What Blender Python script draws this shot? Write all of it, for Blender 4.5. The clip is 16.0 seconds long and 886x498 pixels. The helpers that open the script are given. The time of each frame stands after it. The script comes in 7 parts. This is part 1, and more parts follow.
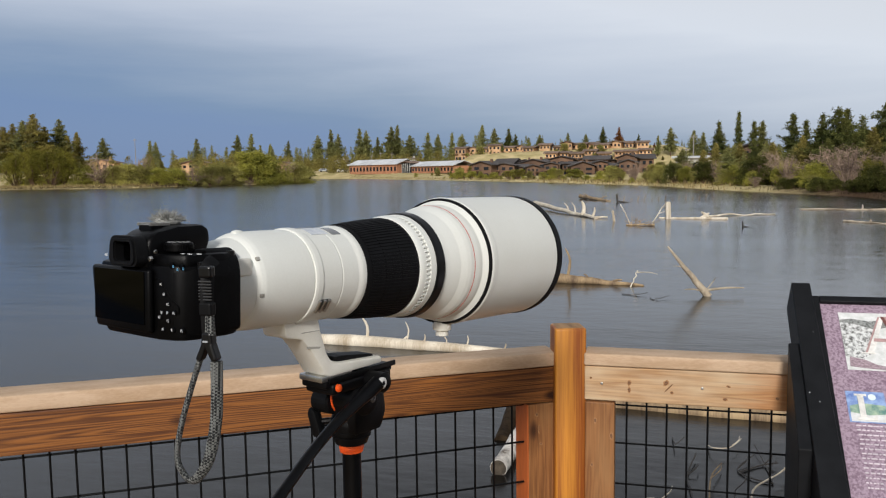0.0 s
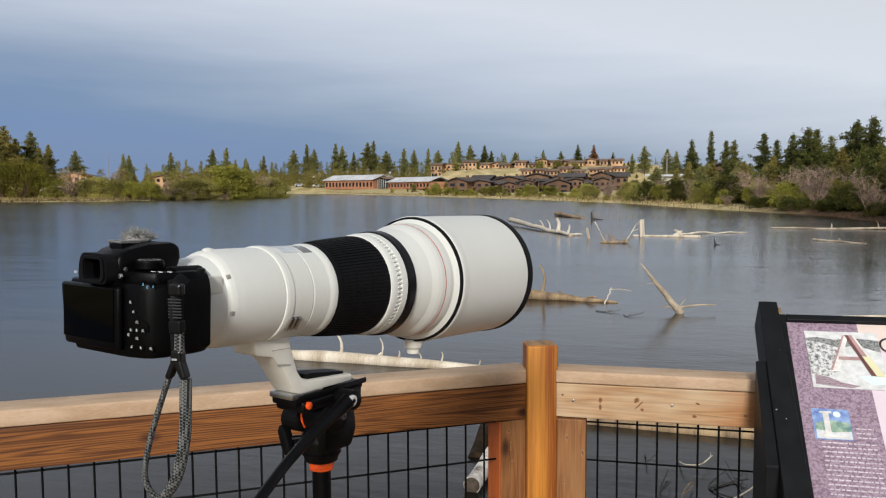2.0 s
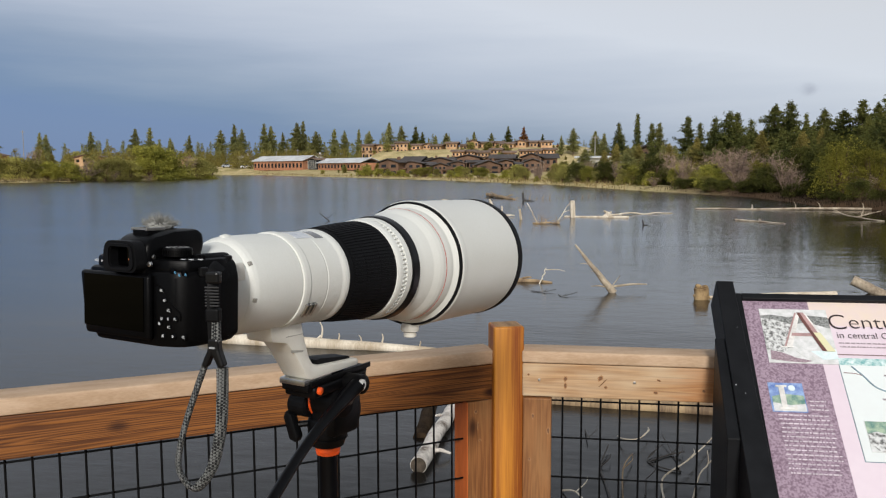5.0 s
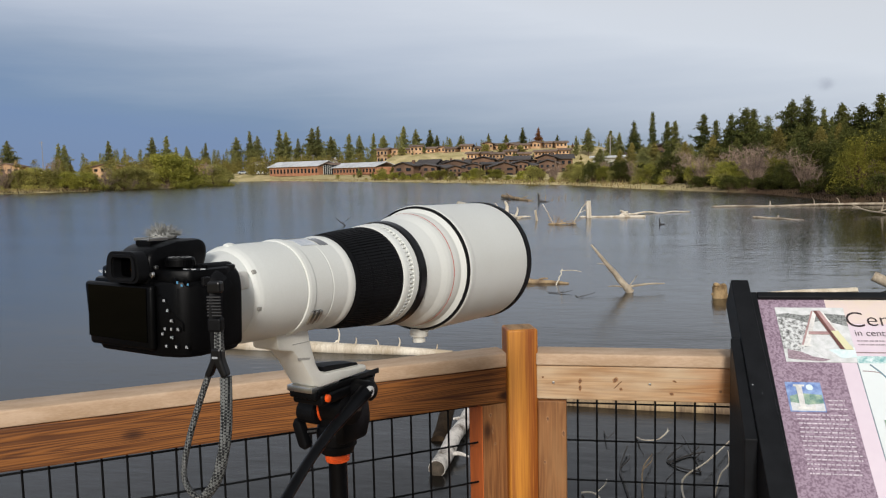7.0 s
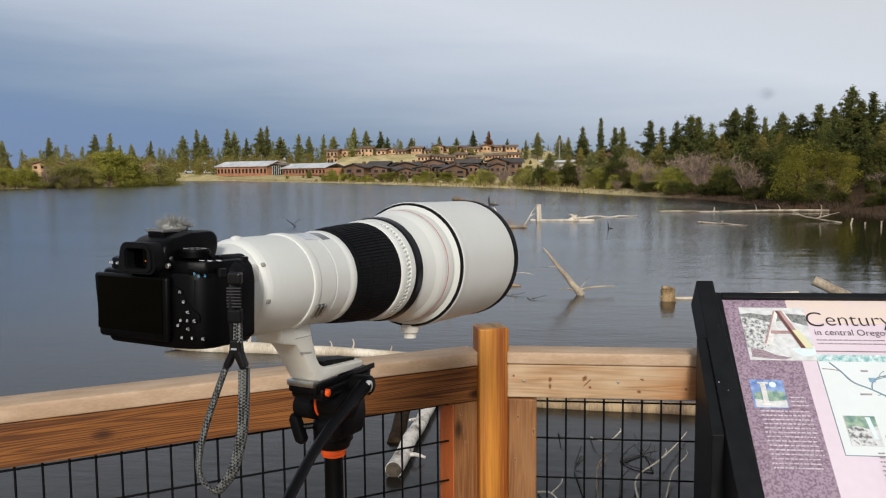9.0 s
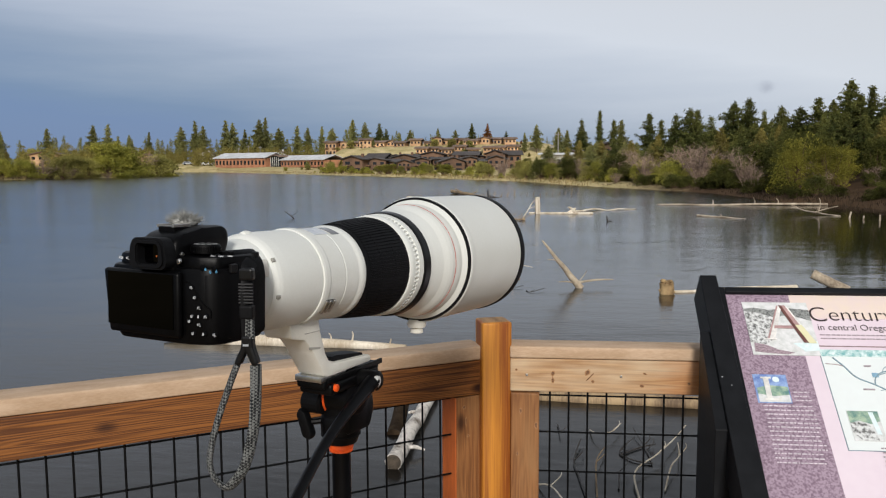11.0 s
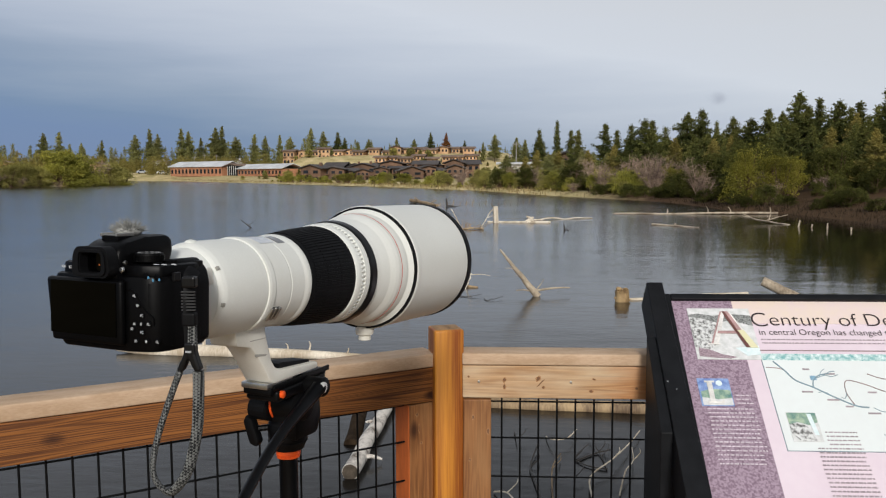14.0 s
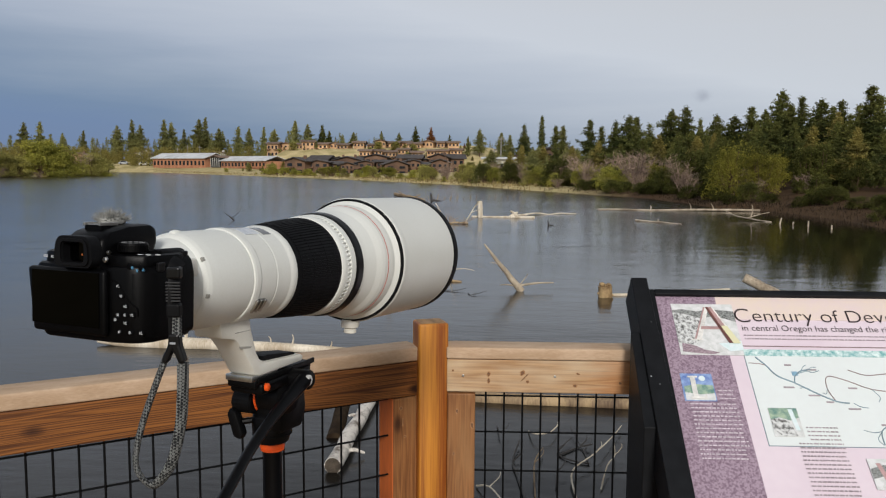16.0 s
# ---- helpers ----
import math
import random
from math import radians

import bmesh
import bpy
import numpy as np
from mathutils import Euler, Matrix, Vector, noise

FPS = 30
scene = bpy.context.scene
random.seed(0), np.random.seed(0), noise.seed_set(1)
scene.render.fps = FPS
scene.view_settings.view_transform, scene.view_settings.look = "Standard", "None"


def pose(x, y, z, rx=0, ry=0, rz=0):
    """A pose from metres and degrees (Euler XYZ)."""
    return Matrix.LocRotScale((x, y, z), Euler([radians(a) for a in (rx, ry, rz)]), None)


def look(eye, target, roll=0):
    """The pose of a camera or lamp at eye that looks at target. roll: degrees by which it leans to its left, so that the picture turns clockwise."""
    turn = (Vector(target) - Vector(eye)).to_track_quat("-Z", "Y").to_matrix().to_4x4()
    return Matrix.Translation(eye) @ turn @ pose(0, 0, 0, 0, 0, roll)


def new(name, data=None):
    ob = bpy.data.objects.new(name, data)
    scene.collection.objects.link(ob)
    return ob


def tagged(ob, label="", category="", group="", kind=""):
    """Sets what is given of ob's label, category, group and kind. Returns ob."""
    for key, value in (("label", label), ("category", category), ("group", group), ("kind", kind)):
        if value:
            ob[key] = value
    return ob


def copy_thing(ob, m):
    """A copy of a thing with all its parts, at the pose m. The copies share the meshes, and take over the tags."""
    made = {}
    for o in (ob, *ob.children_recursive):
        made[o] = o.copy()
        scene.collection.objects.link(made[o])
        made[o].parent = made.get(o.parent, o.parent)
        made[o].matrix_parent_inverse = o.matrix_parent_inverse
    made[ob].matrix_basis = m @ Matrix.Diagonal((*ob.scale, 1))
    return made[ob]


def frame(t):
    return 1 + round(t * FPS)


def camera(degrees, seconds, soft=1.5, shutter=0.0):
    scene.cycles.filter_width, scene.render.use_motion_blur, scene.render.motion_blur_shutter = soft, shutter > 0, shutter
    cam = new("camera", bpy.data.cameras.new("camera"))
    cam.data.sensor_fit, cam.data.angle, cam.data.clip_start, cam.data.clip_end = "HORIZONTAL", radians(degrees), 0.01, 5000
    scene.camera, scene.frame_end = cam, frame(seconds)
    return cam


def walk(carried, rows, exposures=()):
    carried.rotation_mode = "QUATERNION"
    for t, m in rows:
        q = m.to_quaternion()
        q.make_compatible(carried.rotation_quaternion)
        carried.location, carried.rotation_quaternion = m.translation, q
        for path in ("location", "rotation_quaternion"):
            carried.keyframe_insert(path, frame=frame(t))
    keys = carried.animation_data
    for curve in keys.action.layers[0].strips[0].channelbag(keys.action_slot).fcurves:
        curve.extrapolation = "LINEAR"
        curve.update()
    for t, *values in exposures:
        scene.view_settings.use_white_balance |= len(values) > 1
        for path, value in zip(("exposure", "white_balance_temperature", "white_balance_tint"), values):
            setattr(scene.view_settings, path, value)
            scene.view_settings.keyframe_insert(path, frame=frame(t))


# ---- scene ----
cam = camera(57.8, 16.0, soft=1.2)
PATH = [
    (0, (0.4, -0.097, 1.531), (-0.168, 1.811, 1.341), -0.8),
    (0.5, (0.403, -0.097, 1.533), (-0.163, 1.812, 1.348), -0.7),
    (1, (0.409, -0.094, 1.533), (-0.126, 1.825, 1.353), -0.7),
    (1.5, (0.405, -0.098, 1.533), (-0.142, 1.818, 1.361), -0.4),
    (2, (0.408, -0.105, 1.535), (-0.102, 1.823, 1.384), -0.3),
    (2.5, (0.403, -0.114, 1.533), (-0.084, 1.82, 1.379), -0.1),
    (3, (0.388, -0.125, 1.536), (-0.034, 1.824, 1.376), -0.0),
    (3.5, (0.331, -0.148, 1.544), (0.004, 1.816, 1.364), -0.5),
    (4, (0.298, -0.161, 1.538), (-0.024, 1.802, 1.332), -0.6),
    (4.5, (0.31, -0.141, 1.539), (-0.027, 1.82, 1.338), -0.1),
    (7, (0.332, -0.126, 1.542), (-0.051, 1.828, 1.351), -1.3),
    (7.5, (0.324, -0.128, 1.542), (-0.043, 1.829, 1.353), -1.2),
    (8, (0.293, -0.129, 1.539), (-0.022, 1.835, 1.336), -1.6),
    (8.5, (0.278, -0.138, 1.538), (0.034, 1.838, 1.346), -0.5),
    (8.7, (0.277, -0.147, 1.536), (0.018, 1.828, 1.35), -0.5),
    (10.8, (0.257, -0.142, 1.536), (0.001, 1.831, 1.33), -0.4),
    (11, (0.262, -0.144, 1.539), (0.007, 1.829, 1.333), -0.3),
    (11.5, (0.275, -0.143, 1.539), (0.022, 1.83, 1.33), -0.2),
    (12, (0.272, -0.143, 1.538), (0.016, 1.829, 1.329), -0.3),
    (12.5, (0.275, -0.151, 1.54), (0.047, 1.827, 1.346), -0.4),
    (13, (0.278, -0.158, 1.54), (0.059, 1.822, 1.356), -0.7),
    (13.5, (0.282, -0.162, 1.541), (0.101, 1.822, 1.364), -0.4),
    (14, (0.282, -0.165, 1.54), (0.128, 1.821, 1.356), -0.2),
    (14.5, (0.283, -0.16, 1.538), (0.149, 1.826, 1.342), -0.4),
    (15, (0.283, -0.163, 1.54), (0.15, 1.824, 1.356), -0.1),
    (15.5, (0.28, -0.163, 1.539), (0.146, 1.823, 1.348), -0.1),
    (16, (0.278, -0.161, 1.538), (0.164, 1.826, 1.34), 0.4),
]
walk(cam, [(t, look(eye, target, roll)) for t, eye, target, roll in PATH], [(0, 0.07), (3.0, 0.07), (4.5, 0.0), (13.0, 0.0), (14.5, -0.09), (16.0, -0.16)])

# ---- sky, sun ----
SUN_DIR = Vector((0.10, -0.80, 0.40)).normalized()      # towards the sun, low behind the camera
WATER = -0.465
sky_world = bpy.data.worlds.new("sky")
scene.world = sky_world
sky_world.use_nodes = True


def cloudy_sky(world):
    """Broken overcast over a clear sky: slate blue low down, pale grey above and towards the right."""
    nt = world.node_tree
    nt.nodes.clear()
    N, L = nt.nodes.new, nt.links.new
    out, bg = N("ShaderNodeOutputWorld"), N("ShaderNodeBackground")
    tc, sep = N("ShaderNodeTexCoord"), N("ShaderNodeSeparateXYZ")
    L(tc.outputs["Generated"], sep.inputs[0])
    mp = N("ShaderNodeMapping")
    mp.inputs["Scale"].default_value = (1.6, 1.6, 14.0)
    L(tc.outputs["Generated"], mp.inputs[0])
    nz = N("ShaderNodeTexNoise")
    nz.inputs["Scale"].default_value, nz.inputs["Detail"].default_value, nz.inputs["Roughness"].default_value = 1.7, 7, 0.55
    L(mp.outputs[0], nz.inputs["Vector"])
    mx = N("ShaderNodeMath"); mx.operation = "MULTIPLY_ADD"      # height and side together
    mx.inputs[1].default_value = 0.185
    L(sep.outputs[0], mx.inputs[0]); L(sep.outputs[2], mx.inputs[2])
    mn = N("ShaderNodeMath"); mn.operation = "MULTIPLY_ADD"
    mn.inputs[1].default_value = 0.075
    L(nz.outputs["Fac"], mn.inputs[0]); L(mx.outputs[0], mn.inputs[2])
    ramp = N("ShaderNodeValToRGB")
    e = ramp.color_ramp.elements
    e[0].position, e[0].color = 0.0, (0.158, 0.247, 0.445, 1)
    e[1].position, e[1].color = 1.0, (0.33, 0.35, 0.38, 1)
    for p, c in ((0.028, (0.180, 0.268, 0.435)), (0.068, (0.292, 0.368, 0.50)), (0.118, (0.47, 0.53, 0.645)), (0.195, (0.685, 0.725, 0.80)), (0.29, (0.68, 0.70, 0.74)), (0.46, (0.49, 0.51, 0.55)), (0.68, (0.40, 0.425, 0.465))):
        k = e.new(p); k.color = (*c, 1)
    L(mn.outputs[0], ramp.inputs[0])
    st = N("ShaderNodeTexSky")
    st.sky_type, st.sun_disc = "NISHITA", False
    st.sun_elevation, st.sun_rotation = math.asin(SUN_DIR.z), math.atan2(SUN_DIR.x, SUN_DIR.y)
    sm = N("ShaderNodeVectorMath"); sm.operation = "SCALE"; sm.inputs["Scale"].default_value = 0.08
    L(st.outputs[0], sm.inputs[0])
    mix = N("ShaderNodeMix"); mix.data_type = "RGBA"
    mix.inputs["Factor"].default_value = 0.9
    L(sm.outputs[0], mix.inputs["A"]); L(ramp.outputs[0], mix.inputs["B"])
    # one small ragged grey cloud low over the wooded bank
    dist = N("ShaderNodeVectorMath"); dist.operation = "SUBTRACT"
    dist.inputs[1].default_value = Vector((0.2487, 0.9686, 0.087)).normalized()
    L(tc.outputs["Generated"], dist.inputs[0])
    squash = N("ShaderNodeVectorMath"); squash.operation = "MULTIPLY"; squash.inputs[1].default_value = (1, 1, 1.7)
    L(dist.outputs[0], squash.inputs[0])
    length = N("ShaderNodeVectorMath"); length.operation = "LENGTH"
    L(squash.outputs[0], length.inputs[0])
    rag = N("ShaderNodeTexNoise"); rag.inputs["Scale"].default_value, rag.inputs["Detail"].default_value = 60, 4
    L(tc.outputs["Generated"], rag.inputs["Vector"])
    edge = N("ShaderNodeMath"); edge.operation = "MULTIPLY_ADD"; edge.inputs[1].default_value = 0.022
    L(rag.outputs["Fac"], edge.inputs[0]); L(length.outputs["Value"], edge.inputs[2])
    soft = N("ShaderNodeMapRange"); soft.interpolation_type = "SMOOTHSTEP"
    for nm, v in (("From Min", 0.010), ("From Max", 0.027), ("To Min", 0.42), ("To Max", 0.0)):
        soft.inputs[nm].default_value = v
    L(edge.outputs[0], soft.inputs["Value"])
    puff = N("ShaderNodeMix"); puff.data_type = "RGBA"
    puff.inputs["B"].default_value = (0.30, 0.33, 0.41, 1)
    L(soft.outputs[0], puff.inputs["Factor"]); L(mix.outputs["Result"], puff.inputs["A"])
    L(puff.outputs["Result"], bg.inputs[0])
    bg.inputs[1].default_value = 1.0
    L(bg.outputs[0], out.inputs[0])


cloudy_sky(sky_world)
sun = new("sun", bpy.data.lights.new("sun", "SUN"))
sun.data.energy, sun.data.angle, sun.data.color = 3.3, radians(10), (1.0, 0.958, 0.912)
sun.matrix_world = look(SUN_DIR * 20, (0, 0, 0))


# ---- materials ----
def mat(name, col, rough=0.6, metal=0.0, col2=None, scale=20.0, stretch=(1, 1, 1), var=0.35, fine=None, bump=0.1, spec=0.5, island=0.0, piece=0.0, contrast=(0.35, 0.65), thin=0.0):
    """Two scales of noise between two colours, fine relief, and a shift of tone by island or by piece."""
    m = bpy.data.materials.new(name)
    m.use_nodes = True
    nt = m.node_tree
    N, L = nt.nodes.new, nt.links.new
    b = nt.nodes["Principled BSDF"]
    b.inputs["Roughness"].default_value, b.inputs["Metallic"].default_value = rough, metal
    b.inputs["Specular IOR Level"].default_value = spec
    col2 = col2 or tuple(c * (1 - var) for c in col)
    tc, mp = N("ShaderNodeTexCoord"), N("ShaderNodeMapping")
    mp.inputs["Scale"].default_value = stretch
    L(tc.outputs["Object"], mp.inputs[0])
    n1, n2 = N("ShaderNodeTexNoise"), N("ShaderNodeTexNoise")
    n1.inputs["Scale"].default_value, n1.inputs["Detail"].default_value = scale, 4
    n2.inputs["Scale"].default_value, n2.inputs["Detail"].default_value = fine or scale * 9, 3
    L(mp.outputs[0], n1.inputs["Vector"]); L(mp.outputs[0], n2.inputs["Vector"])
    add = N("ShaderNodeMath"); add.operation = "MULTIPLY_ADD"
    add.inputs[1].default_value = 0.45
    L(n2.outputs["Fac"], add.inputs[0]); L(n1.outputs["Fac"], add.inputs[2])
    ramp = N("ShaderNodeValToRGB")
    e = ramp.color_ramp.elements
    e[0].position, e[0].color = contrast[0] + 0.2, (*col2, 1)
    e[1].position, e[1].color = contrast[1] + 0.25, (*col, 1)
    L(add.outputs[0], ramp.inputs[0])
    last = ramp.outputs[0]
    for amount, src in ((island, "g"), (piece, "o")):
        if amount:
            g = N("ShaderNodeNewGeometry") if src == "g" else N("ShaderNodeObjectInfo")
            sc = N("ShaderNodeMath"); sc.operation = "MULTIPLY_ADD"
            sc.inputs[1].default_value, sc.inputs[2].default_value = 2 * amount, 1 - amount
            L(g.outputs["Random Per Island" if src == "g" else "Random"], sc.inputs[0])
            v = N("ShaderNodeHueSaturation")
            L(sc.outputs[0], v.inputs["Value"]); L(last, v.inputs["Color"])
            last = v.outputs[0]
    L(last, b.inputs["Base Color"])
    if bump:
        bp = N("ShaderNodeBump")
        bp.inputs["Strength"].default_value, bp.inputs["Distance"].default_value = bump, 0.01
        L(add.outputs[0], bp.inputs["Height"]); L(bp.outputs[0], b.inputs["Normal"])
    if thin:            # leaves let part of the light through
        tr, ms = N("ShaderNodeBsdfTranslucent"), N("ShaderNodeMixShader")
        ms.inputs[0].default_value = thin
        L(last, tr.inputs["Color"]); L(b.outputs[0], ms.inputs[1]); L(tr.outputs[0], ms.inputs[2])
        L(ms.outputs[0], nt.nodes["Material Output"].inputs["Surface"])
    return m


def wood(name, light, dark, knots=True, rough=0.62, grain=1.0, band=0.15, along=0.5, bleach=None, stain=None):
    """Sawn board, its length along local x: wavering growth bands, streaks and a few dark knots."""
    m = bpy.data.materials.new(name)
    m.use_nodes = True
    nt = m.node_tree
    N, L = nt.nodes.new, nt.links.new
    b = nt.nodes["Principled BSDF"]
    b.inputs["Roughness"].default_value, b.inputs["Specular IOR Level"].default_value = rough, 0.35
    tc, oi = N("ShaderNodeTexCoord"), N("ShaderNodeObjectInfo")
    off = N("ShaderNodeVectorMath"); off.operation = "MULTIPLY_ADD"
    L(oi.outputs["Random"], off.inputs[0]); off.inputs[1].default_value = (7, 3, 5); L(tc.outputs["Object"], off.inputs[2])
    mp = N("ShaderNodeMapping"); mp.inputs["Scale"].default_value = (along, 10, 10)
    L(off.outputs[0], mp.inputs[0])
    big = N("ShaderNodeTexNoise"); big.inputs["Scale"].default_value, big.inputs["Detail"].default_value = 1.6, 3
    L(mp.outputs[0], big.inputs["Vector"])
    rings = N("ShaderNodeMath"); rings.operation = "MULTIPLY"; rings.inputs[1].default_value = 105 * grain
    L(big.outputs["Fac"], rings.inputs[0])
    sine = N("ShaderNodeMath"); sine.operation = "SINE"
    L(rings.outputs[0], sine.inputs[0])
    mp2 = N("ShaderNodeMapping"); mp2.inputs["Scale"].default_value = (5, 210, 210)
    L(off.outputs[0], mp2.inputs[0])
    fib = N("ShaderNodeTexNoise"); fib.inputs["Scale"].default_value, fib.inputs["Detail"].default_value = 1.5, 4
    L(mp2.outputs[0], fib.inputs["Vector"])
    s1 = N("ShaderNodeMath"); s1.operation = "MULTIPLY_ADD"; s1.inputs[1].default_value, s1.inputs[2].default_value = band, 0.10
    L(sine.outputs[0], s1.inputs[0])
    s2 = N("ShaderNodeMath"); s2.operation = "MULTIPLY_ADD"; s2.inputs[1].default_value = 0.75
    L(fib.outputs["Fac"], s2.inputs[0]); L(s1.outputs[0], s2.inputs[2])
    ramp = N("ShaderNodeValToRGB")
    e = ramp.color_ramp.elements
    e[0].position, e[0].color = 0.15, (*dark, 1)
    e[1].position, e[1].color = 0.72, (*light, 1)
    L(s2.outputs[0], ramp.inputs[0])
    last = ramp.outputs[0]
    if knots:
        mp3 = N("ShaderNodeMapping"); mp3.inputs["Scale"].default_value = (5.5, 11, 11)
        L(off.outputs[0], mp3.inputs[0])
        vo = N("ShaderNodeTexVoronoi"); vo.inputs["Scale"].default_value = 1.0
        L(mp3.outputs[0], vo.inputs["Vector"])
        kr = N("ShaderNodeValToRGB")
        kr.color_ramp.elements[0].position, kr.color_ramp.elements[0].color = 0.09, (1, 1, 1, 1)
        kr.color_ramp.elements[1].position, kr.color_ramp.elements[1].color = 0.19, (0, 0, 0, 1)
        L(vo.outputs["Distance"], kr.inputs[0])
        mk = N("ShaderNodeMix"); mk.data_type = "RGBA"
        L(kr.outputs[0], mk.inputs["Factor"]); L(last, mk.inputs["A"])
        mk.inputs["B"].default_value = (dark[0] * 0.45, dark[1] * 0.4, dark[2] * 0.4, 1)
        last = mk.outputs["Result"]
    if bleach:          # cloudy sun-bleached patches along the board
        mp4 = N("ShaderNodeMapping"); mp4.inputs["Scale"].default_value = (4, 16, 16)
        L(off.outputs[0], mp4.inputs[0])
        bn = N("ShaderNodeTexNoise"); bn.inputs["Scale"].default_value, bn.inputs["Detail"].default_value = 1.0, 4
        L(mp4.outputs[0], bn.inputs["Vector"])
        br = N("ShaderNodeMapRange")
        for nm, v in (("From Min", 0.42), ("From Max", 0.66), ("To Min", 0.0), ("To Max", 0.65)):
            br.inputs[nm].default_value = v
        L(bn.outputs["Fac"], br.inputs["Value"])
        mb = N("ShaderNodeMix"); mb.data_type = "RGBA"; mb.inputs["B"].default_value = (*bleach, 1)
        L(br.outputs[0], mb.inputs["Factor"]); L(last, mb.inputs["A"])
        last = mb.outputs["Result"]
    if stain:           # old stain kept towards one end: from, to, colour
        sx = N("ShaderNodeSeparateXYZ"); L(tc.outputs["Object"], sx.inputs[0])
        wav = N("ShaderNodeMath"); wav.operation = "MULTIPLY_ADD"; wav.inputs[1].default_value = 0.25
        L(fib.outputs["Fac"], wav.inputs[0]); L(sx.outputs[0], wav.inputs[2])
        sr = N("ShaderNodeMapRange")
        for nm, v in (("From Min", stain[0] + 0.12), ("From Max", stain[1] + 0.12), ("To Min", 0.0), ("To Max", 0.75)):
            sr.inputs[nm].default_value = v
        L(wav.outputs[0], sr.inputs["Value"])
        mst = N("ShaderNodeMix"); mst.data_type = "RGBA"; mst.inputs["B"].default_value = (*stain[2], 1)
        L(sr.outputs[0], mst.inputs["Factor"]); L(last, mst.inputs["A"])
        last = mst.outputs["Result"]
    L(last, b.inputs["Base Color"])
    bp = N("ShaderNodeBump"); bp.inputs["Strength"].default_value, bp.inputs["Distance"].default_value = 0.3, 0.002
    L(s2.outputs[0], bp.inputs["Height"]); L(bp.outputs[0], b.inputs["Normal"])
    return m


def water_material():
    m = bpy.data.materials.new("lake_water")
    m.use_nodes = True
    nt = m.node_tree
    N, L = nt.nodes.new, nt.links.new
    b = nt.nodes["Principled BSDF"]
    b.inputs["Roughness"].default_value, b.inputs["IOR"].default_value = 0.12, 1.33
    b.inputs["Specular IOR Level"].default_value = 0.5
    tc = N("ShaderNodeTexCoord")
    hs = []
    for sc, st, det in ((0.9, (0.6, 1.5, 1), 6), (8.0, (0.6, 1.4, 1), 3), (0.06, (0.35, 1.6, 1), 3)):
        mp = N("ShaderNodeMapping"); mp.inputs["Scale"].default_value = st
        L(tc.outputs["Object"], mp.inputs[0])
        nz = N("ShaderNodeTexNoise"); nz.inputs["Scale"].default_value, nz.inputs["Detail"].default_value = sc, det
        L(mp.outputs[0], nz.inputs["Vector"])
        hs.append(nz.outputs["Fac"])
    ramp = N("ShaderNodeValToRGB")          # calm lanes and breezy patches
    ramp.color_ramp.elements[0].position, ramp.color_ramp.elements[1].position = 0.38, 0.66
    ramp.color_ramp.elements[0].color, ramp.color_ramp.elements[1].color = (0.25, 0.25, 0.25, 1), (1, 1, 1, 1)
    L(hs[2], ramp.inputs[0])
    a = N("ShaderNodeMath"); a.operation = "MULTIPLY_ADD"; a.inputs[1].default_value = 0.22
    L(hs[1], a.inputs[0]); L(hs[0], a.inputs[2])
    c = N("ShaderNodeMath"); c.operation = "MULTIPLY"
    L(a.outputs[0], c.inputs[0]); L(ramp.outputs[0], c.inputs[1])
    sx = N("ShaderNodeSeparateXYZ"); L(tc.outputs["Object"], sx.inputs[0])
    lee = N("ShaderNodeMapRange"); lee.interpolation_type = "SMOOTHSTEP"
    for nm, v in (("From Min", -4.0), ("From Max", 2.0), ("To Min", 1.0), ("To Max", 0.34)):
        lee.inputs[nm].default_value = v
    slant = N("ShaderNodeMath"); slant.operation = "MULTIPLY_ADD"; slant.inputs[1].default_value = -0.33     # the lee's edge runs off from the bank
    L(sx.outputs[1], slant.inputs[0]); L(sx.outputs[0], slant.inputs[2])
    L(slant.outputs[0], lee.inputs["Value"])
    off_shore = N("ShaderNodeMapRange"); off_shore.interpolation_type = "SMOOTHSTEP"       # the lee lies off the wooded bank, not by the deck
    for nm, v in (("From Min", 6.0), ("From Max", 15.0)):
        off_shore.inputs[nm].default_value = v
    L(sx.outputs[1], off_shore.inputs["Value"])
    lee_mix = N("ShaderNodeMix")
    lee_mix.inputs["A"].default_value = 0.75
    L(off_shore.outputs[0], lee_mix.inputs["Factor"]); L(lee.outputs[0], lee_mix.inputs["B"])
    c2 = N("ShaderNodeMath"); c2.operation = "MULTIPLY"
    L(c.outputs[0], c2.inputs[0]); L(lee_mix.outputs["Result"], c2.inputs[1])
    rr = N("ShaderNodeMapRange")
    for nm, v in (("From Min", 0.34), ("From Max", 1.0), ("To Min", 0.05), ("To Max", 0.13)):
        rr.inputs[nm].default_value = v
    L(lee_mix.outputs["Result"], rr.inputs["Value"])
    fetch = N("ShaderNodeMapRange"); fetch.interpolation_type = "SMOOTHSTEP"      # choppier by the deck
    for nm, v in (("From Min", 5.0), ("From Max", 13.0), ("To Min", 2.2), ("To Max", 1.15)):
        fetch.inputs[nm].default_value = v
    L(sx.outputs[1], fetch.inputs["Value"])
    chop = N("ShaderNodeMath"); chop.operation = "MULTIPLY"
    L(rr.outputs[0], chop.inputs[0]); L(fetch.outputs[0], chop.inputs[1]); L(chop.outputs[0], b.inputs["Roughness"])
    bp = N("ShaderNodeBump"); bp.inputs["Strength"].default_value, bp.inputs["Distance"].default_value = 0.34, 0.07
    swell = N("ShaderNodeMath"); swell.operation = "MULTIPLY"
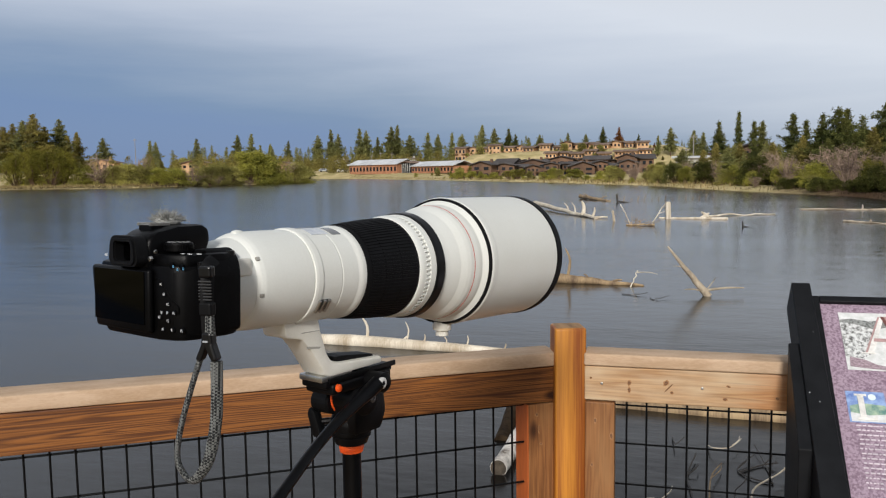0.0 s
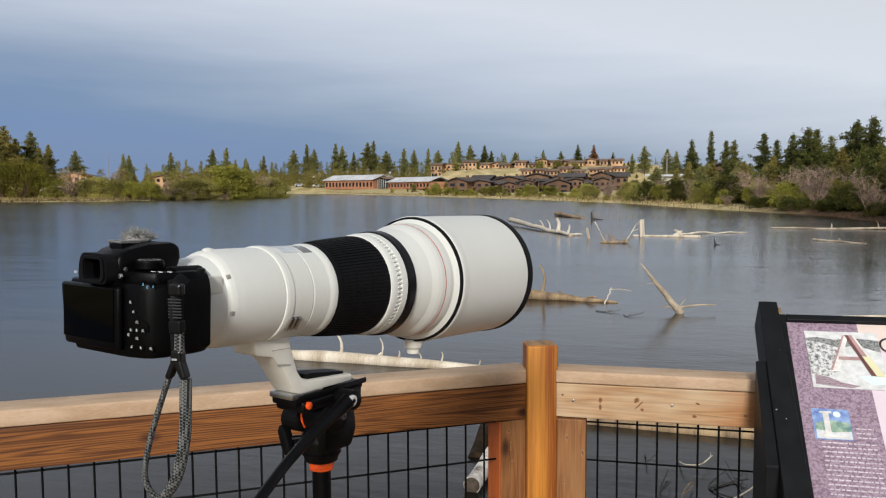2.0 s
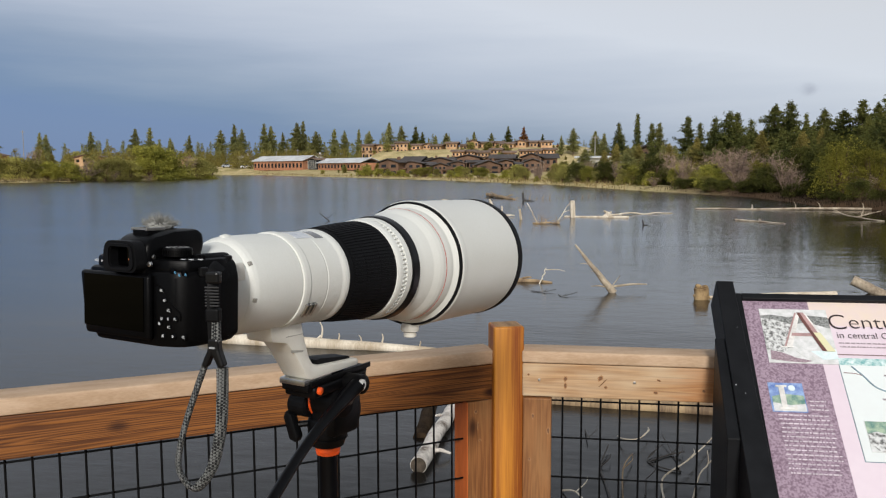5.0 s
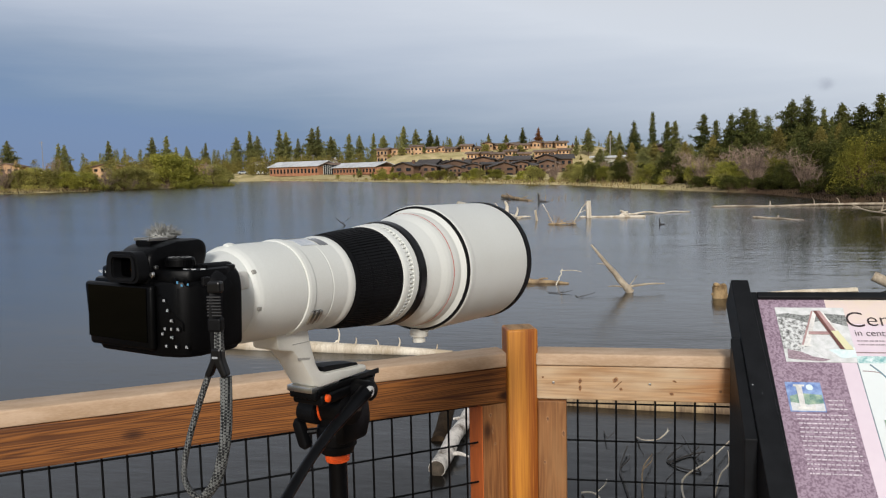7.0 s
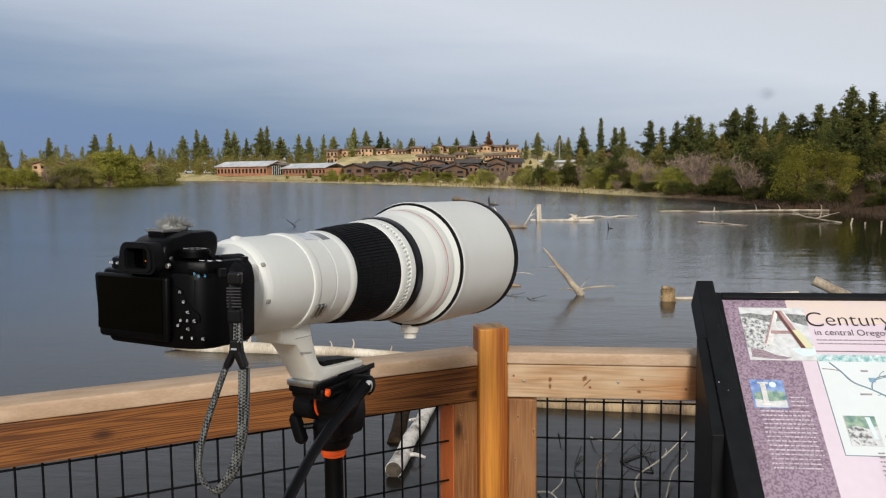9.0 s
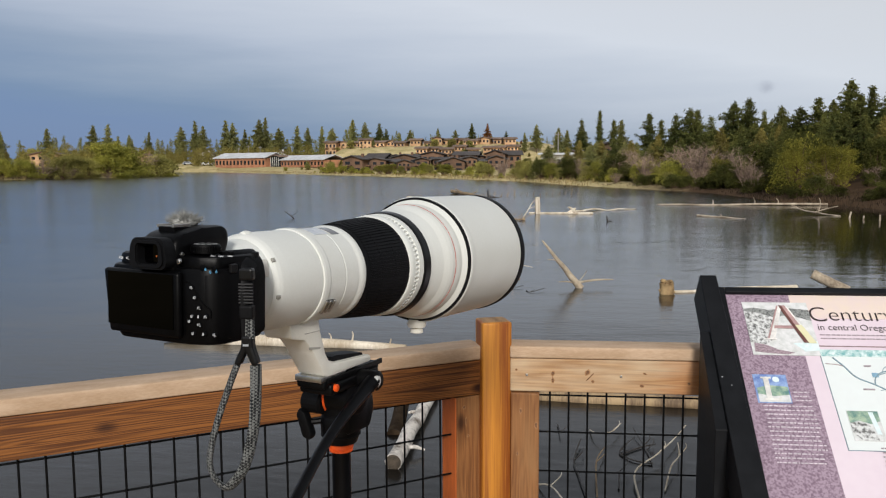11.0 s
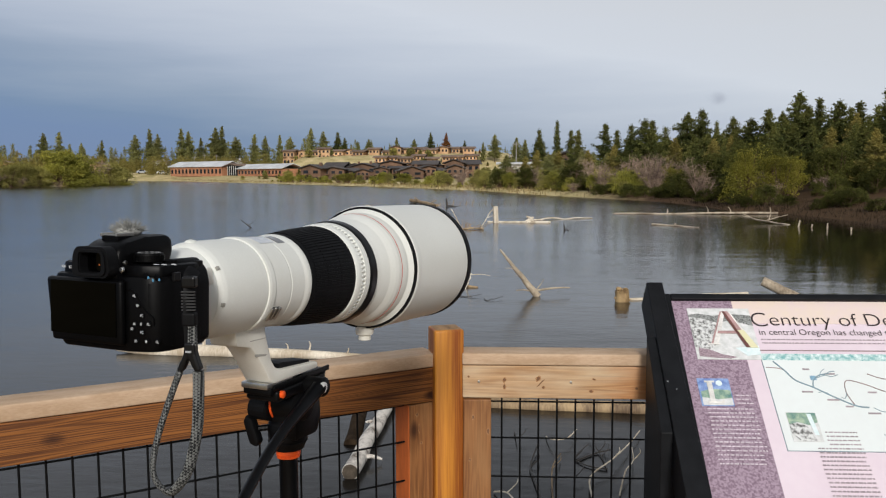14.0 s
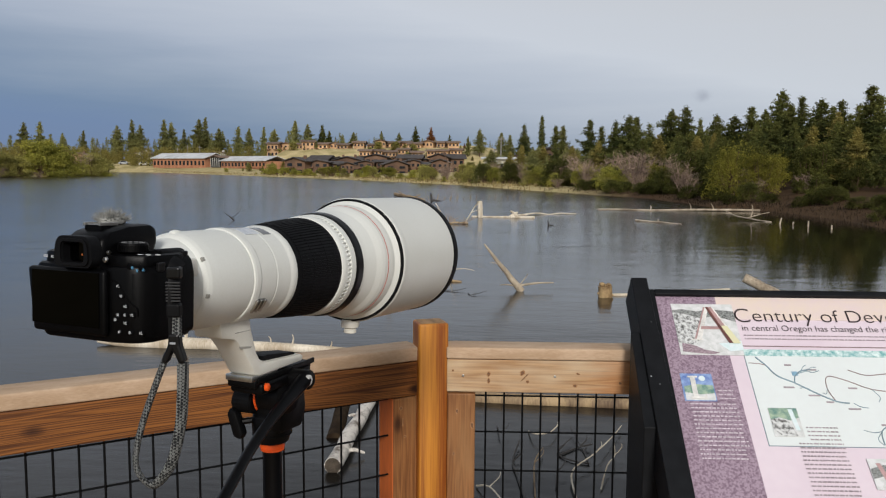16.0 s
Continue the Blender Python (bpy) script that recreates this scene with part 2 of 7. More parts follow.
    L(c2.outputs[0], swell.inputs[0]); L(fetch.outputs[0], swell.inputs[1])
    L(swell.outputs[0], bp.inputs["Height"]); L(bp.outputs[0], b.inputs["Normal"])
    cr = N("ShaderNodeValToRGB")
    cr.color_ramp.elements[0].color, cr.color_ramp.elements[1].color = (0.0035, 0.0031, 0.0024, 1), (0.0065, 0.0058, 0.0046, 1)
    L(hs[0], cr.inputs[0]); L(cr.outputs[0], b.inputs["Base Color"])
    return m


M_WATER = water_material()
M_FASCIA_L = wood("stained_cedar", (0.25, 0.092, 0.019), (0.058, 0.017, 0.005), grain=1.5, band=0.20, along=0.32)
M_FASCIA_R = wood("bare_fir", (0.47, 0.29, 0.145), (0.24, 0.12, 0.05), band=0.13, bleach=(0.55, 0.44, 0.30), stain=(0.36, 0.56, (0.43, 0.15, 0.036)))
M_CAP = mat("weathered_cap_board", (0.52, 0.375, 0.255), 0.8, col2=(0.40, 0.27, 0.165), scale=30, stretch=(0.3, 1, 1), bump=0.15)
M_POST = wood("oiled_cedar_post", (0.50, 0.20, 0.024), (0.20, 0.050, 0.008), knots=False, rough=0.42, grain=0.15, band=0.24, along=0.55)
M_STUB = wood("brown_fir_board", (0.27, 0.115, 0.038), (0.11, 0.040, 0.012), grain=1.2, band=0.12, bleach=(0.32, 0.165, 0.066))
M_STUB_RED = mat("red_end_stain", (0.52, 0.12, 0.022), 0.6, scale=15, stretch=(1, 1, 0.2))
M_WIRE = mat("black_coated_wire", (0.0032, 0.0035, 0.0038), 0.45, bump=0, spec=0.12)
M_DECK = wood("deck_board", (0.36, 0.24, 0.15), (0.2, 0.13, 0.08))
M_WHITE = mat("off_white_enamel", (0.675, 0.685, 0.645), 0.40, col2=(0.635, 0.64, 0.595), scale=7, fine=420, bump=0.03, spec=0.45)
M_WHITE_FOOT = mat("off_white_cast_metal", (0.70, 0.685, 0.62), 0.5, col2=(0.62, 0.60, 0.53), scale=22, fine=600, bump=0.05)
M_RUBBER = mat("black_rubber", (0.0045, 0.0046, 0.0053), 0.55, scale=60, bump=0.06, spec=0.13)
M_GLOSSBLACK = mat("black_lacquer", (0.006, 0.006, 0.0065), 0.32, scale=40, bump=0.0, spec=0.25)
M_BODY = mat("black_textured_plastic", (0.0017, 0.0017, 0.0020), 0.38, scale=120, fine=1400, bump=0.05, spec=0.09)
M_BODY_RUB = mat("black_grip_leather", (0.0020, 0.0020, 0.0023), 0.50, scale=300, fine=1800, bump=0.06, spec=0.085)
M_SCREEN = mat("dark_screen_glass", (0.0005, 0.0005, 0.0006), 0.06, bump=0.0, spec=0.05)
M_HOODIN = mat("black_flocking", (0.006, 0.006, 0.006), 0.95, bump=0.0, spec=0.1)
M_METAL = mat("brushed_metal", (0.62, 0.61, 0.58), 0.32, 1.0, scale=80, bump=0.03)
M_RED = mat("red_ring_paint", (0.58, 0.13, 0.095), 0.45, bump=0.0)
M_MARK = mat("white_button_print", (0.68, 0.70, 0.72), 0.6, bump=0.0)
M_BLUE = mat("blue_button_print", (0.13, 0.40, 0.66), 0.6, bump=0.0)
M_GREYMARK = mat("grey_print", (0.38, 0.40, 0.42), 0.6, bump=0.0)
M_ORANGE = mat("orange_plastic", (0.85, 0.10, 0.012), 0.4, scale=60, bump=0.0)
M_HEAD = mat("black_cast_alloy", (0.003, 0.003, 0.0034), 0.40, scale=50, fine=900, bump=0.06, spec=0.13)
M_TUBE = mat("black_anodised_tube", (0.003, 0.0031, 0.0038), 0.3, scale=30, bump=0.02, spec=0.16)
M_FUR = mat("grey_fake_fur", (0.30, 0.30, 0.28), 0.9, col2=(0.12, 0.12, 0.11), scale=150, bump=0, island=0.4)
M_SIGNBLACK = mat("black_powder_coat", (0.0058, 0.0063, 0.0073), 0.48, col2=(0.0095, 0.0102, 0.0118), scale=25, fine=700, bump=0.08, spec=0.14)
M_PURPLE = mat("speckled_mauve_print", (0.352, 0.264, 0.326), 0.5, col2=(0.176, 0.114, 0.158), scale=190, fine=800, bump=0, contrast=(0.40, 0.56))
M_CREAM = mat("cream_print", (0.722, 0.607, 0.493), 0.5, col2=(0.695, 0.572, 0.554), scale=5, bump=0)
M_PINK = mat("pale_pink_print", (0.666, 0.558, 0.621), 0.5, col2=(0.711, 0.612, 0.666), scale=5, bump=0)
M_MAP = mat("pale_map_print", (0.704, 0.748, 0.739), 0.5, col2=(0.678, 0.713, 0.704), scale=6, bump=0)
M_TEAL = mat("teal_tree_print", (0.74, 0.84, 0.82), 0.5, col2=(0.12, 0.36, 0.36), scale=75, fine=500, bump=0)
M_INK = mat("dark_brown_ink", (0.035, 0.022, 0.022), 0.5, bump=0)
M_INK2 = mat("faded_ink", (0.30, 0.22, 0.21), 0.5, bump=0)
M_TEXT = mat("grey_brown_small_print", (0.40, 0.34, 0.36), 0.5, bump=0)
M_RIVER = mat("blue_grey_ink", (0.20, 0.30, 0.35), 0.5, bump=0)
M_PALE = mat("pale_ink", (0.74, 0.68, 0.72), 0.5, bump=0)
M_PHOTO_ROCK = mat("grey_photo_print", (0.66, 0.67, 0.66), 0.4, col2=(0.07, 0.07, 0.065), scale=110, fine=600, bump=0, contrast=(0.36, 0.56))
M_PHOTO_SNOW = mat("pale_photo_print", (0.720, 0.720, 0.720), 0.4, col2=(0.540, 0.558, 0.540), scale=60, bump=0)
M_PHOTO_BLUE = mat("blue_photo_print", (0.30, 0.42, 0.66), 0.4, col2=(0.10, 0.17, 0.42), scale=60, bump=0)
M_PHOTO_GREEN = mat("green_photo_print", (0.40, 0.50, 0.36), 0.4, col2=(0.10, 0.22, 0.20), scale=60, fine=400, bump=0)
M_LETTER = mat("letter_white_print", (0.82, 0.80, 0.76), 0.4, bump=0)
M_LETTER2 = mat("letter_rose_print", (0.50, 0.32, 0.31), 0.4, bump=0)
M_LOG = mat("bleached_log", (0.72, 0.65, 0.53), 0.8, col2=(0.40, 0.32, 0.22), scale=5, stretch=(1, 1, 0.15), fine=60, bump=0.4)
M_LOGBROWN = mat("weathered_log", (0.40, 0.285, 0.155), 0.8, col2=(0.13, 0.085, 0.05), scale=6, stretch=(1, 1, 0.15), fine=60, bump=0.5)
M_BARKED = mat("barked_log", (0.70, 0.65, 0.58), 0.85, col2=(0.12, 0.09, 0.065), scale=9, stretch=(1, 1, 0.4), fine=70, bump=0.6, contrast=(0.30, 0.52))
M_CUT = mat("cut_log_end", (0.13, 0.10, 0.07), 0.8, col2=(0.04, 0.03, 0.02), scale=14, bump=0.3)
M_DARKTWIG = mat("dark_wet_twig", (0.045, 0.038, 0.032), 0.6, scale=30, bump=0.2)
# dark colour of a reflection on the water, worn by a log shape
M_DARK_REFLECTION = mat("wet_dark_bark", (0.05, 0.034, 0.02), 0.9, col2=(0.02, 0.013, 0.008), scale=12, stretch=(1, 1, 0.3), bump=0.6, spec=0.05)
M_DRIFT = mat("grey_tan_drift_log", (0.50, 0.42, 0.31), 0.85, col2=(0.20, 0.155, 0.105), scale=3, fine=30, bump=0.4)
M_STUMP = mat("sawn_stump", (0.42, 0.29, 0.14), 0.8, col2=(0.13, 0.075, 0.03), scale=10, stretch=(1, 1, 0.5), bump=0.5)
M_GROUND = mat("dry_grass_ground", (0.57, 0.46, 0.25), 0.95, col2=(0.32, 0.27, 0.115), scale=0.25, fine=2.5, bump=0.6, spec=0.1)


def shaded_woodland_soil(m):
    """Brown needle litter for dry grass in the right wood, cloud shade mixed in."""
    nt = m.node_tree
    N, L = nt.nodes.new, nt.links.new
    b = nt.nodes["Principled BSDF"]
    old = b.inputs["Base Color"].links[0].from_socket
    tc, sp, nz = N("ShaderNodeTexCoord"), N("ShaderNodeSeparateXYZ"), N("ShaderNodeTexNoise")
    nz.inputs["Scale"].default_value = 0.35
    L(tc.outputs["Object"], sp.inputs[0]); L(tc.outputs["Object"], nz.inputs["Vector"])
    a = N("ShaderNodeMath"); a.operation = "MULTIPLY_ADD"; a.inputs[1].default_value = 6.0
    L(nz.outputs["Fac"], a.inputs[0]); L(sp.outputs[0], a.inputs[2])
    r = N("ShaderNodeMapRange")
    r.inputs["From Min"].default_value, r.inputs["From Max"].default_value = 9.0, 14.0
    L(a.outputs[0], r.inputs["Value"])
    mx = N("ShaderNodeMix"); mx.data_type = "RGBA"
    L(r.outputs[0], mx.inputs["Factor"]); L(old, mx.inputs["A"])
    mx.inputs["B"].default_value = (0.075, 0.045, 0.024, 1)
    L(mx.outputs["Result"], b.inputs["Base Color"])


# brown soil plus cloud shade, both held in the ground's colour
shaded_woodland_soil(M_GROUND)
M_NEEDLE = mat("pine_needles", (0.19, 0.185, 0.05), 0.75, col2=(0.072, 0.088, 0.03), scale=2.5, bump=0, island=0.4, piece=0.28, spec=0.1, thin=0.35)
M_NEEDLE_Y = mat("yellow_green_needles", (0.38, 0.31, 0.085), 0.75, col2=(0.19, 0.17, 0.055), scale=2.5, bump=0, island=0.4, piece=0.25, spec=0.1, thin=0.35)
# lighter copy of the needles: the far hills' sunlight is put into the colour
M_NEEDLE_SUNLIT = mat("dry_hill_pine_needles", (0.33, 0.31, 0.105), 0.75, col2=(0.17, 0.18, 0.07), scale=2.5, bump=0, island=0.45, piece=0.25, spec=0.1, thin=0.35)
M_RUST = mat("rust_brown_needles", (0.24, 0.10, 0.03), 0.8, col2=(0.12, 0.05, 0.02), scale=2.5, bump=0, island=0.4, spec=0.1)
M_WILLOW = mat("spring_willow_leaves", (0.47, 0.43, 0.085), 0.75, col2=(0.27, 0.27, 0.055), scale=2.0, bump=0, island=0.45, piece=0.25, spec=0.1, thin=0.4)
M_OLIVE = mat("olive_shrub_leaves", (0.46, 0.42, 0.13), 0.8, col2=(0.27, 0.25, 0.075), scale=2.0, bump=0, island=0.45, piece=0.3, spec=0.1, thin=0.4)
M_GREENLEAF = mat("fresh_green_leaves", (0.33, 0.30, 0.05), 0.8, col2=(0.16, 0.15, 0.03), scale=2.0, bump=0, island=0.45, piece=0.2, spec=0.08, thin=0.4)
M_TWIGS = mat("grey_bare_twigs", (0.36, 0.26, 0.19), 0.85, col2=(0.16, 0.115, 0.09), scale=3, bump=0, island=0.4, piece=0.2, spec=0.1)
# shrub green darkened: the right bank's cloud shadow is put into the colour
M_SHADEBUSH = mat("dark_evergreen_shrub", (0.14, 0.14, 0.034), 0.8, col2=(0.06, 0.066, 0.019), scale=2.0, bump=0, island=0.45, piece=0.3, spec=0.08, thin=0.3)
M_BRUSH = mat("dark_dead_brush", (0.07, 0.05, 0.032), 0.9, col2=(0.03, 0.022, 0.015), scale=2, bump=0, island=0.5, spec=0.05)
M_FOOTLINE = mat("grey_casting_line", (0.36, 0.35, 0.31), 0.6, bump=0)
M_DARKGREY = mat("charcoal_plastic", (0.035, 0.035, 0.036), 0.6, bump=0)
M_BARK = mat("pine_bark", (0.13, 0.075, 0.045), 0.9, scale=4, bump=0.3)
M_REEDS = mat("straw_reeds", (0.34, 0.26, 0.12), 0.9, col2=(0.15, 0.115, 0.045), scale=1.0, bump=0, island=0.4, spec=0.1)
M_BRICK = mat("red_brick_wall", (0.44, 0.20, 0.105), 0.9, scale=0.6, fine=9, bump=0)
M_METALROOF = mat("pale_metal_roof", (0.66, 0.67, 0.67), 0.45, scale=0.4, fine=6, bump=0)
M_BROWNWALL = mat("brown_timber_wall", (0.17, 0.095, 0.055), 0.85, col2=(0.085, 0.05, 0.032), scale=0.3, fine=5, bump=0, piece=0.25)
M_BROWNROOF = mat("dark_shingle_roof", (0.075, 0.064, 0.060), 0.85, scale=0.5, fine=8, bump=0.2, piece=0.2)
M_TANWALL = mat("tan_timber_wall", (0.62, 0.40, 0.22), 0.85, col2=(0.42, 0.24, 0.125), scale=0.3, fine=5, bump=0, piece=0.3)
M_GREYROOF = mat("grey_brown_roof", (0.20, 0.135, 0.095), 0.85, scale=0.5, fine=8, bump=0.1, piece=0.2)
M_WINDOW = mat("dark_window_glass", (0.02, 0.024, 0.028), 0.1, bump=0)
M_PALEWALL = mat("pale_render_wall", (0.58, 0.56, 0.50), 0.8, scale=0.5, bump=0)
M_CARWHITE = mat("white_car_paint", (0.75, 0.75, 0.75), 0.3, bump=0)
M_POLE = mat("grey_pole", (0.30, 0.28, 0.25), 0.7, scale=3, bump=0)


# ---- mesh helpers ----
def mesh_of(bm, name, material, smooth=False):
    me = bpy.data.meshes.new(name)
    if isinstance(bm, tuple):
        me.from_pydata(*bm)
    else:
        bmesh.ops.recalc_face_normals(bm, faces=bm.faces)
        bm.to_mesh(me)
        bm.free()
    me.materials.append(material)
    if smooth:
        me.polygons.foreach_set("use_smooth", [True] * len(me.polygons))
        me.set_sharp_from_angle(angle=radians(38))
    return me


def thing(name, label, category, m=None, group="", kind=""):
    ob = new(name)
    ob.empty_display_size = 0.1
    ob.matrix_world = m or Matrix()
    return tagged(ob, label, category, group, kind)


def part(name, bm, material, parent, label="", m=None, smooth=False):
    ob = new(name, bm if isinstance(bm, bpy.types.Mesh) else mesh_of(bm, name, material, smooth))
    ob.parent = parent
    if m is not None:
        ob.matrix_local = m
    return tagged(ob, label)


def solid(name, bm, material, label, category, m=None, smooth=False, group="", kind=""):
    ob = new(name, bm if isinstance(bm, bpy.types.Mesh) else mesh_of(bm, name, material, smooth))
    if m is not None:
        ob.matrix_world = m
    return tagged(ob, label, category, group, kind)


def box(a, b, bevel=0.0, seg=2, bm=None):
    """A box from corner a to corner b, its edges rounded."""
    own = bmesh.new()
    bmesh.ops.create_cube(own, size=1)
    for v in own.verts:
        v.co = Vector([(a[i] + b[i]) / 2 + v.co[i] * (b[i] - a[i]) for i in range(3)])
    if bevel:
        bmesh.ops.bevel(own, geom=list(own.edges), offset=bevel, segments=seg, profile=0.5, affect="EDGES")
    return own if bm is None else merge(bm, own)


def merge(bm, other):
    me = bpy.data.meshes.new("tmp")
    other.to_mesh(me); other.free()
    bm.from_mesh(me)
    bpy.data.meshes.remove(me)
    return bm


def lathe(profile, seg=64, axis="Y", close=False):
    """Turns (station, radius) pairs round the local axis."""
    fine_profile = [profile[0]]
    for (s0, r0), (s1, r1) in zip(profile, profile[1:]):
        length = math.hypot(s1 - s0, r1 - r0)
        if length > 0.005:
            for t in (0.0012 / length, 1 - 0.0012 / length):
                fine_profile.append((s0 + (s1 - s0) * t, r0 + (r1 - r0) * t))
        fine_profile.append((s1, r1))
    bm = bmesh.new()
    rings = []
    for s, r in fine_profile:
        ring = []
        for k in range(seg):
            a = 2 * math.pi * k / seg
            c, d = r * math.cos(a), r * math.sin(a)
            ring.append(bm.verts.new({"Y": (c, s, d), "Z": (c, d, s), "X": (s, c, d)}[axis]))
        rings.append(ring)
    pairs = list(zip(rings, rings[1:])) + ([(rings[-1], rings[0])] if close else [])
    for p, q in pairs:
        for k in range(seg):
            bm.faces.new((p[k], p[(k + 1) % seg], q[(k + 1) % seg], q[k]))
    if not close:
        for ring in (rings[0], rings[-1]):
            if profile[0][1] > 1e-6:
                bm.faces.new(ring)
    return bm


def tube(points, radii, seg=10, bm=None, smooth_steps=0, flat=1.0):
    """A tapered tube along points."""
    pts = [Vector(p) for p in points]
    if not isinstance(radii, (list, tuple)):
        radii = [radii] * len(pts)
    if smooth_steps:
        dense, dr = [], []
        for i in range(len(pts) - 1):
            p0, p1, p2, p3 = pts[max(i - 1, 0)], pts[i], pts[i + 1], pts[min(i + 2, len(pts) - 1)]
            for k in range(smooth_steps):
                t = k / smooth_steps
                dense.append(0.5 * (2 * p1 + (p2 - p0) * t + (2 * p0 - 5 * p1 + 4 * p2 - p3) * t * t + (3 * p1 - p0 - 3 * p2 + p3) * t ** 3))
                dr.append(radii[i] + (radii[i + 1] - radii[i]) * t)
        pts, radii = dense + [pts[-1]], dr + [radii[-1]]
    bm = bm or bmesh.new()
    prev, up = None, None
    for i, (p, r) in enumerate(zip(pts, radii)):
        d = (pts[min(i + 1, len(pts) - 1)] - pts[max(i - 1, 0)]).normalized()
        if up is None:
            up = d.orthogonal().normalized()
        up = (up - d * up.dot(d)).normalized()
        side = d.cross(up)
        ring = [bm.verts.new(p + r * (math.cos(2 * math.pi * k / seg) * up + flat * math.sin(2 * math.pi * k / seg) * side)) for k in range(seg)]
        if prev:
            for k in range(seg):
                bm.faces.new((prev[k], prev[(k + 1) % seg], ring[(k + 1) % seg], ring[k]))
        else:
            bm.faces.new(ring)
        prev = ring
    bm.faces.new(prev)
    return bm


def prism(outline, lo, hi, plane="YZ", bevel=0.0):
    """An outline in a plane, drawn out along the third axis from lo to hi."""
    bm = bmesh.new()
    def place(u, v, w):
        return {"YZ": (w, u, v), "XZ": (u, w, v), "XY": (u, v, w)}[plane]
    a = [bm.verts.new(place(u, v, lo)) for u, v in outline]
    b = [bm.verts.new(place(u, v, hi)) for u, v in outline]
    bm.faces.new(a); bm.faces.new(b)
    for k in range(len(a)):
        j = (k + 1) % len(a)
        bm.faces.new((a[k], a[j], b[j], b[k]))
    bmesh.ops.recalc_face_normals(bm, faces=bm.faces)
    if bevel:
        bmesh.ops.bevel(bm, geom=list(bm.edges), offset=bevel, segments=2, profile=0.5, affect="EDGES", clamp_overlap=True)
    return bm


def local(origin, ex, ey, ez):
    return Matrix(((ex[0], ey[0], ez[0], origin[0]), (ex[1], ey[1], ez[1], origin[1]), (ex[2], ey[2], ez[2], origin[2]), (0, 0, 0, 1)))


# ---- lake and land ----
LAKE = [(15.5, -3.0), (14.6, 15), (14.5, 29.6), (15.0, 35), (14.4, 41.4), (12.5, 44), (12.5, 49), (11.6, 59), (4.9, 76), (-3.4, 102.7), (-12, 119), (-24.4, 142.5),
        (-51, 184.8), (-130, 303.5), (-175, 318), (-196, 296), (-113, 232), (-82.6, 143), (-94.4, 117.8), (-112, 111), (-150, 100), (-230, 60), (-230, -3.0)]
LK = np.array(LAKE)


def shore_distance(x, y):
    """Metres from the waterline: above 0 on land, below 0 in the lake."""
    x, y = np.asarray(x, float), np.asarray(y, float)
    best, inside = np.full(x.shape, 1e9), np.zeros(x.shape, bool)
    for (ax, ay), (bx, by) in zip(LK, np.roll(LK, -1, 0)):
        ex, ey = bx - ax, by - ay
        k = np.clip(((x - ax) * ex + (y - ay) * ey) / (ex * ex + ey * ey), 0, 1)
        best = np.minimum(best, np.hypot(x - ax - k * ex, y - ay - k * ey))
        inside ^= ((ay > y) != (by > y)) & (x < ex * (y - ay) / (ey + 1e-12) + ax)
    return np.where(inside, -best, best)


def step(v):
    v = np.clip(v, 0, 1)
    return v * v * (3 - 2 * v)


def land_height(x, y):
    x, y = np.asarray(x, float), np.asarray(y, float)
    d = shore_distance(x, y)
    land = WATER + 0.35 * (1 - np.exp(-np.maximum(d, 0) / 0.8)) + 0.012 * np.minimum(np.maximum(d, 0), 150)
    land = land + step((y - 255) / 60) * step((x + 190) / 60) * 0.11 * np.clip(d, 0, 16)
    land = land + 7.0 * step((y - 284) / 30) * step((x + 92) / 14) * step((30 - x) / 40)
    land = land + 2.5 * step((y - 340) / 50) * step((x + 230) / 60)
    land = land + np.clip((x - 15.5) * 0.13, 0, 6) * step((190 - y) / 90)
    land = land + 2.0 * step((-x - 110) / 60) * step((y - 120) / 60)
    land = land + 0.10 * np.sin(x * 0.9 + y * 0.37) * np.sin(y * 0.8 - x * 0.2) * np.clip(d / 3, 0, 1)
    return np.where(d > 0, land, WATER - 1.2 * (1 - np.exp(np.minimum(d, 0) / 3)))


def ground_at(x, y):
    return float(land_height(np.array([x]), np.array([y]))[0])


def build_ground():
    az = np.radians(np.concatenate([np.arange(-180, -52, 4.0), np.arange(-52, 36, 0.4), np.arange(36, 180, 4.0)]))
    rad = np.concatenate([[0.5, 3, 6, 9], 12 * (3000 / 12) ** (np.arange(0, 170) / 169)])
    A, R = np.meshgrid(az, rad)
    X, Y = R * np.sin(A), R * np.cos(A)
    Z = land_height(X, Y)
    n = len(az)
    verts = np.stack([X.ravel(), Y.ravel(), Z.ravel()], 1).tolist()
    faces = [(i * n + k, i * n + (k + 1) % n, (i + 1) * n + (k + 1) % n, (i + 1) * n + k) for i in range(len(rad) - 1) for k in range(n)]
    g = solid("ground", (verts, [], faces), M_GROUND, "dry grassy lake shore rising to wooded hills", "ground", kind="structure", smooth=True)
    return g


build_ground()
wm = bmesh.new()
for q in ((-420, -40), (70, -40), (70, 420), (-420, 420)):
    wm.verts.new((*q, WATER))
wm.faces.new(wm.verts)
solid("water", wm, M_WATER, "grey rippled lake water reflecting the clouded sky", "water", kind="structure")

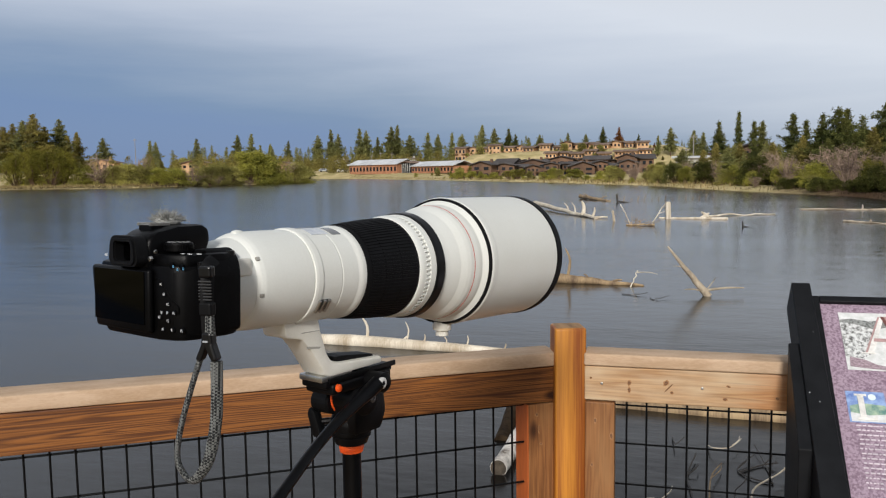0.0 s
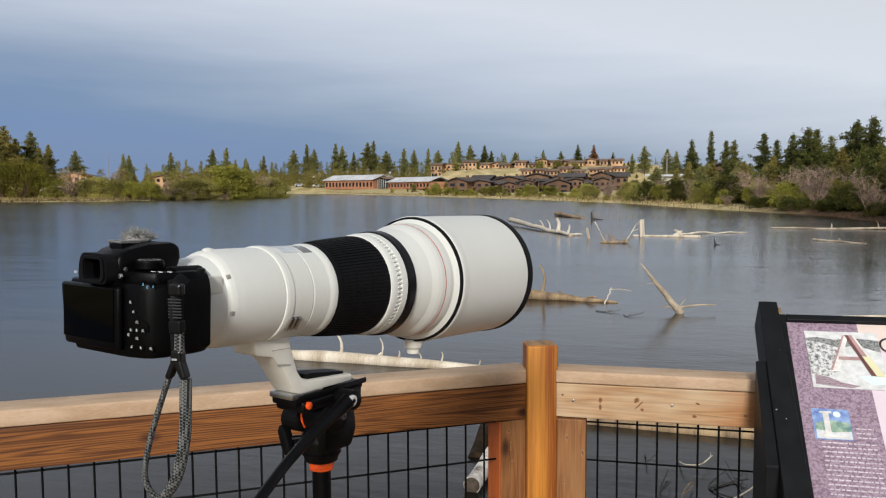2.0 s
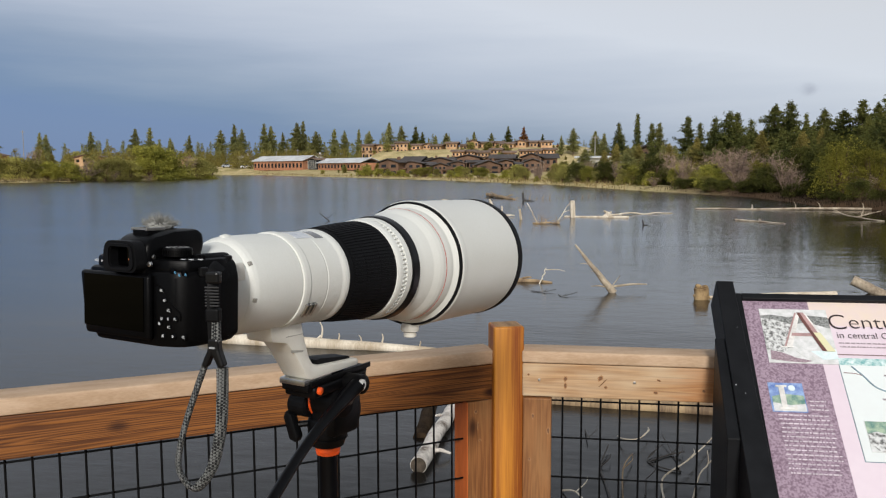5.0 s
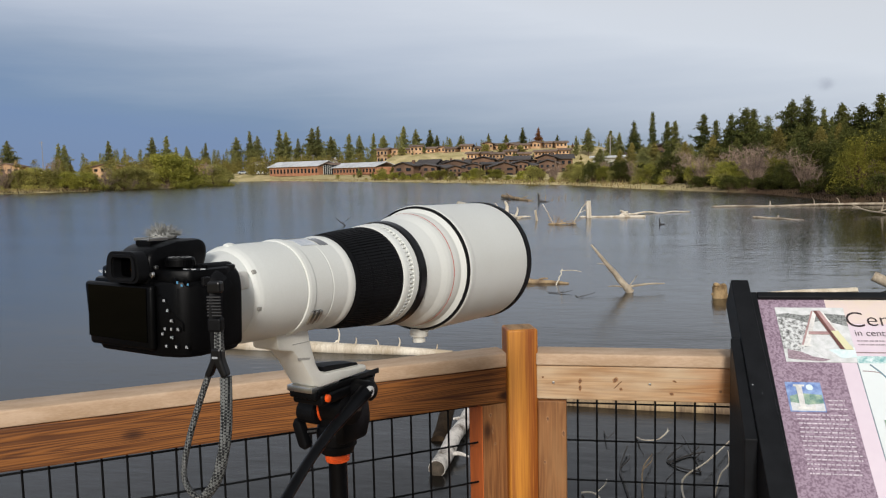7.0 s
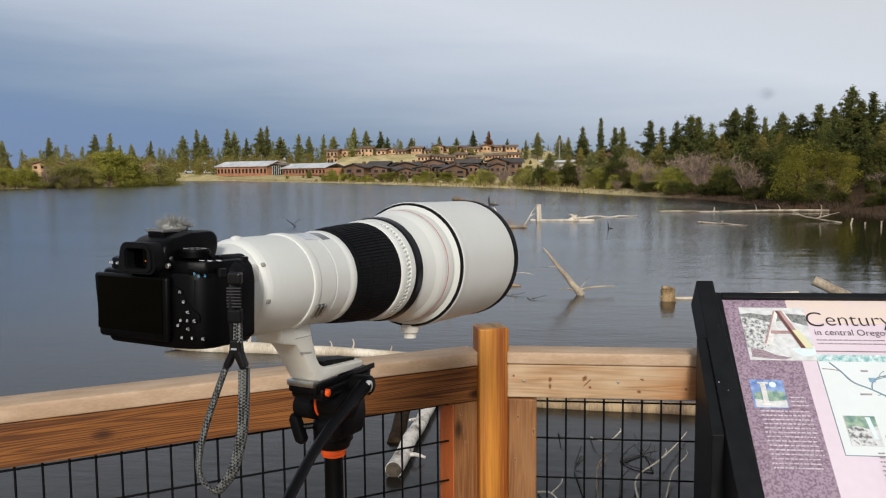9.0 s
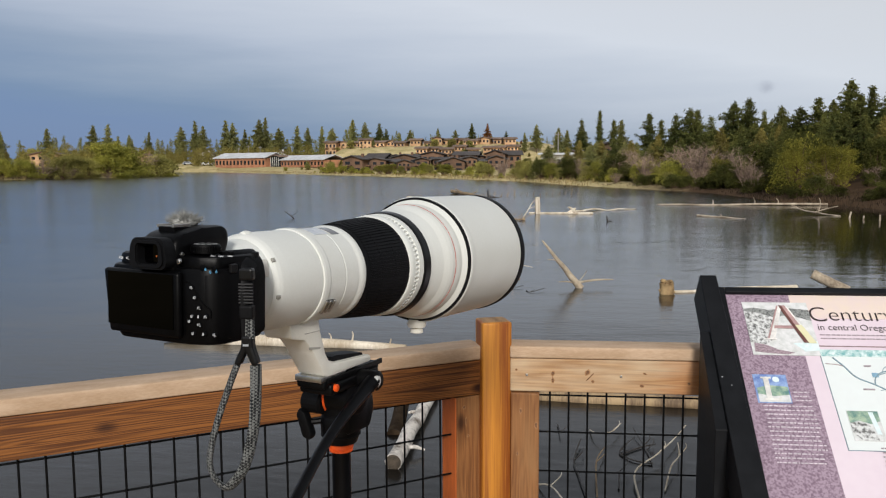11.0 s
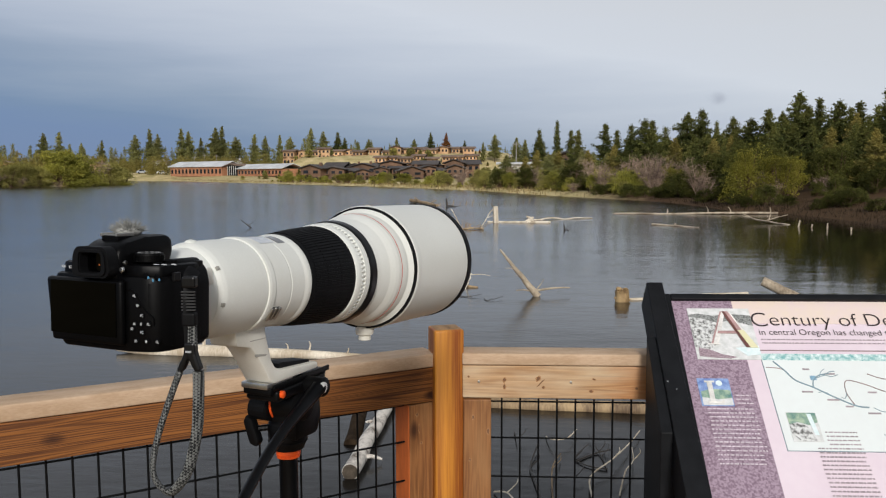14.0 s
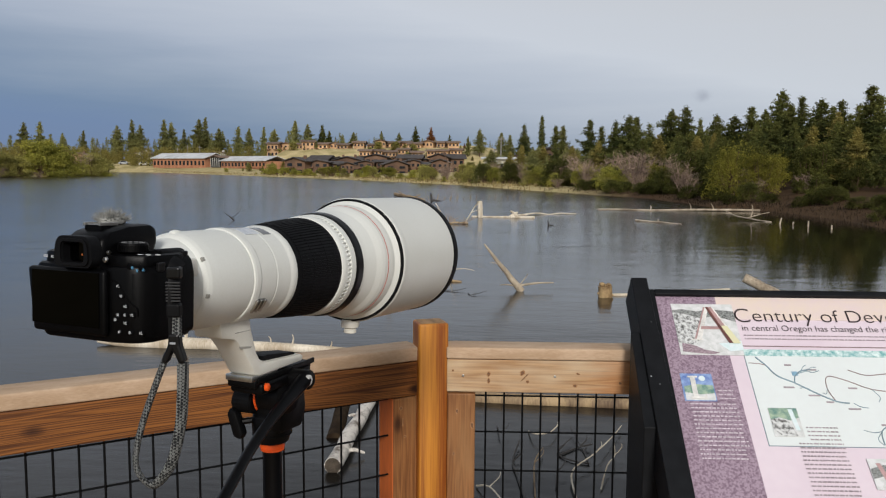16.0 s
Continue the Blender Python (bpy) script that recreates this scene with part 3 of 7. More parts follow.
# ---- deck and railing ----
deck = thing("floor", "weathered timber viewing deck over the lake edge", "deck", kind="structure")
EDGE_SLOPE = math.tan(radians(34.0))          # the deck's left front edge runs along the railing
for k in range(36):
    y = 1.71 - 0.147 * k
    near, far = (max(-2.50, 0.06 - (1.87 - v) / EDGE_SLOPE) for v in (y, y + 0.14))      # mitred along the railing
    part("plank", prism([(near, 0), (1.95, 0), (1.95, 0.14), (far, 0.14)], -0.04, 0, "XY", 0.003), M_DECK, deck, m=Matrix.Translation((0, y, 0)))
for x in (-2.40, -1.25, 0.0, 1.25, 1.84):
    far = min(1.84, 1.84 - (0.05 - x) * EDGE_SLOPE)
    part("joist", box((x, -3.42, -0.24), (x + 0.09, far, -0.042), 0.004), M_DECK, deck)
    for q in (-2.9, -1.0, far - 0.12):
        part("pile", lathe([(-2.2, 0.09), (-0.24, 0.09)], 16, "Z"), M_LOGBROWN, deck, m=Matrix.Translation((x + 0.045, q, 0)))

RAIL_L = Matrix.Translation((0.096, 1.908, 0)) @ Matrix.Rotation(radians(214.5), 4, "Z")   # x runs from the post to the left, y towards the viewer
RAIL_SLOPE = Matrix(((1, 0, 0, 0), (0, 1, 0, 0), (0.0190, 0, 1, 0), (0, 0, 0, 1)))     # the left boards climb a little away from the post
WIRE_SLOPE = Matrix(((1, 0, 0, 0), (0, 1, 0, 0), (0.0072, 0, 1, 0), (0, 0, 0, 1)))
RAIL_R = Matrix.Translation((0.170, 1.893, 0)) @ Matrix.Rotation(radians(1.2), 4, "Z")      # x runs from the post to the right

railing = thing("railing", "stained timber railing with cap boards and black wire mesh infill", "railing")
pm = Matrix.Translation((0.1258, 1.935, 0)) @ Matrix.Rotation(radians(19.0), 4, "Z")
post_body = box((-0.0395, -0.0395, -1.60), (0.0395, 0.0395, 1.136), 0.0055, 3)
up_wood = Matrix.Rotation(radians(-90), 4, "Y")       # boards' grain runs along local x


def upright(bm):
    """Turns a standing piece so that its own x axis is its length."""
    bm.transform(up_wood.inverted())
    return bm


part("post", upright(post_body), M_POST, railing, "oiled orange-brown corner post", pm @ up_wood, smooth=True)
part("post", upright(box((-0.04, -0.04, -1.60), (0.04, 0.04, 1.14), 0.006)), M_POST, railing, m=RAIL_L @ Matrix.Translation((3.05, 0, 0)) @ up_wood)
part("post", upright(box((-0.04, -0.04, -1.60), (0.04, 0.04, 1.14), 0.006)), M_POST, railing, m=RAIL_R @ Matrix.Translation((1.75, 0.05, 0)) @ up_wood)
part("end_grain", box((-0.0335, -0.0335, 1.134), (0.0335, 0.0335, 1.1368), 0.001), mat("weathered_end_grain", (0.34, 0.20, 0.09), 0.8, col2=(0.13, 0.07, 0.03), scale=35, stretch=(1, 0.2, 1), bump=0.3), railing, "dark weathered end grain", pm)
# right section
part("cap_board", box((0.001, 0.006, 1.0435), (1.72, 0.093, 1.0745), 0.0045, 3), M_CAP, railing, m=RAIL_R, smooth=True)
part("fascia_board", box((0.002, 0.010, 0.955), (1.71, 0.046, 1.0418), 0.003), M_FASCIA_R, railing, m=RAIL_R)
part("bottom_board", box((0.002, 0.010, 0.08), (1.71, 0.046, 0.17), 0.003), M_FASCIA_R, railing, m=RAIL_R)
part("stub_board", upright(box((0.004, 0.002, -0.3), (0.0775, 0.044, 0.952), 0.003)), M_STUB, railing, "brown fir board beside the post", RAIL_R @ up_wood)
# left section (local x away from the post, local -y is the far side)
part("cap_board", box((-0.006, -0.092, 1.0345), (3.05, -0.004, 1.0705), 0.0045, 3), M_CAP, railing, m=RAIL_L @ RAIL_SLOPE, smooth=True)
part("fascia_board", box((-0.006, -0.046, 0.9415), (3.0, -0.008, 1.0328), 0.003), M_FASCIA_L, railing, "red-brown stained fascia board", m=RAIL_L @ RAIL_SLOPE)
part("bottom_board", box((0.004, -0.046, 0.08), (3.0, -0.010, 0.17), 0.003), M_FASCIA_L, railing, m=RAIL_L)
stub = part("stub_board", upright(box((-0.006, -0.088, -0.3), (0.068, -0.010, 0.938), 0.003)), M_STUB, railing, "brown fir board beside the post", RAIL_L @ up_wood)
part("stub_edge", box((0.0682, -0.087, -0.3), (0.0712, -0.011, 0.937), 0.001), M_STUB_RED, railing, "orange-red stained board edge", RAIL_L)
# wire mesh: upright wires 49 mm apart, level wires 100 mm apart
upright_wire = mesh_of(tube([(0, 0, 0.10), (0, 0, 0.955)], 0.0026, 6), "upright_wire", M_WIRE, True)
for k in range(28):
    part("upright_wire", upright_wire, None, railing, m=RAIL_R @ Matrix.Translation((0.1055 + 0.0486 * k, 0.030, 0)))
for k in range(58):
    part("upright_wire", upright_wire, None, railing, m=RAIL_L @ Matrix.Translation((0.1061 + 0.0511 * k, -0.030, 0.005)))
level_r = mesh_of(tube([(0.05, 0.0352, 0), (1.7, 0.0352, 0)], 0.0026, 6), "level_wire", M_WIRE, True)
level_l = mesh_of(tube([(0.05, -0.0352, 0), (3.0, -0.0352, 0)], 0.0026, 6), "level_wire", M_WIRE, True)
for z in (0.9395, 0.8405, 0.734, 0.634, 0.534, 0.434, 0.334, 0.234):
    part("level_wire", level_r, None, railing, m=RAIL_R @ Matrix.Translation((0, 0, z)))
    part("level_wire", level_l, None, railing, m=RAIL_L @ WIRE_SLOPE @ Matrix.Translation((0, 0, z - 0.006)))
screw = mesh_of(lathe([(0, 0.0035), (0.001, 0.0035), (0.0014, 0.002)], 10, "Y"), "screw", M_METAL, True)
for x, z in ((0.045, 0.999), (0.285, 1.000), (0.505, 0.981), (0.98, 1.014)):
    part("screw", screw, None, railing, m=RAIL_R @ Matrix.Translation((x, 0.0093, z)) @ Matrix.Rotation(math.pi, 4, "Z"))

M_KNOT = mat("dark_knot", (0.20, 0.095, 0.04), 0.7, col2=(0.085, 0.034, 0.013), scale=160, bump=0.1)
M_KNOT_HALO = mat("reddish_knot_halo", (0.36, 0.19, 0.085), 0.7, col2=(0.28, 0.13, 0.05), scale=120, bump=0.1)
rk = random.Random(12)


def knot(at, wide, high, turn=0.0, halo=True):
    """A flat oval knot in a board's face with a wavering edge and a redder halo; at: its centre, facing local -y."""
    m = at @ Matrix.Rotation(turn, 4, "Y")
    eye = None
    for name, grow, out, material in (("knot", 1.0, 0.0006, M_KNOT),) + ((("knot_halo", 1.45, 0.0003, M_KNOT_HALO),) if halo else ()):
        bm = bmesh.new()
        rim = []
        for k in range(16):
            a = 2 * math.pi * k / 16
            q = grow * (1 + rk.uniform(-0.16, 0.16))
            rim.append(bm.verts.new((wide * q * math.cos(a), -out, high * q * math.sin(a))))
        mid = bm.verts.new((0, -out - 0.0003, 0))
        for k in range(16):
            bm.faces.new((rim[k], rim[(k + 1) % 16], mid))
        part(name, bm, material, railing, m=m)


def on_right(x, z, y=0.0099):
    return RAIL_R @ Matrix.Translation((x, y, z))


def on_left(x, z, y=-0.0079):
    return RAIL_L @ Matrix.Translation((x, y, z + 0.0172 * x)) @ Matrix.Rotation(math.pi, 4, "Z")


for x, z, wide, high, turn in ((0.112, 1.004, 0.0036, 0.0052, 0.3), (0.112, 0.986, 0.0028, 0.0058, 0.0), (0.200, 1.008, 0.0042, 0.0062, 0.6), (0.214, 0.985, 0.0030, 0.0030, 0.0), (0.338, 0.976, 0.0040, 0.0030, 0.0), (0.345, 1.008, 0.0040, 0.0020, 0.3), (0.018, 1.012, 0.0022, 0.0022, 0.0), (0.455, 0.985, 0.0034, 0.0030, 0.0)):
    knot(on_right(x, z), wide, high, turn)
knot(on_right(0.206, 0.996), 0.0016, 0.0150, 0.75, False)
for x, z, wide, high in ((0.030, 0.905, 0.0026, 0.0050), (0.070, 0.868, 0.0030, 0.0070), (0.022, 0.790, 0.0028, 0.0034)):
    knot(on_right(x, z, 0.0019), wide, high)
for x, z, wide, high in ((0.046, 0.910, 0.0034, 0.0040), (0.040, 0.872, 0.0014, 0.0090), (0.034, 0.832, 0.0030, 0.0024)):
    knot(on_left(x, z, -0.0099), wide, high)
for x, z, wide, high in ((0.150, 1.010, 0.0060, 0.0034), (0.265, 0.985, 0.0050, 0.0022), (0.690, 0.995, 0.0120, 0.0070), (0.83, 0.955, 0.0050, 0.0030), (1.02, 0.966, 0.0120, 0.0066), (1.30, 0.990, 0.0090, 0.0050), (1.72, 0.972, 0.0110, 0.0060)):
    knot(on_left(x, z), wide, high)


# ---- information sign ----
PSI, TILT = radians(1.5), radians(41)
S1 = Vector((math.cos(PSI), math.sin(PSI), 0))
SB = Vector((-math.sin(PSI), math.cos(PSI), 0))
S2 = SB * math.cos(TILT) + Vector((0, 0, math.sin(TILT)))
SN = S1.cross(S2)
SIGN = local((0.755, 1.875, 1.12), S1, S2, SN)        # x along the panel, y up its slope, z out of it
sign = thing("information_sign", "tilted lakeside information panel in a black metal frame", "sign", SIGN)
part("panel", box((-0.034, -0.52, -0.016), (0.96, 0.136, -0.004)), M_PINK, sign, "printed panel in mauve, cream and pink")
part("side_bar", prism([(-0.094, -0.56), (-0.036, -0.56), (-0.052, 0.177), (-0.094, 0.177)], -0.075, 0.024, "XY", 0.0025), M_SIGNBLACK, sign)
part("frame_lip", box((-0.060, -0.545, -0.05), (-0.0335, 0.152, 0.006), 0.0015), M_SIGNBLACK, sign)
part("side_bar", box((0.96, -0.56, -0.075), (1.02, 0.183, 0.024), 0.0025), M_SIGNBLACK, sign)
part("top_bar", box((-0.033, 0.134, -0.05), (0.959, 0.152, 0.007), 0.002), M_SIGNBLACK, sign)
part("bottom_bar", box((-0.033, -0.545, -0.05), (0.959, -0.518, 0.007), 0.002), M_SIGNBLACK, sign)
inv = SIGN.inverted()
for x in (0.640, 1.70):
    part("leg", prism([(1.66, -0.02), (1.868, -0.02), (1.868, 1.13), (1.83, 1.10), (1.66, 0.95)], x, x + 0.055, "YZ", 0.002), M_SIGNBLACK, sign, m=inv)


def flat(name, x0, y0, x1, y1, z, material, label="", slant=0.0):
    bm = bmesh.new()
    q = [(x0, y0), (x1, y0), (x1 + slant, y1), (x0 + slant, y1)]
    t = [bm.verts.new((*c, z)) for c in q]
    b = [bm.verts.new((*c, z - 0.0012)) for c in q]
    bm.faces.new(t); bm.faces.new(b)
    for k in range(4):
        bm.faces.new((t[k], t[(k + 1) % 4], b[(k + 1) % 4], b[k]))
    return part(name, bm, material, sign, label)


def lettering(text, x, y, size, z, material, width=1.0):
    cu = bpy.data.curves.new("lettering", "FONT")
    cu.body, cu.size, cu.extrude, cu.offset = text, size, 0.0003, -0.012 * size
    tmp = bpy.data.objects.new("tmp", cu)
    me = bpy.data.meshes.new_from_object(tmp)
    bpy.data.objects.remove(tmp); bpy.data.curves.remove(cu)
    whole = bmesh.new()
    whole.from_mesh(me)
    bpy.data.meshes.remove(me)
    left, pieces = set(whole.verts), []
    while left:                 # joined pieces, then those that stand above one another make one letter
        stack, piece = [left.pop()], []
        while stack:
            v = stack.pop()
            piece.append(v)
            for e in v.link_edges:
                o = e.other_vert(v)
                if o in left:
                    left.discard(o); stack.append(o)
        pieces.append([min(v.co.x for v in piece), max(v.co.x for v in piece), set(piece)])
    pieces.sort(key=lambda q: q[0])
    letters = []
    for lo, hi, vs in pieces:
        if letters and lo < letters[-1][1] - 0.4 * (hi - lo):
            letters[-1][1] = max(hi, letters[-1][1]); letters[-1][2] |= vs
        else:
            letters.append([lo, hi, vs])
    at = Matrix.Translation((x, y, z)) @ Matrix.Diagonal((width, 1, 1, 1))
    for lo, hi, vs in letters:
        order = {v: k for k, v in enumerate(sorted(vs, key=lambda v: v.index))}
        faces = [tuple(order[v] for v in f.verts) for f in whole.faces if f.verts[0] in vs]
        part("letter", ([tuple(v.co) for v in order], [], faces), material, sign, m=at)
    whole.free()


flat("mauve_field", -0.0338, -0.518, 0.124, 0.1338, -0.0030, M_PURPLE, "speckled mauve margin")
flat("cream_field", 0.124, 0.060, 0.958, 0.1338, -0.0030, M_CREAM, "cream title field")
flat("map", 0.160, -0.305, 0.62, -0.036, -0.0018, M_MAP, "pale printed river map")
flat("map_border", 0.1588, -0.3062, 0.6212, -0.0365, -0.0026, M_RIVER)
flat("tree_border", 0.160, -0.056, 0.62, -0.037, -0.0009, M_TEAL, "printed band of teal treetops")
flat("rule", 0.155, -0.0265, 0.70, -0.0245, -0.0018, M_INK2)
# opening picture with the large letter


def patch(name, points, z, material, label=""):
    """A flat printed shape of any outline."""
    bm = bmesh.new()
    top = [bm.verts.new((x, y, z)) for x, y in points]
    low = [bm.verts.new((x, y, z - 0.0005)) for x, y in points]
    bm.faces.new(top); bm.faces.new(low)
    for k in range(len(top)):
        bm.faces.new((top[k], top[(k + 1) % len(top)], low[(k + 1) % len(low)], low[k]))
    return part(name, bm, material, sign, label)


photo_hill = mat("dark_hill_print", (0.30, 0.31, 0.30), 0.4, col2=(0.06, 0.065, 0.06), scale=260, fine=900, bump=0, contrast=(0.36, 0.56))
photo_mauve = mat("mauve_log_print", (0.46, 0.36, 0.40), 0.4, col2=(0.16, 0.11, 0.13), scale=150, stretch=(1, 3, 1), fine=900, bump=0)
photo_aqua = mat("pale_aqua_print", (0.60, 0.74, 0.74), 0.4, col2=(0.74, 0.80, 0.82), scale=90, bump=0)
letter_edge = mat("letter_brown_edge", (0.17, 0.07, 0.06), 0.4, bump=0)
letter_warm = mat("letter_straw_print", (0.70, 0.66, 0.46), 0.4, col2=(0.66, 0.66, 0.34), scale=25, bump=0)
flat("photo", 0.004, -0.055, 0.162, 0.108, -0.0016, M_PHOTO_SNOW, "landscape photo behind a large initial")
patch("photo_hill", [(0.004, 0.086), (0.030, 0.090), (0.066, 0.083), (0.110, 0.090), (0.162, 0.084), (0.162, 0.050), (0.128, 0.062), (0.098, 0.066), (0.070, 0.058), (0.004, 0.066)], -0.0012, photo_hill)
patch("photo_rock", [(0.004, 0.078), (0.036, 0.074), (0.072, 0.060), (0.066, 0.036), (0.058, 0.010), (0.066, -0.004), (0.046, -0.024), (0.004, -0.018)], -0.0008, M_PHOTO_ROCK)
patch("photo_water", [(0.084, 0.050), (0.118, 0.052), (0.150, 0.020), (0.146, -0.030), (0.098, -0.046), (0.070, -0.020), (0.078, 0.020)], -0.0010, M_PHOTO_SNOW)
patch("photo_shallows", [(0.104, -0.020), (0.162, -0.012), (0.162, -0.040), (0.128, -0.044)], -0.0007, photo_aqua)
patch("photo_log", [(0.012, -0.020), (0.040, -0.026), (0.066, -0.040), (0.102, -0.048), (0.086, -0.053), (0.050, -0.051), (0.010, -0.046)], -0.0004, photo_mauve)
patch("letter_edge", [(0.0865, 0.0965), (0.0925, 0.0965), (0.0540, -0.0100), (0.0450, -0.0100)], 0.0002, M_LETTER2)
patch("letter_stroke", [(0.0905, 0.0965), (0.0995, 0.0965), (0.0640, -0.0080), (0.0505, -0.0080)], 0.0008, M_LETTER, "white stroke of the large initial")
patch("letter_edge", [(0.0905, 0.0965), (0.0990, 0.0965), (0.1420, -0.0190), (0.1300, -0.0190)], 0.0012, letter_edge)
patch("letter_stroke", [(0.0980, 0.0965), (0.1060, 0.0965), (0.1300, 0.0350), (0.1190, 0.0350)], 0.0014, M_LETTER2)
patch("letter_stroke", [(0.1060, 0.0965), (0.1110, 0.0930), (0.1350, 0.0350), (0.1295, 0.0350)], 0.0014, M_LETTER)
patch("letter_stroke", [(0.1190, 0.0350), (0.1350, 0.0350), (0.1590, -0.0200), (0.1405, -0.0200)], 0.0014, letter_warm)
patch("letter_serif", [(0.0380, -0.0080), (0.0680, -0.0080), (0.0660, -0.0110), (0.0370, -0.0110)], 0.0016, M_LETTER)
patch("letter_bar", [(0.0700, 0.0330), (0.1175, 0.0330), (0.1205, 0.0240), (0.0670, 0.0240)], 0.0010, M_LETTER2)
# small picture with a white initial
flat("photo", -0.010, -0.190, 0.066, -0.112, -0.0016, M_PHOTO_BLUE, "small blue photo behind a white initial")
patch("photo_shore", [(-0.006, -0.150), (0.020, -0.142), (0.064, -0.146), (0.064, -0.168), (0.030, -0.172), (-0.006, -0.166)], -0.0010, M_PHOTO_GREEN)
patch("photo_water", [(-0.006, -0.166), (0.030, -0.172), (0.064, -0.168), (0.064, -0.188), (-0.006, -0.188)], -0.0010, M_PHOTO_SNOW)
patch("photo_moon", [(0.041 + 0.008 * math.cos(k * math.pi / 5), -0.126 + 0.008 * math.sin(k * math.pi / 5)) for k in range(10)], -0.0008, photo_aqua)
flat("letter_stroke", 0.012, -0.180, 0.024, -0.120, 0.0004, M_LETTER)
flat("letter_stroke", 0.006, -0.1245, 0.030, -0.120, 0.0008, M_LETTER)
flat("letter_stroke", 0.006, -0.1845, 0.044, -0.179, 0.0008, M_LETTER)
patch("letter_stroke", [(0.036, -0.180), (0.044, -0.184), (0.044, -0.170)], 0.0012, M_LETTER)
# photos over the map
flat("photo", 0.178, -0.283, 0.246, -0.206, -0.0006, M_PHOTO_SNOW, "small photo of a river bank")
patch("photo_foliage", [(0.179, -0.207), (0.245, -0.207), (0.245, -0.232), (0.224, -0.240), (0.200, -0.232), (0.179, -0.238)], -0.0002, M_PHOTO_GREEN)
patch("photo_rock", [(0.179, -0.238), (0.200, -0.232), (0.220, -0.244), (0.232, -0.282), (0.196, -0.282), (0.179, -0.262)], -0.0002, M_PHOTO_ROCK)
patch("letter_stroke", [(0.224, -0.210), (0.234, -0.210), (0.240, -0.266), (0.230, -0.266)], 0.0003, photo_aqua)
flat("photo", 0.366, -0.41, 0.46, -0.335, -0.0006, M_PHOTO_SNOW, "small photo with a red initial")
patch("photo_rock", [(0.367, -0.360), (0.40, -0.350), (0.459, -0.356), (0.459, -0.380), (0.40, -0.376), (0.367, -0.384)], -0.0002, photo_hill)
patch("letter_stroke", [(0.382, -0.346), (0.392, -0.346), (0.404, -0.398), (0.394, -0.398)], 0.0003, M_LETTER2)
patch("letter_stroke", [(0.394, -0.392), (0.424, -0.390), (0.430, -0.402), (0.394, -0.402)], 0.0005, M_LETTER2)
lettering("C", 0.158, 0.050, 0.066, -0.0022, M_INK, 1.0)
lettering("entury of Deve", 0.205, 0.053, 0.058, -0.0022, M_INK, 1.03)
lettering("in central Oregon has changed the ri", 0.172, 0.023, 0.0265, -0.0022, M_INK, 0.93)
rng = random.Random(4)


def text_lines(x0, x1, y0, dy, n, h, material, ragged=0.25, z=-0.0022):
    """Unreadable small print: rows of short bars, one word each."""
    for k in range(n):
        x, end = x0 + rng.uniform(0, 0.003), x1 - rng.uniform(0, ragged) * (x1 - x0)
        bm = bmesh.new()
        while x < end:
            w = rng.uniform(0.003, 0.011)
            box((x, y0 - k * dy - h, z - 0.0006), (min(x + w, end), y0 - k * dy, z + 0.0003), bm=bm)
            x += w + rng.uniform(0.0018, 0.0035)
        part("text_line", bm, material, sign)


text_lines(0.172, 0.62, 0.010, 0.011, 2, 0.0028, M_TEXT, 0.03)
text_lines(0.072, 0.112, -0.158, 0.0110, 3, 0.0026, M_PALE, 0.3)
text_lines(0.000, 0.116, -0.196, 0.0110, 14, 0.0026, M_PALE, 0.12)
text_lines(0.254, 0.326, -0.256, 0.0104, 4, 0.0030, M_TEXT, 0.06, -0.0008)
text_lines(0.226, 0.330, -0.298, 0.0104, 19, 0.0030, M_TEXT, 0.05, -0.0008)
text_lines(0.40, 0.52, -0.43, 0.0128, 5, 0.0040, M_TEXT, 0.1)
for x, y, w in ((0.232, -0.150, 0.032), (0.285, -0.172, 0.034), (0.322, -0.190, 0.022), (0.368, -0.208, 0.036), (0.385, -0.150, 0.026), (0.30, -0.098, 0.03), (0.43, -0.25, 0.03), (0.25, -0.085, 0.02)):
    flat("map_label", x, y, x + w * 0.8, y + 0.0042, -0.0008, M_TEXT)


def river(points, r, material):
    part("river_line", tube([(x, y, -0.0014) for x, y in points], r, 5, smooth_steps=5), material, sign)


river([(0.185, -0.060), (0.205, -0.085), (0.225, -0.115), (0.262, -0.135), (0.30, -0.160), (0.345, -0.185), (0.375, -0.19)], 0.0022, M_RIVER)
river([(0.205, -0.085), (0.19, -0.080), (0.165, -0.078)], 0.0012, M_INK2)
river([(0.262, -0.135), (0.268, -0.115), (0.285, -0.10), (0.31, -0.095)], 0.0016, M_RIVER)
river([(0.345, -0.185), (0.335, -0.15), (0.345, -0.115), (0.385, -0.125), (0.44, -0.15), (0.52, -0.16)], 0.0012, M_INK2)
river([(0.42, -0.30), (0.425, -0.265), (0.455, -0.24), (0.452, -0.215)], 0.0014, M_RIVER)
river([(0.40, -0.095), (0.44, -0.11), (0.50, -0.105), (0.57, -0.12)], 0.0012, M_INK2)
flat("map_lake", 0.262, -0.114, 0.276, -0.102, -0.0008, mat("lake_blue_ink", (0.24, 0.42, 0.55), 0.5, bump=0))
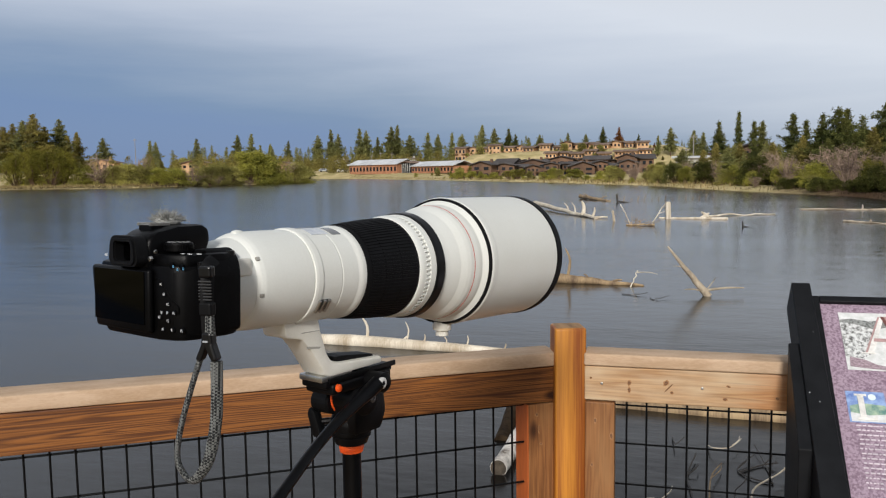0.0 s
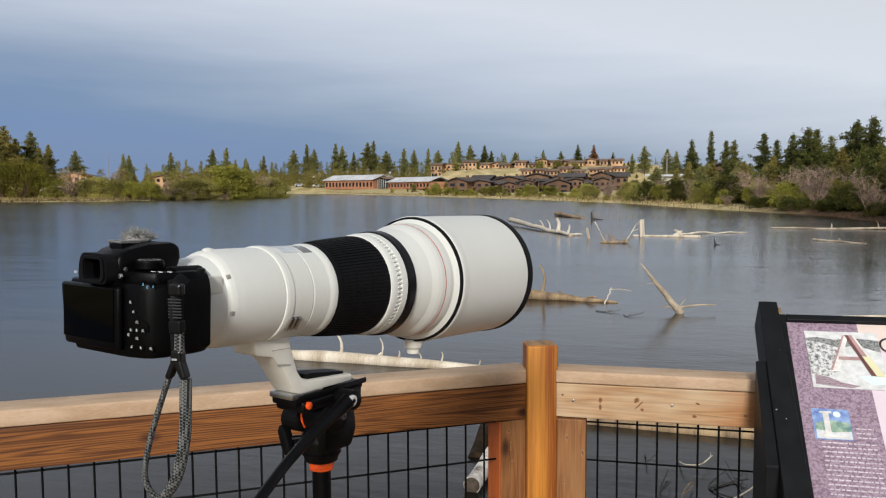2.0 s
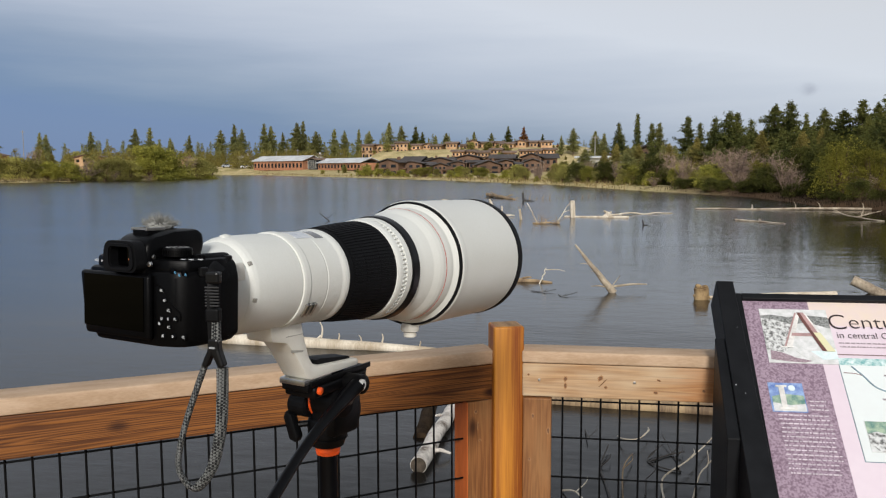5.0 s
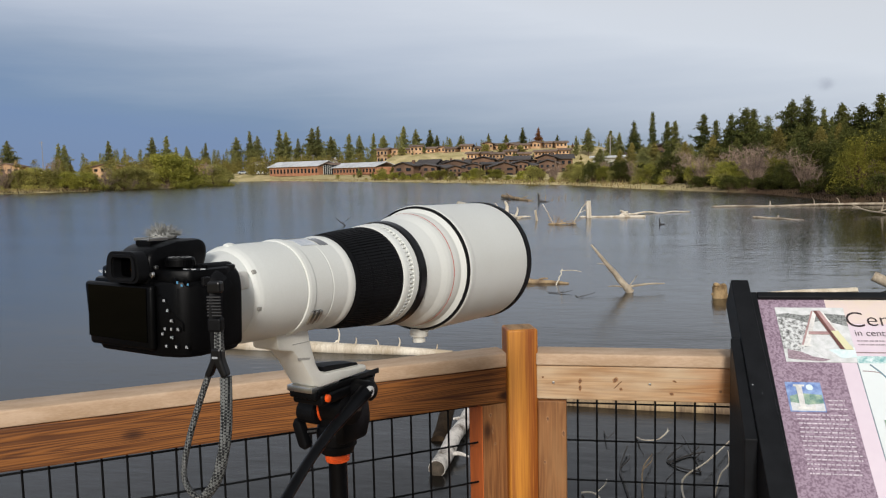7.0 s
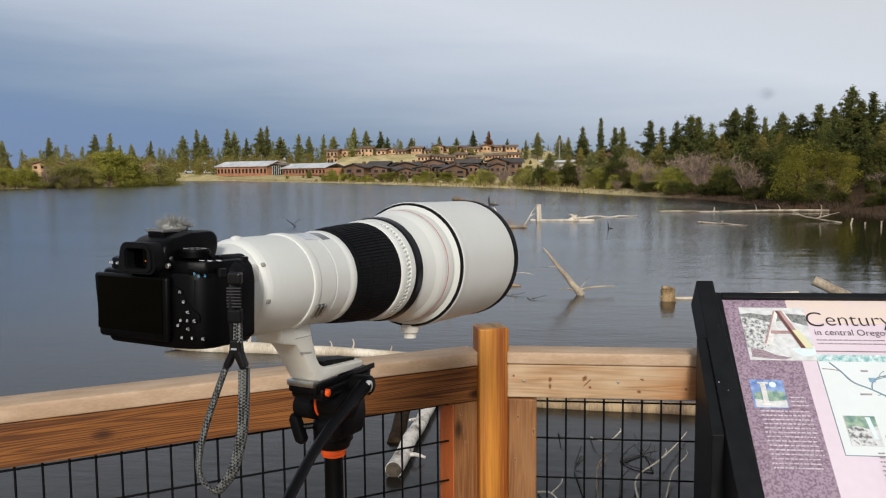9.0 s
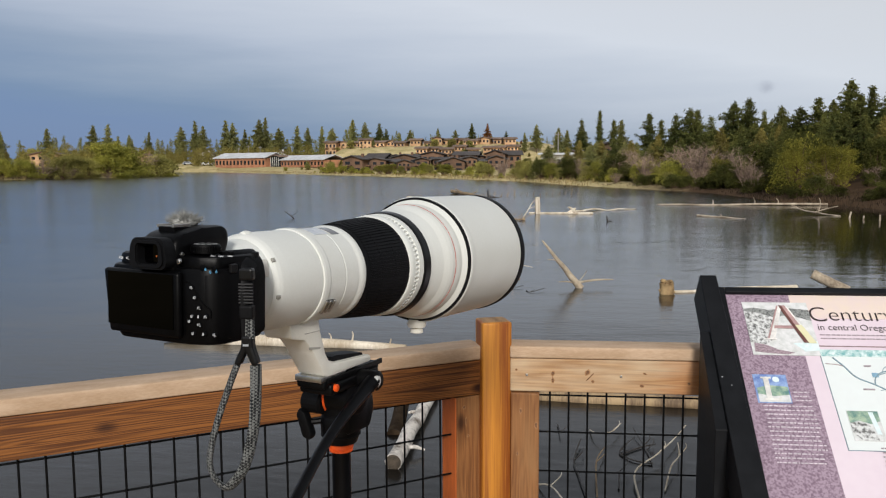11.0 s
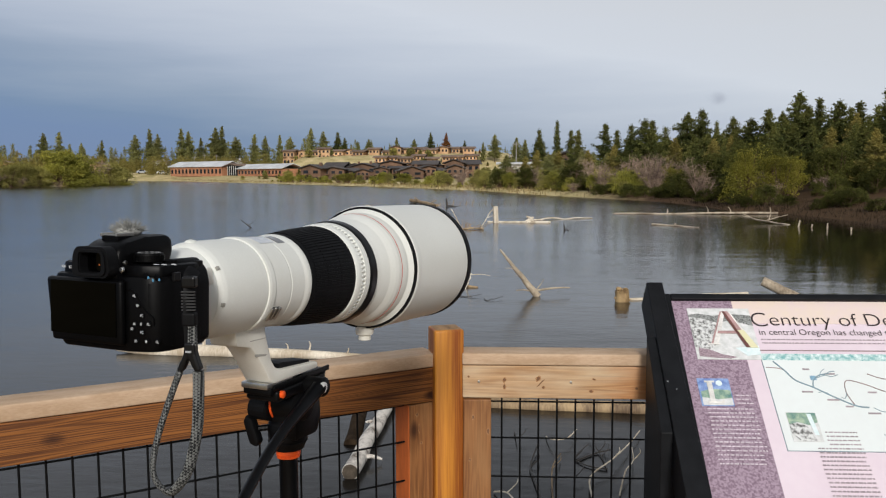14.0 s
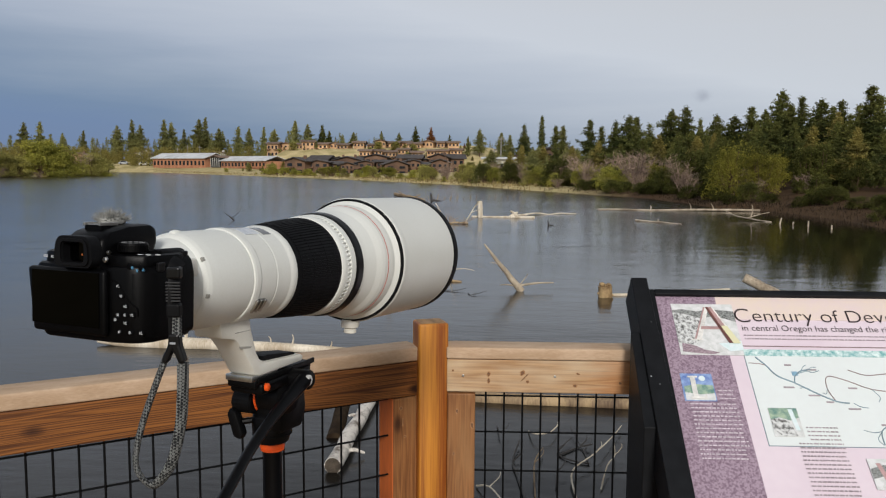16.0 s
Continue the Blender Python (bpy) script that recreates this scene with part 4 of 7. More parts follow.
for pts in (((0.276, -0.108), (0.30, -0.100), (0.312, -0.104), (0.33, -0.098)), ((0.285, -0.104), (0.292, -0.090), (0.302, -0.082)), ((0.295, -0.101), (0.312, -0.090), (0.325, -0.088)),
            ((0.30, -0.160), (0.285, -0.148), (0.27, -0.15)), ((0.44, -0.15), (0.452, -0.172), (0.445, -0.185)), ((0.425, -0.265), (0.405, -0.268), (0.385, -0.262)), ((0.425, -0.265), (0.410, -0.285), (0.418, -0.30)),
            ((0.455, -0.24), (0.48, -0.236), (0.50, -0.246)), ((0.50, -0.105), (0.515, -0.085), (0.54, -0.08)), ((0.385, -0.190), (0.40, -0.200), (0.415, -0.202)), ((0.335, -0.15), (0.328, -0.165), (0.32, -0.162))):
    river(pts, 0.0009, M_RIVER)
for k in range(3):          # worn chips in the coating
    x, y = rng.uniform(-0.09, -0.04), rng.uniform(-0.5, 0.17)
    part("paint_chip", lathe([(0.0, 0.0008 + 0.0012 * rng.random()), (0.0002, 0.0005)], 6, "Z"), M_GREYMARK, sign, m=Matrix.Translation((x, y, 0.0242)))


# ---- telephoto lens: local y along its axis, x to its right, z up ----
AX, PITCH = radians(20.09), radians(-2.13)
LD = Vector((math.sin(AX) * math.cos(PITCH), math.cos(AX) * math.cos(PITCH), math.sin(PITCH)))
LU = Vector((math.cos(AX), -math.sin(AX), 0))
LENS = local((-0.0201, 0.693, 1.4188), LU, LD, LU.cross(LD))
lens = thing("telephoto_lens", "large off-white telephoto lens with black focus ring and deep hood", "lens", LENS)
part("mount_ring", lathe([(-0.128, 0.031), (-0.127, 0.034), (-0.118, 0.034), (-0.117, 0.036)], 64), M_METAL, lens, "silver mount ring", smooth=True)
part("rear_barrel", lathe([(-0.118, 0.0355), (-0.113, 0.0385), (-0.104, 0.0415), (-0.085, 0.0445), (-0.072, 0.0462), (-0.066, 0.0468)], 80), M_WHITE, lens, smooth=True)
part("body_barrel", lathe([(-0.074, 0.0462), (-0.071, 0.0492), (-0.066, 0.0508), (-0.055, 0.0517), (-0.030, 0.0521), (-0.0015, 0.0522), (0.000, 0.0519)], 96), M_WHITE, lens, smooth=True)
part("collar_ring", lathe([(-0.0008, 0.050), (0.0005, 0.0533), (0.003, 0.0541), (0.010, 0.0541), (0.0125, 0.0530)], 96), M_WHITE, lens, smooth=True)
part("middle_barrel", lathe([(0.011, 0.0515), (0.012, 0.0528), (0.040, 0.0528), (0.0415, 0.0524), (0.042, 0.0528), (0.067, 0.0531), (0.069, 0.0538), (0.0735, 0.0548), (0.0785, 0.0545), (0.0798, 0.0535)], 96), M_WHITE, lens, smooth=True)
part("focus_ring", lathe([(0.0795, 0.050), (0.080, 0.0536), (0.082, 0.0545), (0.100, 0.0572), (0.130, 0.0596), (0.155, 0.0612), (0.165, 0.0620), (0.1666, 0.0612)], 96), M_RUBBER, lens, "ribbed black rubber focus ring", smooth=True)
ribs = bmesh.new()
for k in range(88):
    a = 2 * math.pi * k / 88
    for y0, y1, ra, rb in ((0.087, 0.107, 0.0556, 0.0580), (0.108, 0.134, 0.0580, 0.0602), (0.135, 0.161, 0.0601, 0.0618)):
        c, s = math.cos(a), math.sin(a)
        w = 0.0013
        vs = []
        for y, r in ((y0, ra), (y1, rb)):
            for dr, dw in ((-0.001, -w), (0.0008, -w * 0.6), (0.0008, w * 0.6), (-0.001, w)):
                vs.append(ribs.verts.new(((r + dr) * c - dw * s, y, (r + dr) * s + dw * c)))
        for i in range(3):
            ribs.faces.new((vs[i], vs[i + 1], vs[i + 5], vs[i + 4]))
        ribs.faces.new(vs[:4]); ribs.faces.new(vs[4:])
focus_ribs = part("focus_ribs", ribs, M_RUBBER, lens)
tagged(focus_ribs, kind="stuff")
part("preset_ring", lathe([(0.1662, 0.060), (0.167, 0.0632), (0.170, 0.0645), (0.1765, 0.0649), (0.1768, 0.0630), (0.1845, 0.0634), (0.1848, 0.0656), (0.1945, 0.0662), (0.1955, 0.065)], 96), M_WHITE, lens, smooth=True)
notch = mesh_of(box((-0.0011, 0.1766, 0.0625), (0.0011, 0.1846, 0.0654), 0.0004, 1), "notch", M_WHITE)
for k in range(72):
    part("notch", notch, None, lens, m=Matrix.Rotation(2 * math.pi * k / 72, 4, "Y"))
part("black_band", lathe([(0.1945, 0.064), (0.1950, 0.0672), (0.197, 0.0682), (0.2085, 0.0692), (0.2098, 0.0684)], 96), M_GLOSSBLACK, lens, "glossy black band", smooth=True)
part("front_barrel", lathe([(0.209, 0.063), (0.210, 0.0660), (0.222, 0.0676), (0.240, 0.0712), (0.250, 0.0752), (0.256, 0.0768), (0.2625, 0.0772)], 96), M_WHITE, lens, smooth=True)
part("red_ring", lathe([(0.2624, 0.0765), (0.2627, 0.0776), (0.2637, 0.0776), (0.264, 0.0765)], 96), M_RED, lens, "thin red ring", smooth=True)
part("front_ring", lathe([(0.2638, 0.0765), (0.2640, 0.0774), (0.272, 0.0784), (0.279, 0.0786), (0.284, 0.0826), (0.2865, 0.0846)], 96), M_WHITE, lens, smooth=True)
part("hood_seal", lathe([(0.2855, 0.0825), (0.2860, 0.0868), (0.2894, 0.0874), (0.2900, 0.083)], 96), M_RUBBER, lens, "black rubber seal line", smooth=True)
hood = part("hood", lathe([(0.2893, 0.0835), (0.2896, 0.0872), (0.292, 0.0886), (0.300, 0.0885), (0.303, 0.0880), (0.380, 0.0892), (0.4665, 0.0905), (0.4665, 0.0870), (0.31, 0.0845), (0.2893, 0.0835)], 112, close=False), M_WHITE, lens, "deep off-white lens hood", smooth=True)
part("hood_rim", lathe([(0.4610, 0.0885), (0.4613, 0.0912), (0.464, 0.0918), (0.4750, 0.0917), (0.4768, 0.0906), (0.4766, 0.0876), (0.466, 0.0872)], 112, close=True), M_RUBBER, hood, "black rubber bumper rim", smooth=True)
part("hood_lining", lathe([(0.298, 0.01), (0.298, 0.0835), (0.4655, 0.0868)], 96), M_HOODIN, hood, "black flocked lining")
part("lock_knob", lathe([(-0.1055, 0.006), (-0.1045, 0.0092), (-0.1000, 0.0092), (-0.0985, 0.0075), (-0.0965, 0.0125), (-0.0915, 0.0135), (-0.0885, 0.0128), (-0.085, 0.0120)], 20, "Z"), M_WHITE_FOOT, hood, m=Matrix.Translation((0.0, 0.2955, 0)), smooth=True)
# switch panel, window and lugs
part("switch_panel", box((0.036, -0.108, 0.004), (0.0462, -0.078, 0.022), 0.003), M_WHITE_FOOT, lens, m=Matrix.Rotation(radians(-8), 4, "Y"), smooth=True)
part("gelatin_holder_knob", lathe([(0, 0.0065), (0.003, 0.0062), (0.0036, 0.004)], 20, "X"), M_METAL, lens, "small silver knob", m=Matrix.Translation((0.034, -0.096, 0.0285)) @ Matrix.Rotation(radians(-40), 4, "Y"), smooth=True)


def curved_patch(y0, y1, a0, a1, r, thick=0.0004, n=10):
    """A thin plate lying on the barrel between two stations and two angles (90: the top)."""
    bm = bmesh.new()
    rows = []
    for k in range(n + 1):
        a = radians(a0 + (a1 - a0) * k / n)
        rows.append([bm.verts.new((q * math.cos(a), y, q * math.sin(a))) for q, y in ((r, y0), (r, y1), (r + thick, y1), (r + thick, y0))])
    for p, q in zip(rows, rows[1:]):
        for c in range(4):
            bm.faces.new((p[c], p[(c + 1) % 4], q[(c + 1) % 4], q[c]))
    bm.faces.new(rows[0]); bm.faces.new(rows[-1])
    return bm


part("top_print", curved_patch(0.020, 0.046, 62, 84, 0.0530, 0.0003), mat("pale_blue_label", (0.42, 0.46, 0.52), 0.45, col2=(0.62, 0.64, 0.66), scale=160, bump=0), lens, "pale blue-grey label")
part("top_print", curved_patch(0.020, 0.046, 88, 108, 0.0530, 0.0003), M_GREYMARK, lens)
part("distance_window", curved_patch(0.050, 0.064, 60, 82, 0.0530, 0.0004), mat("smoked_window", (0.16, 0.165, 0.17), 0.2, bump=0), lens, "smoked distance window")
part("rear_bump", lathe([(-0.010, 0.004), (-0.008, 0.0085), (0.0, 0.0105), (0.008, 0.0085), (0.010, 0.004)], 20, "Y"), M_WHITE, lens, m=Matrix.Translation((0.0, -0.062, 0.0495)) @ Matrix.Diagonal((0.55, 0.6, 0.4, 1)), smooth=True)
for a in (12, -32):
    part("ring_lug", box((0.0490, -0.0725, -0.0022), (0.0516, -0.0680, 0.0022), 0.0006), M_FOOTLINE, lens, m=Matrix.Rotation(radians(a), 4, "Y") @ Matrix.Translation((-0.001, 0, 0)))
lug = part("strap_lug", box((0.0515, 0.0055, -0.0075), (0.0538, 0.0255, 0.0075), 0.0012), M_DARKGREY, lens, "chromed strap lug", m=Matrix.Rotation(radians(33), 4, "Y"))
for y in (0.0085, 0.0155, 0.0225):
    part("lug_bar", box((0.0530, y - 0.0019, -0.0085), (0.0566, y + 0.0019, 0.0085), 0.0012), M_METAL, lug, smooth=True)
# tripod foot
foot_side = [(-0.016, -0.044), (0.036, -0.044), (0.040, -0.062), (0.050, -0.090), (0.056, -0.0985), (0.066, -0.1040), (0.143, -0.1073), (0.147, -0.1110), (0.145, -0.1165), (0.056, -0.1190), (0.048, -0.116), (0.026, -0.085), (0.012, -0.070), (-0.012, -0.065)]
foot = part("tripod_foot", prism(foot_side, -0.019, 0.019, "YZ", 0.0032), M_WHITE_FOOT, lens, "off-white cast tripod foot", smooth=True)
part("foot_pad", prism([(0.070, -0.0985), (0.080, -0.0980), (0.134, -0.1040), (0.136, -0.1075), (0.072, -0.1045)], -0.0125, 0.0135, "YZ", 0.0012), M_RUBBER, foot, "black rubber pad")
part("foot_joint", box((-0.0194, 0.010, -0.0625), (0.0194, 0.0385, -0.0615), 0.0003), M_FOOTLINE, foot)
part("foot_recess", prism([(0.018, -0.078), (0.040, -0.081), (0.038, -0.083), (0.019, -0.081)], 0.0186, 0.0192, "YZ"), M_FOOTLINE, foot)

# ---- photo camera, on the same axes as its lens ----
body_cam = thing("photo_camera", "black digital reflex camera mounted behind the big lens", "camera", LENS)


# body seen from above: rear face, side and forward grip
plan = [(-0.056, -0.178), (-0.050, -0.183), (0.036, -0.183), (0.054, -0.178), (0.062, -0.172), (0.0665, -0.161), (0.067, -0.126), (0.064, -0.114), (0.055, -0.110), (0.048, -0.114), (0.042, -0.126), (-0.048, -0.127), (-0.056, -0.134)]
case = prism(plan, -0.0405, 0.027, "XY", 0.0065)
for v in case.verts:        # the case narrows towards its lower edge on the hinge side
    if v.co.x < -0.02 and v.co.z < -0.024:
        v.co.x += 0.55 * (-0.024 - v.co.z)
part("body", case, M_BODY, body_cam, smooth=True)
part("hand_grip", prism([(0.0512, -0.1790), (0.0615, -0.1735), (0.0680, -0.161), (0.0685, -0.126), (0.065, -0.1125), (0.055, -0.1085), (0.0475, -0.113), (0.045, -0.122), (0.046, -0.150)], -0.037, 0.025, "XY", 0.005), M_BODY_RUB, body_cam, smooth=True)
part("shoulder", prism([(0.020, -0.179), (0.046, -0.178), (0.063, -0.168), (0.0655, -0.128), (0.060, -0.114), (0.050, -0.116), (0.043, -0.132), (0.020, -0.132)], 0.020, 0.0368, "XY", 0.004), M_BODY, body_cam, smooth=True)
part("shoulder", prism([(-0.050, -0.176), (-0.018, -0.180), (-0.018, -0.132), (-0.050, -0.134)], 0.020, 0.0375, "XY", 0.004), M_BODY, body_cam, smooth=True)
part("grip_shoulder", prism([(0.0430, 0.0150), (0.0445, 0.0395), (0.0550, 0.0412), (0.0655, 0.0305), (0.0685, 0.0180), (0.0680, -0.0360), (0.0600, -0.0385), (0.0450, -0.0250)], -0.152, -0.1115, "XZ", 0.0045), M_BODY_RUB, body_cam, smooth=True)
prism_side = [(-0.183, 0.016), (-0.186, 0.030), (-0.182, 0.050), (-0.172, 0.0565), (-0.150, 0.0610), (-0.124, 0.0620), (-0.116, 0.058), (-0.115, 0.046), (-0.122, 0.028), (-0.126, 0.018)]
part("viewfinder_housing", prism(prism_side, -0.018, 0.027, "YZ", 0.0065), M_BODY, body_cam, smooth=True)
shoe = part("hot_shoe", box((-0.0075, -0.1700, 0.0560), (0.0125, -0.150, 0.0612), 0.0008), M_BODY, body_cam, "accessory shoe with bright rails")
for x in (-0.0085, 0.0100):
    part("shoe_rail", box((x, -0.1710, 0.0606), (x + 0.0025, -0.150, 0.0635), 0.0004), M_METAL, shoe)


def ring_prism(outer, inner, lo, hi):
    """A frame between two outlines of equal count, drawn out along y."""
    bm = bmesh.new()
    loops = [[bm.verts.new((x, y, z)) for x, z in line] for line, y in ((outer, lo), (outer, hi), (inner, hi), (inner, lo))]
    n = len(outer)
    for p, q in zip(loops, loops[1:] + loops[:1]):
        for k in range(n):
            bm.faces.new((p[k], p[(k + 1) % n], q[(k + 1) % n], q[k]))
    return bm


def rounded_frame(x0, x1, z0, z1, r, n=5, top=1.0):
    """Outline of a rectangle with rounded corners, narrowed towards the top."""
    pts = []
    for cx, cz, a0 in ((x1 - r, z0 + r, -90), (x1 - r, z1 - r, 0), (x0 + r, z1 - r, 90), (x0 + r, z0 + r, 180)):
        for k in range(n):
            a = radians(a0 + 90 * k / (n - 1))
            pts.append((cx + r * math.cos(a), cz + r * math.sin(a)))
    mid = (x0 + x1) / 2
    return [(mid + (x - mid) * (1 + (top - 1) * (z - z0) / (z1 - z0)), z) for x, z in pts]


eyecup = part("eyecup", ring_prism(rounded_frame(-0.0185, 0.0285, 0.0250, 0.0525, 0.0085, top=0.84), rounded_frame(-0.0070, 0.0190, 0.0295, 0.0470, 0.0040), -0.1945, -0.183), M_RUBBER, body_cam, "black rubber eyecup", smooth=True)
part("eyecup_lip", ring_prism(rounded_frame(-0.0150, 0.0252, 0.0268, 0.0500, 0.0070, top=0.86), rounded_frame(-0.0078, 0.0198, 0.0287, 0.0478, 0.0045), -0.1962, -0.1940), M_RUBBER, eyecup, smooth=True)
part("eyepiece_glass", box((-0.0075, -0.1860, 0.0290), (0.0195, -0.1845, 0.0475), 0.0005), M_SCREEN, eyecup, "dark eyepiece glass")
amber = mat("amber_glint", (0.45, 0.12, 0.03), 0.3, bump=0)
for x, z, w in ((0.0070, 0.0350, 0.0010), (0.0100, 0.0342, 0.0016), (0.0128, 0.0352, 0.0008)):
    part("eyepiece_glint", box((x, -0.1866, z), (x + w, -0.1858, z + 0.0016)), amber, eyecup)
lid = box((-0.0565, -0.1895, -0.0345), (0.0360, -0.182, 0.0235), 0.0035, 3)
for v in lid.verts:
    if v.co.x < -0.02 and v.co.z < -0.022:
        v.co.x += 0.006
screen = part("screen", lid, M_BODY, body_cam, "fold-out rear screen, switched off", smooth=True)
part("screen_glass", box((-0.0500, -0.1902, -0.0270), (0.0305, -0.1893, 0.0210), 0.0003), M_SCREEN, screen, "black glossy screen glass")
part("shoe_plate", box((-0.0055, -0.1695, 0.0613), (0.0095, -0.152, 0.0618), 0.0002), M_METAL, shoe, "bright contact plate")
part("dial", lathe([(0.033, 0.0145), (0.0335, 0.0155), (0.0395, 0.0155), (0.0410, 0.0145), (0.0412, 0.010)], 40, "Z"), M_BODY_RUB, body_cam, "knurled mode dial", m=Matrix.Translation((0.0400, -0.160, 0.0055)) @ Matrix.Diagonal((0.82, 0.82, 1, 1)), smooth=True)
knurl = mesh_of(box((0.0149, -0.0006, 0.0342), (0.0161, 0.0006, 0.0392)), "knurl", M_BODY)
for k in range(36):
    part("knurl", knurl, None, body_cam, m=Matrix.Translation((0.0400, -0.160, 0.0055)) @ Matrix.Diagonal((0.82, 0.82, 1, 1)) @ Matrix.Rotation(2 * math.pi * k / 36, 4, "Z"))
for k in range(12):
    a = 2 * math.pi * k / 12
    part("dial_mark", box((-0.0009, -0.0014, 0.0411), (0.0009, 0.0014, 0.0415)), mat("dim_dial_print", (0.26, 0.265, 0.27), 0.6, bump=0) if k == 0 else bpy.data.materials["dim_dial_print"], body_cam, m=Matrix.Translation((0.0400 + 0.0090 * math.cos(a), -0.160 + 0.0090 * math.sin(a), 0.0055)) @ Matrix.Rotation(a, 4, "Z"))
part("power_lever", box((0.053, -0.150, 0.0355), (0.060, -0.145, 0.0405), 0.0015), M_BODY, body_cam)
part("shutter_button", lathe([(0.032, 0.0050), (0.0372, 0.0050), (0.0380, 0.004)], 24, "Z"), M_GLOSSBLACK, body_cam, m=Matrix.Translation((0.058, -0.118, 0)), smooth=True)
for x, y in ((0.054, -0.166), (0.060, -0.163), (0.0655, -0.157)):
    part("button_print", box((x - 0.0022, y - 0.001, 0.0364), (x + 0.0022, y + 0.001, 0.0372)), M_MARK, body_cam)
button = mesh_of(lathe([(0.0, 0.0030), (-0.0007, 0.0028), (-0.0010, 0.0020)], 20, "Y"), "button", M_BODY, True)


def icon(seed, material):
    """A tiny button symbol of a few strokes."""
    r = random.Random(seed)
    bm = bmesh.new()
    for k in range(3):
        x, z = r.uniform(-0.0010, 0.0004), -0.0010 + 0.0009 * k
        box((x, -0.0004, z), (x + r.uniform(0.0008, 0.0016), 0, z + 0.00045), bm=bm)
    box((-0.0014, -0.0004, -0.0010), (-0.0010, 0, 0.0011), bm=bm)
    return mesh_of(bm, "button_print", material)


ICONS = [icon(k, M_MARK) for k in range(5)]
mark_blue = icon(9, M_BLUE)
def back_face(x):
    """Depth of the camera's rear surface, which rounds off towards the grip."""
    return -0.1832 + max(0.0, x - 0.036) * 0.30 + max(0.0, x - 0.054) * 0.2


for k, (x, z) in enumerate(((0.0432, 0.0099), (0.0463, 0.0013), (0.0497, -0.0075), (0.0436, -0.0150), (0.0497, -0.0150), (0.0555, -0.0150), (0.0412, -0.0194), (0.0497, -0.0222), (0.0446, -0.0300), (0.0540, -0.0303), (0.0622, -0.0306))):
    part("button", button, None, body_cam, m=Matrix.Translation((x, back_face(x) + 0.0008, z)))
    part("button_print", ICONS[k % 5], None, body_cam, m=Matrix.Translation((x, back_face(x) - 0.0003, z)))
for x, z, mk in ((0.0565, 0.0262, mark_blue), (0.0600, 0.0238, mark_blue), (0.0648, 0.0245, mark_blue), (-0.0400, 0.0325, ICONS[0]), (-0.0375, 0.0325, ICONS[1]), (-0.0310, 0.0322, ICONS[2])):
    part("button_print", mk, None, body_cam, m=Matrix.Translation((x, back_face(x) - 0.0008, z)))
part("diopter_dial", lathe([(0.0, 0.004), (0.003, 0.004), (0.0035, 0.003)], 16, "X"), M_METAL, body_cam, "small silver dial", m=Matrix.Translation((0.0270, -0.176, 0.038)) @ Matrix.Diagonal((0.5, 0.5, 0.5, 1)))
part("display_button", lathe([(0.0, 0.0032), (-0.0025, 0.003), (-0.003, 0.002)], 16, "Y"), M_METAL, body_cam, "silver button", m=Matrix.Translation((0.0325, -0.1835, 0.0325)) @ Matrix.Diagonal((0.8, 0.8, 0.8, 1)))
for x, z in ((0.0525, 0.0272), (0.0615, 0.0262)):
    part("button", button, None, body_cam, m=Matrix.Translation((x, back_face(x) + 0.0012, z)))
ridge = [(0.0370, 0.0150), (0.0430, 0.0125), (0.0530, -0.0030), (0.0590, -0.0090), (0.0595, -0.0160)]
part("control_ridge", tube([(x, back_face(x), z) for x, z in ridge], 0.0008, 6, smooth_steps=4), M_BODY, body_cam)
part("strap_eyelet", box((0.0655, -0.160, 0.022), (0.0695, -0.152, 0.030), 0.001), M_GLOSSBLACK, body_cam, "dark strap eyelet")

# furry windscreen on the camera's top
fur = thing("furry_windscreen", "small grey fake-fur microphone windscreen on top of the camera", "windscreen", LENS @ Matrix.Translation((-0.006, -0.140, 0.0600)) @ Matrix.Diagonal((0.8, 0.8, 0.85, 1)))
core = bmesh.new()
bmesh.ops.create_icosphere(core, subdivisions=2, radius=1)
core.transform(Matrix.Translation((0, 0, 0.005)) @ Matrix.Diagonal((0.017, 0.017, 0.006, 1)))
part("foam_core", core, M_FUR, fur)
hv, hf = [], []
rf = random.Random(8)
for k in range(420):
    a, e = rf.uniform(0, 2 * math.pi), rf.uniform(0.0, 1.4)
    d = Vector((math.cos(a) * math.cos(e), math.sin(a) * math.cos(e), math.sin(e) * 0.7))
    p = Vector((d.x * 0.015, d.y * 0.015, 0.005 + d.z * 0.006))
    tip = p + (d + Vector((rf.uniform(-.7, .7), rf.uniform(-.7, .7), rf.uniform(-.2, .7)))).normalized() * rf.uniform(0.006, 0.014)
    s = d.orthogonal().normalized() * 0.0005
    t = d.cross(s).normalized() * 0.0005
    i = len(hv)
    hv += [p + s, p - s, p + t, tip]
    hf += [(i, i + 1, i + 3), (i + 1, i + 2, i + 3), (i + 2, i, i + 3)]
tagged(part("fur", ([tuple(v) for v in hv], [], hf), M_FUR, fur), kind="stuff")

# wrist strap hanging from the camera's side
strap = thing("wrist_strap", "black and white woven wrist strap hanging in a loop", "strap")
M_WEB = bpy.data.materials.new("woven_strap")
M_WEB.use_nodes = True


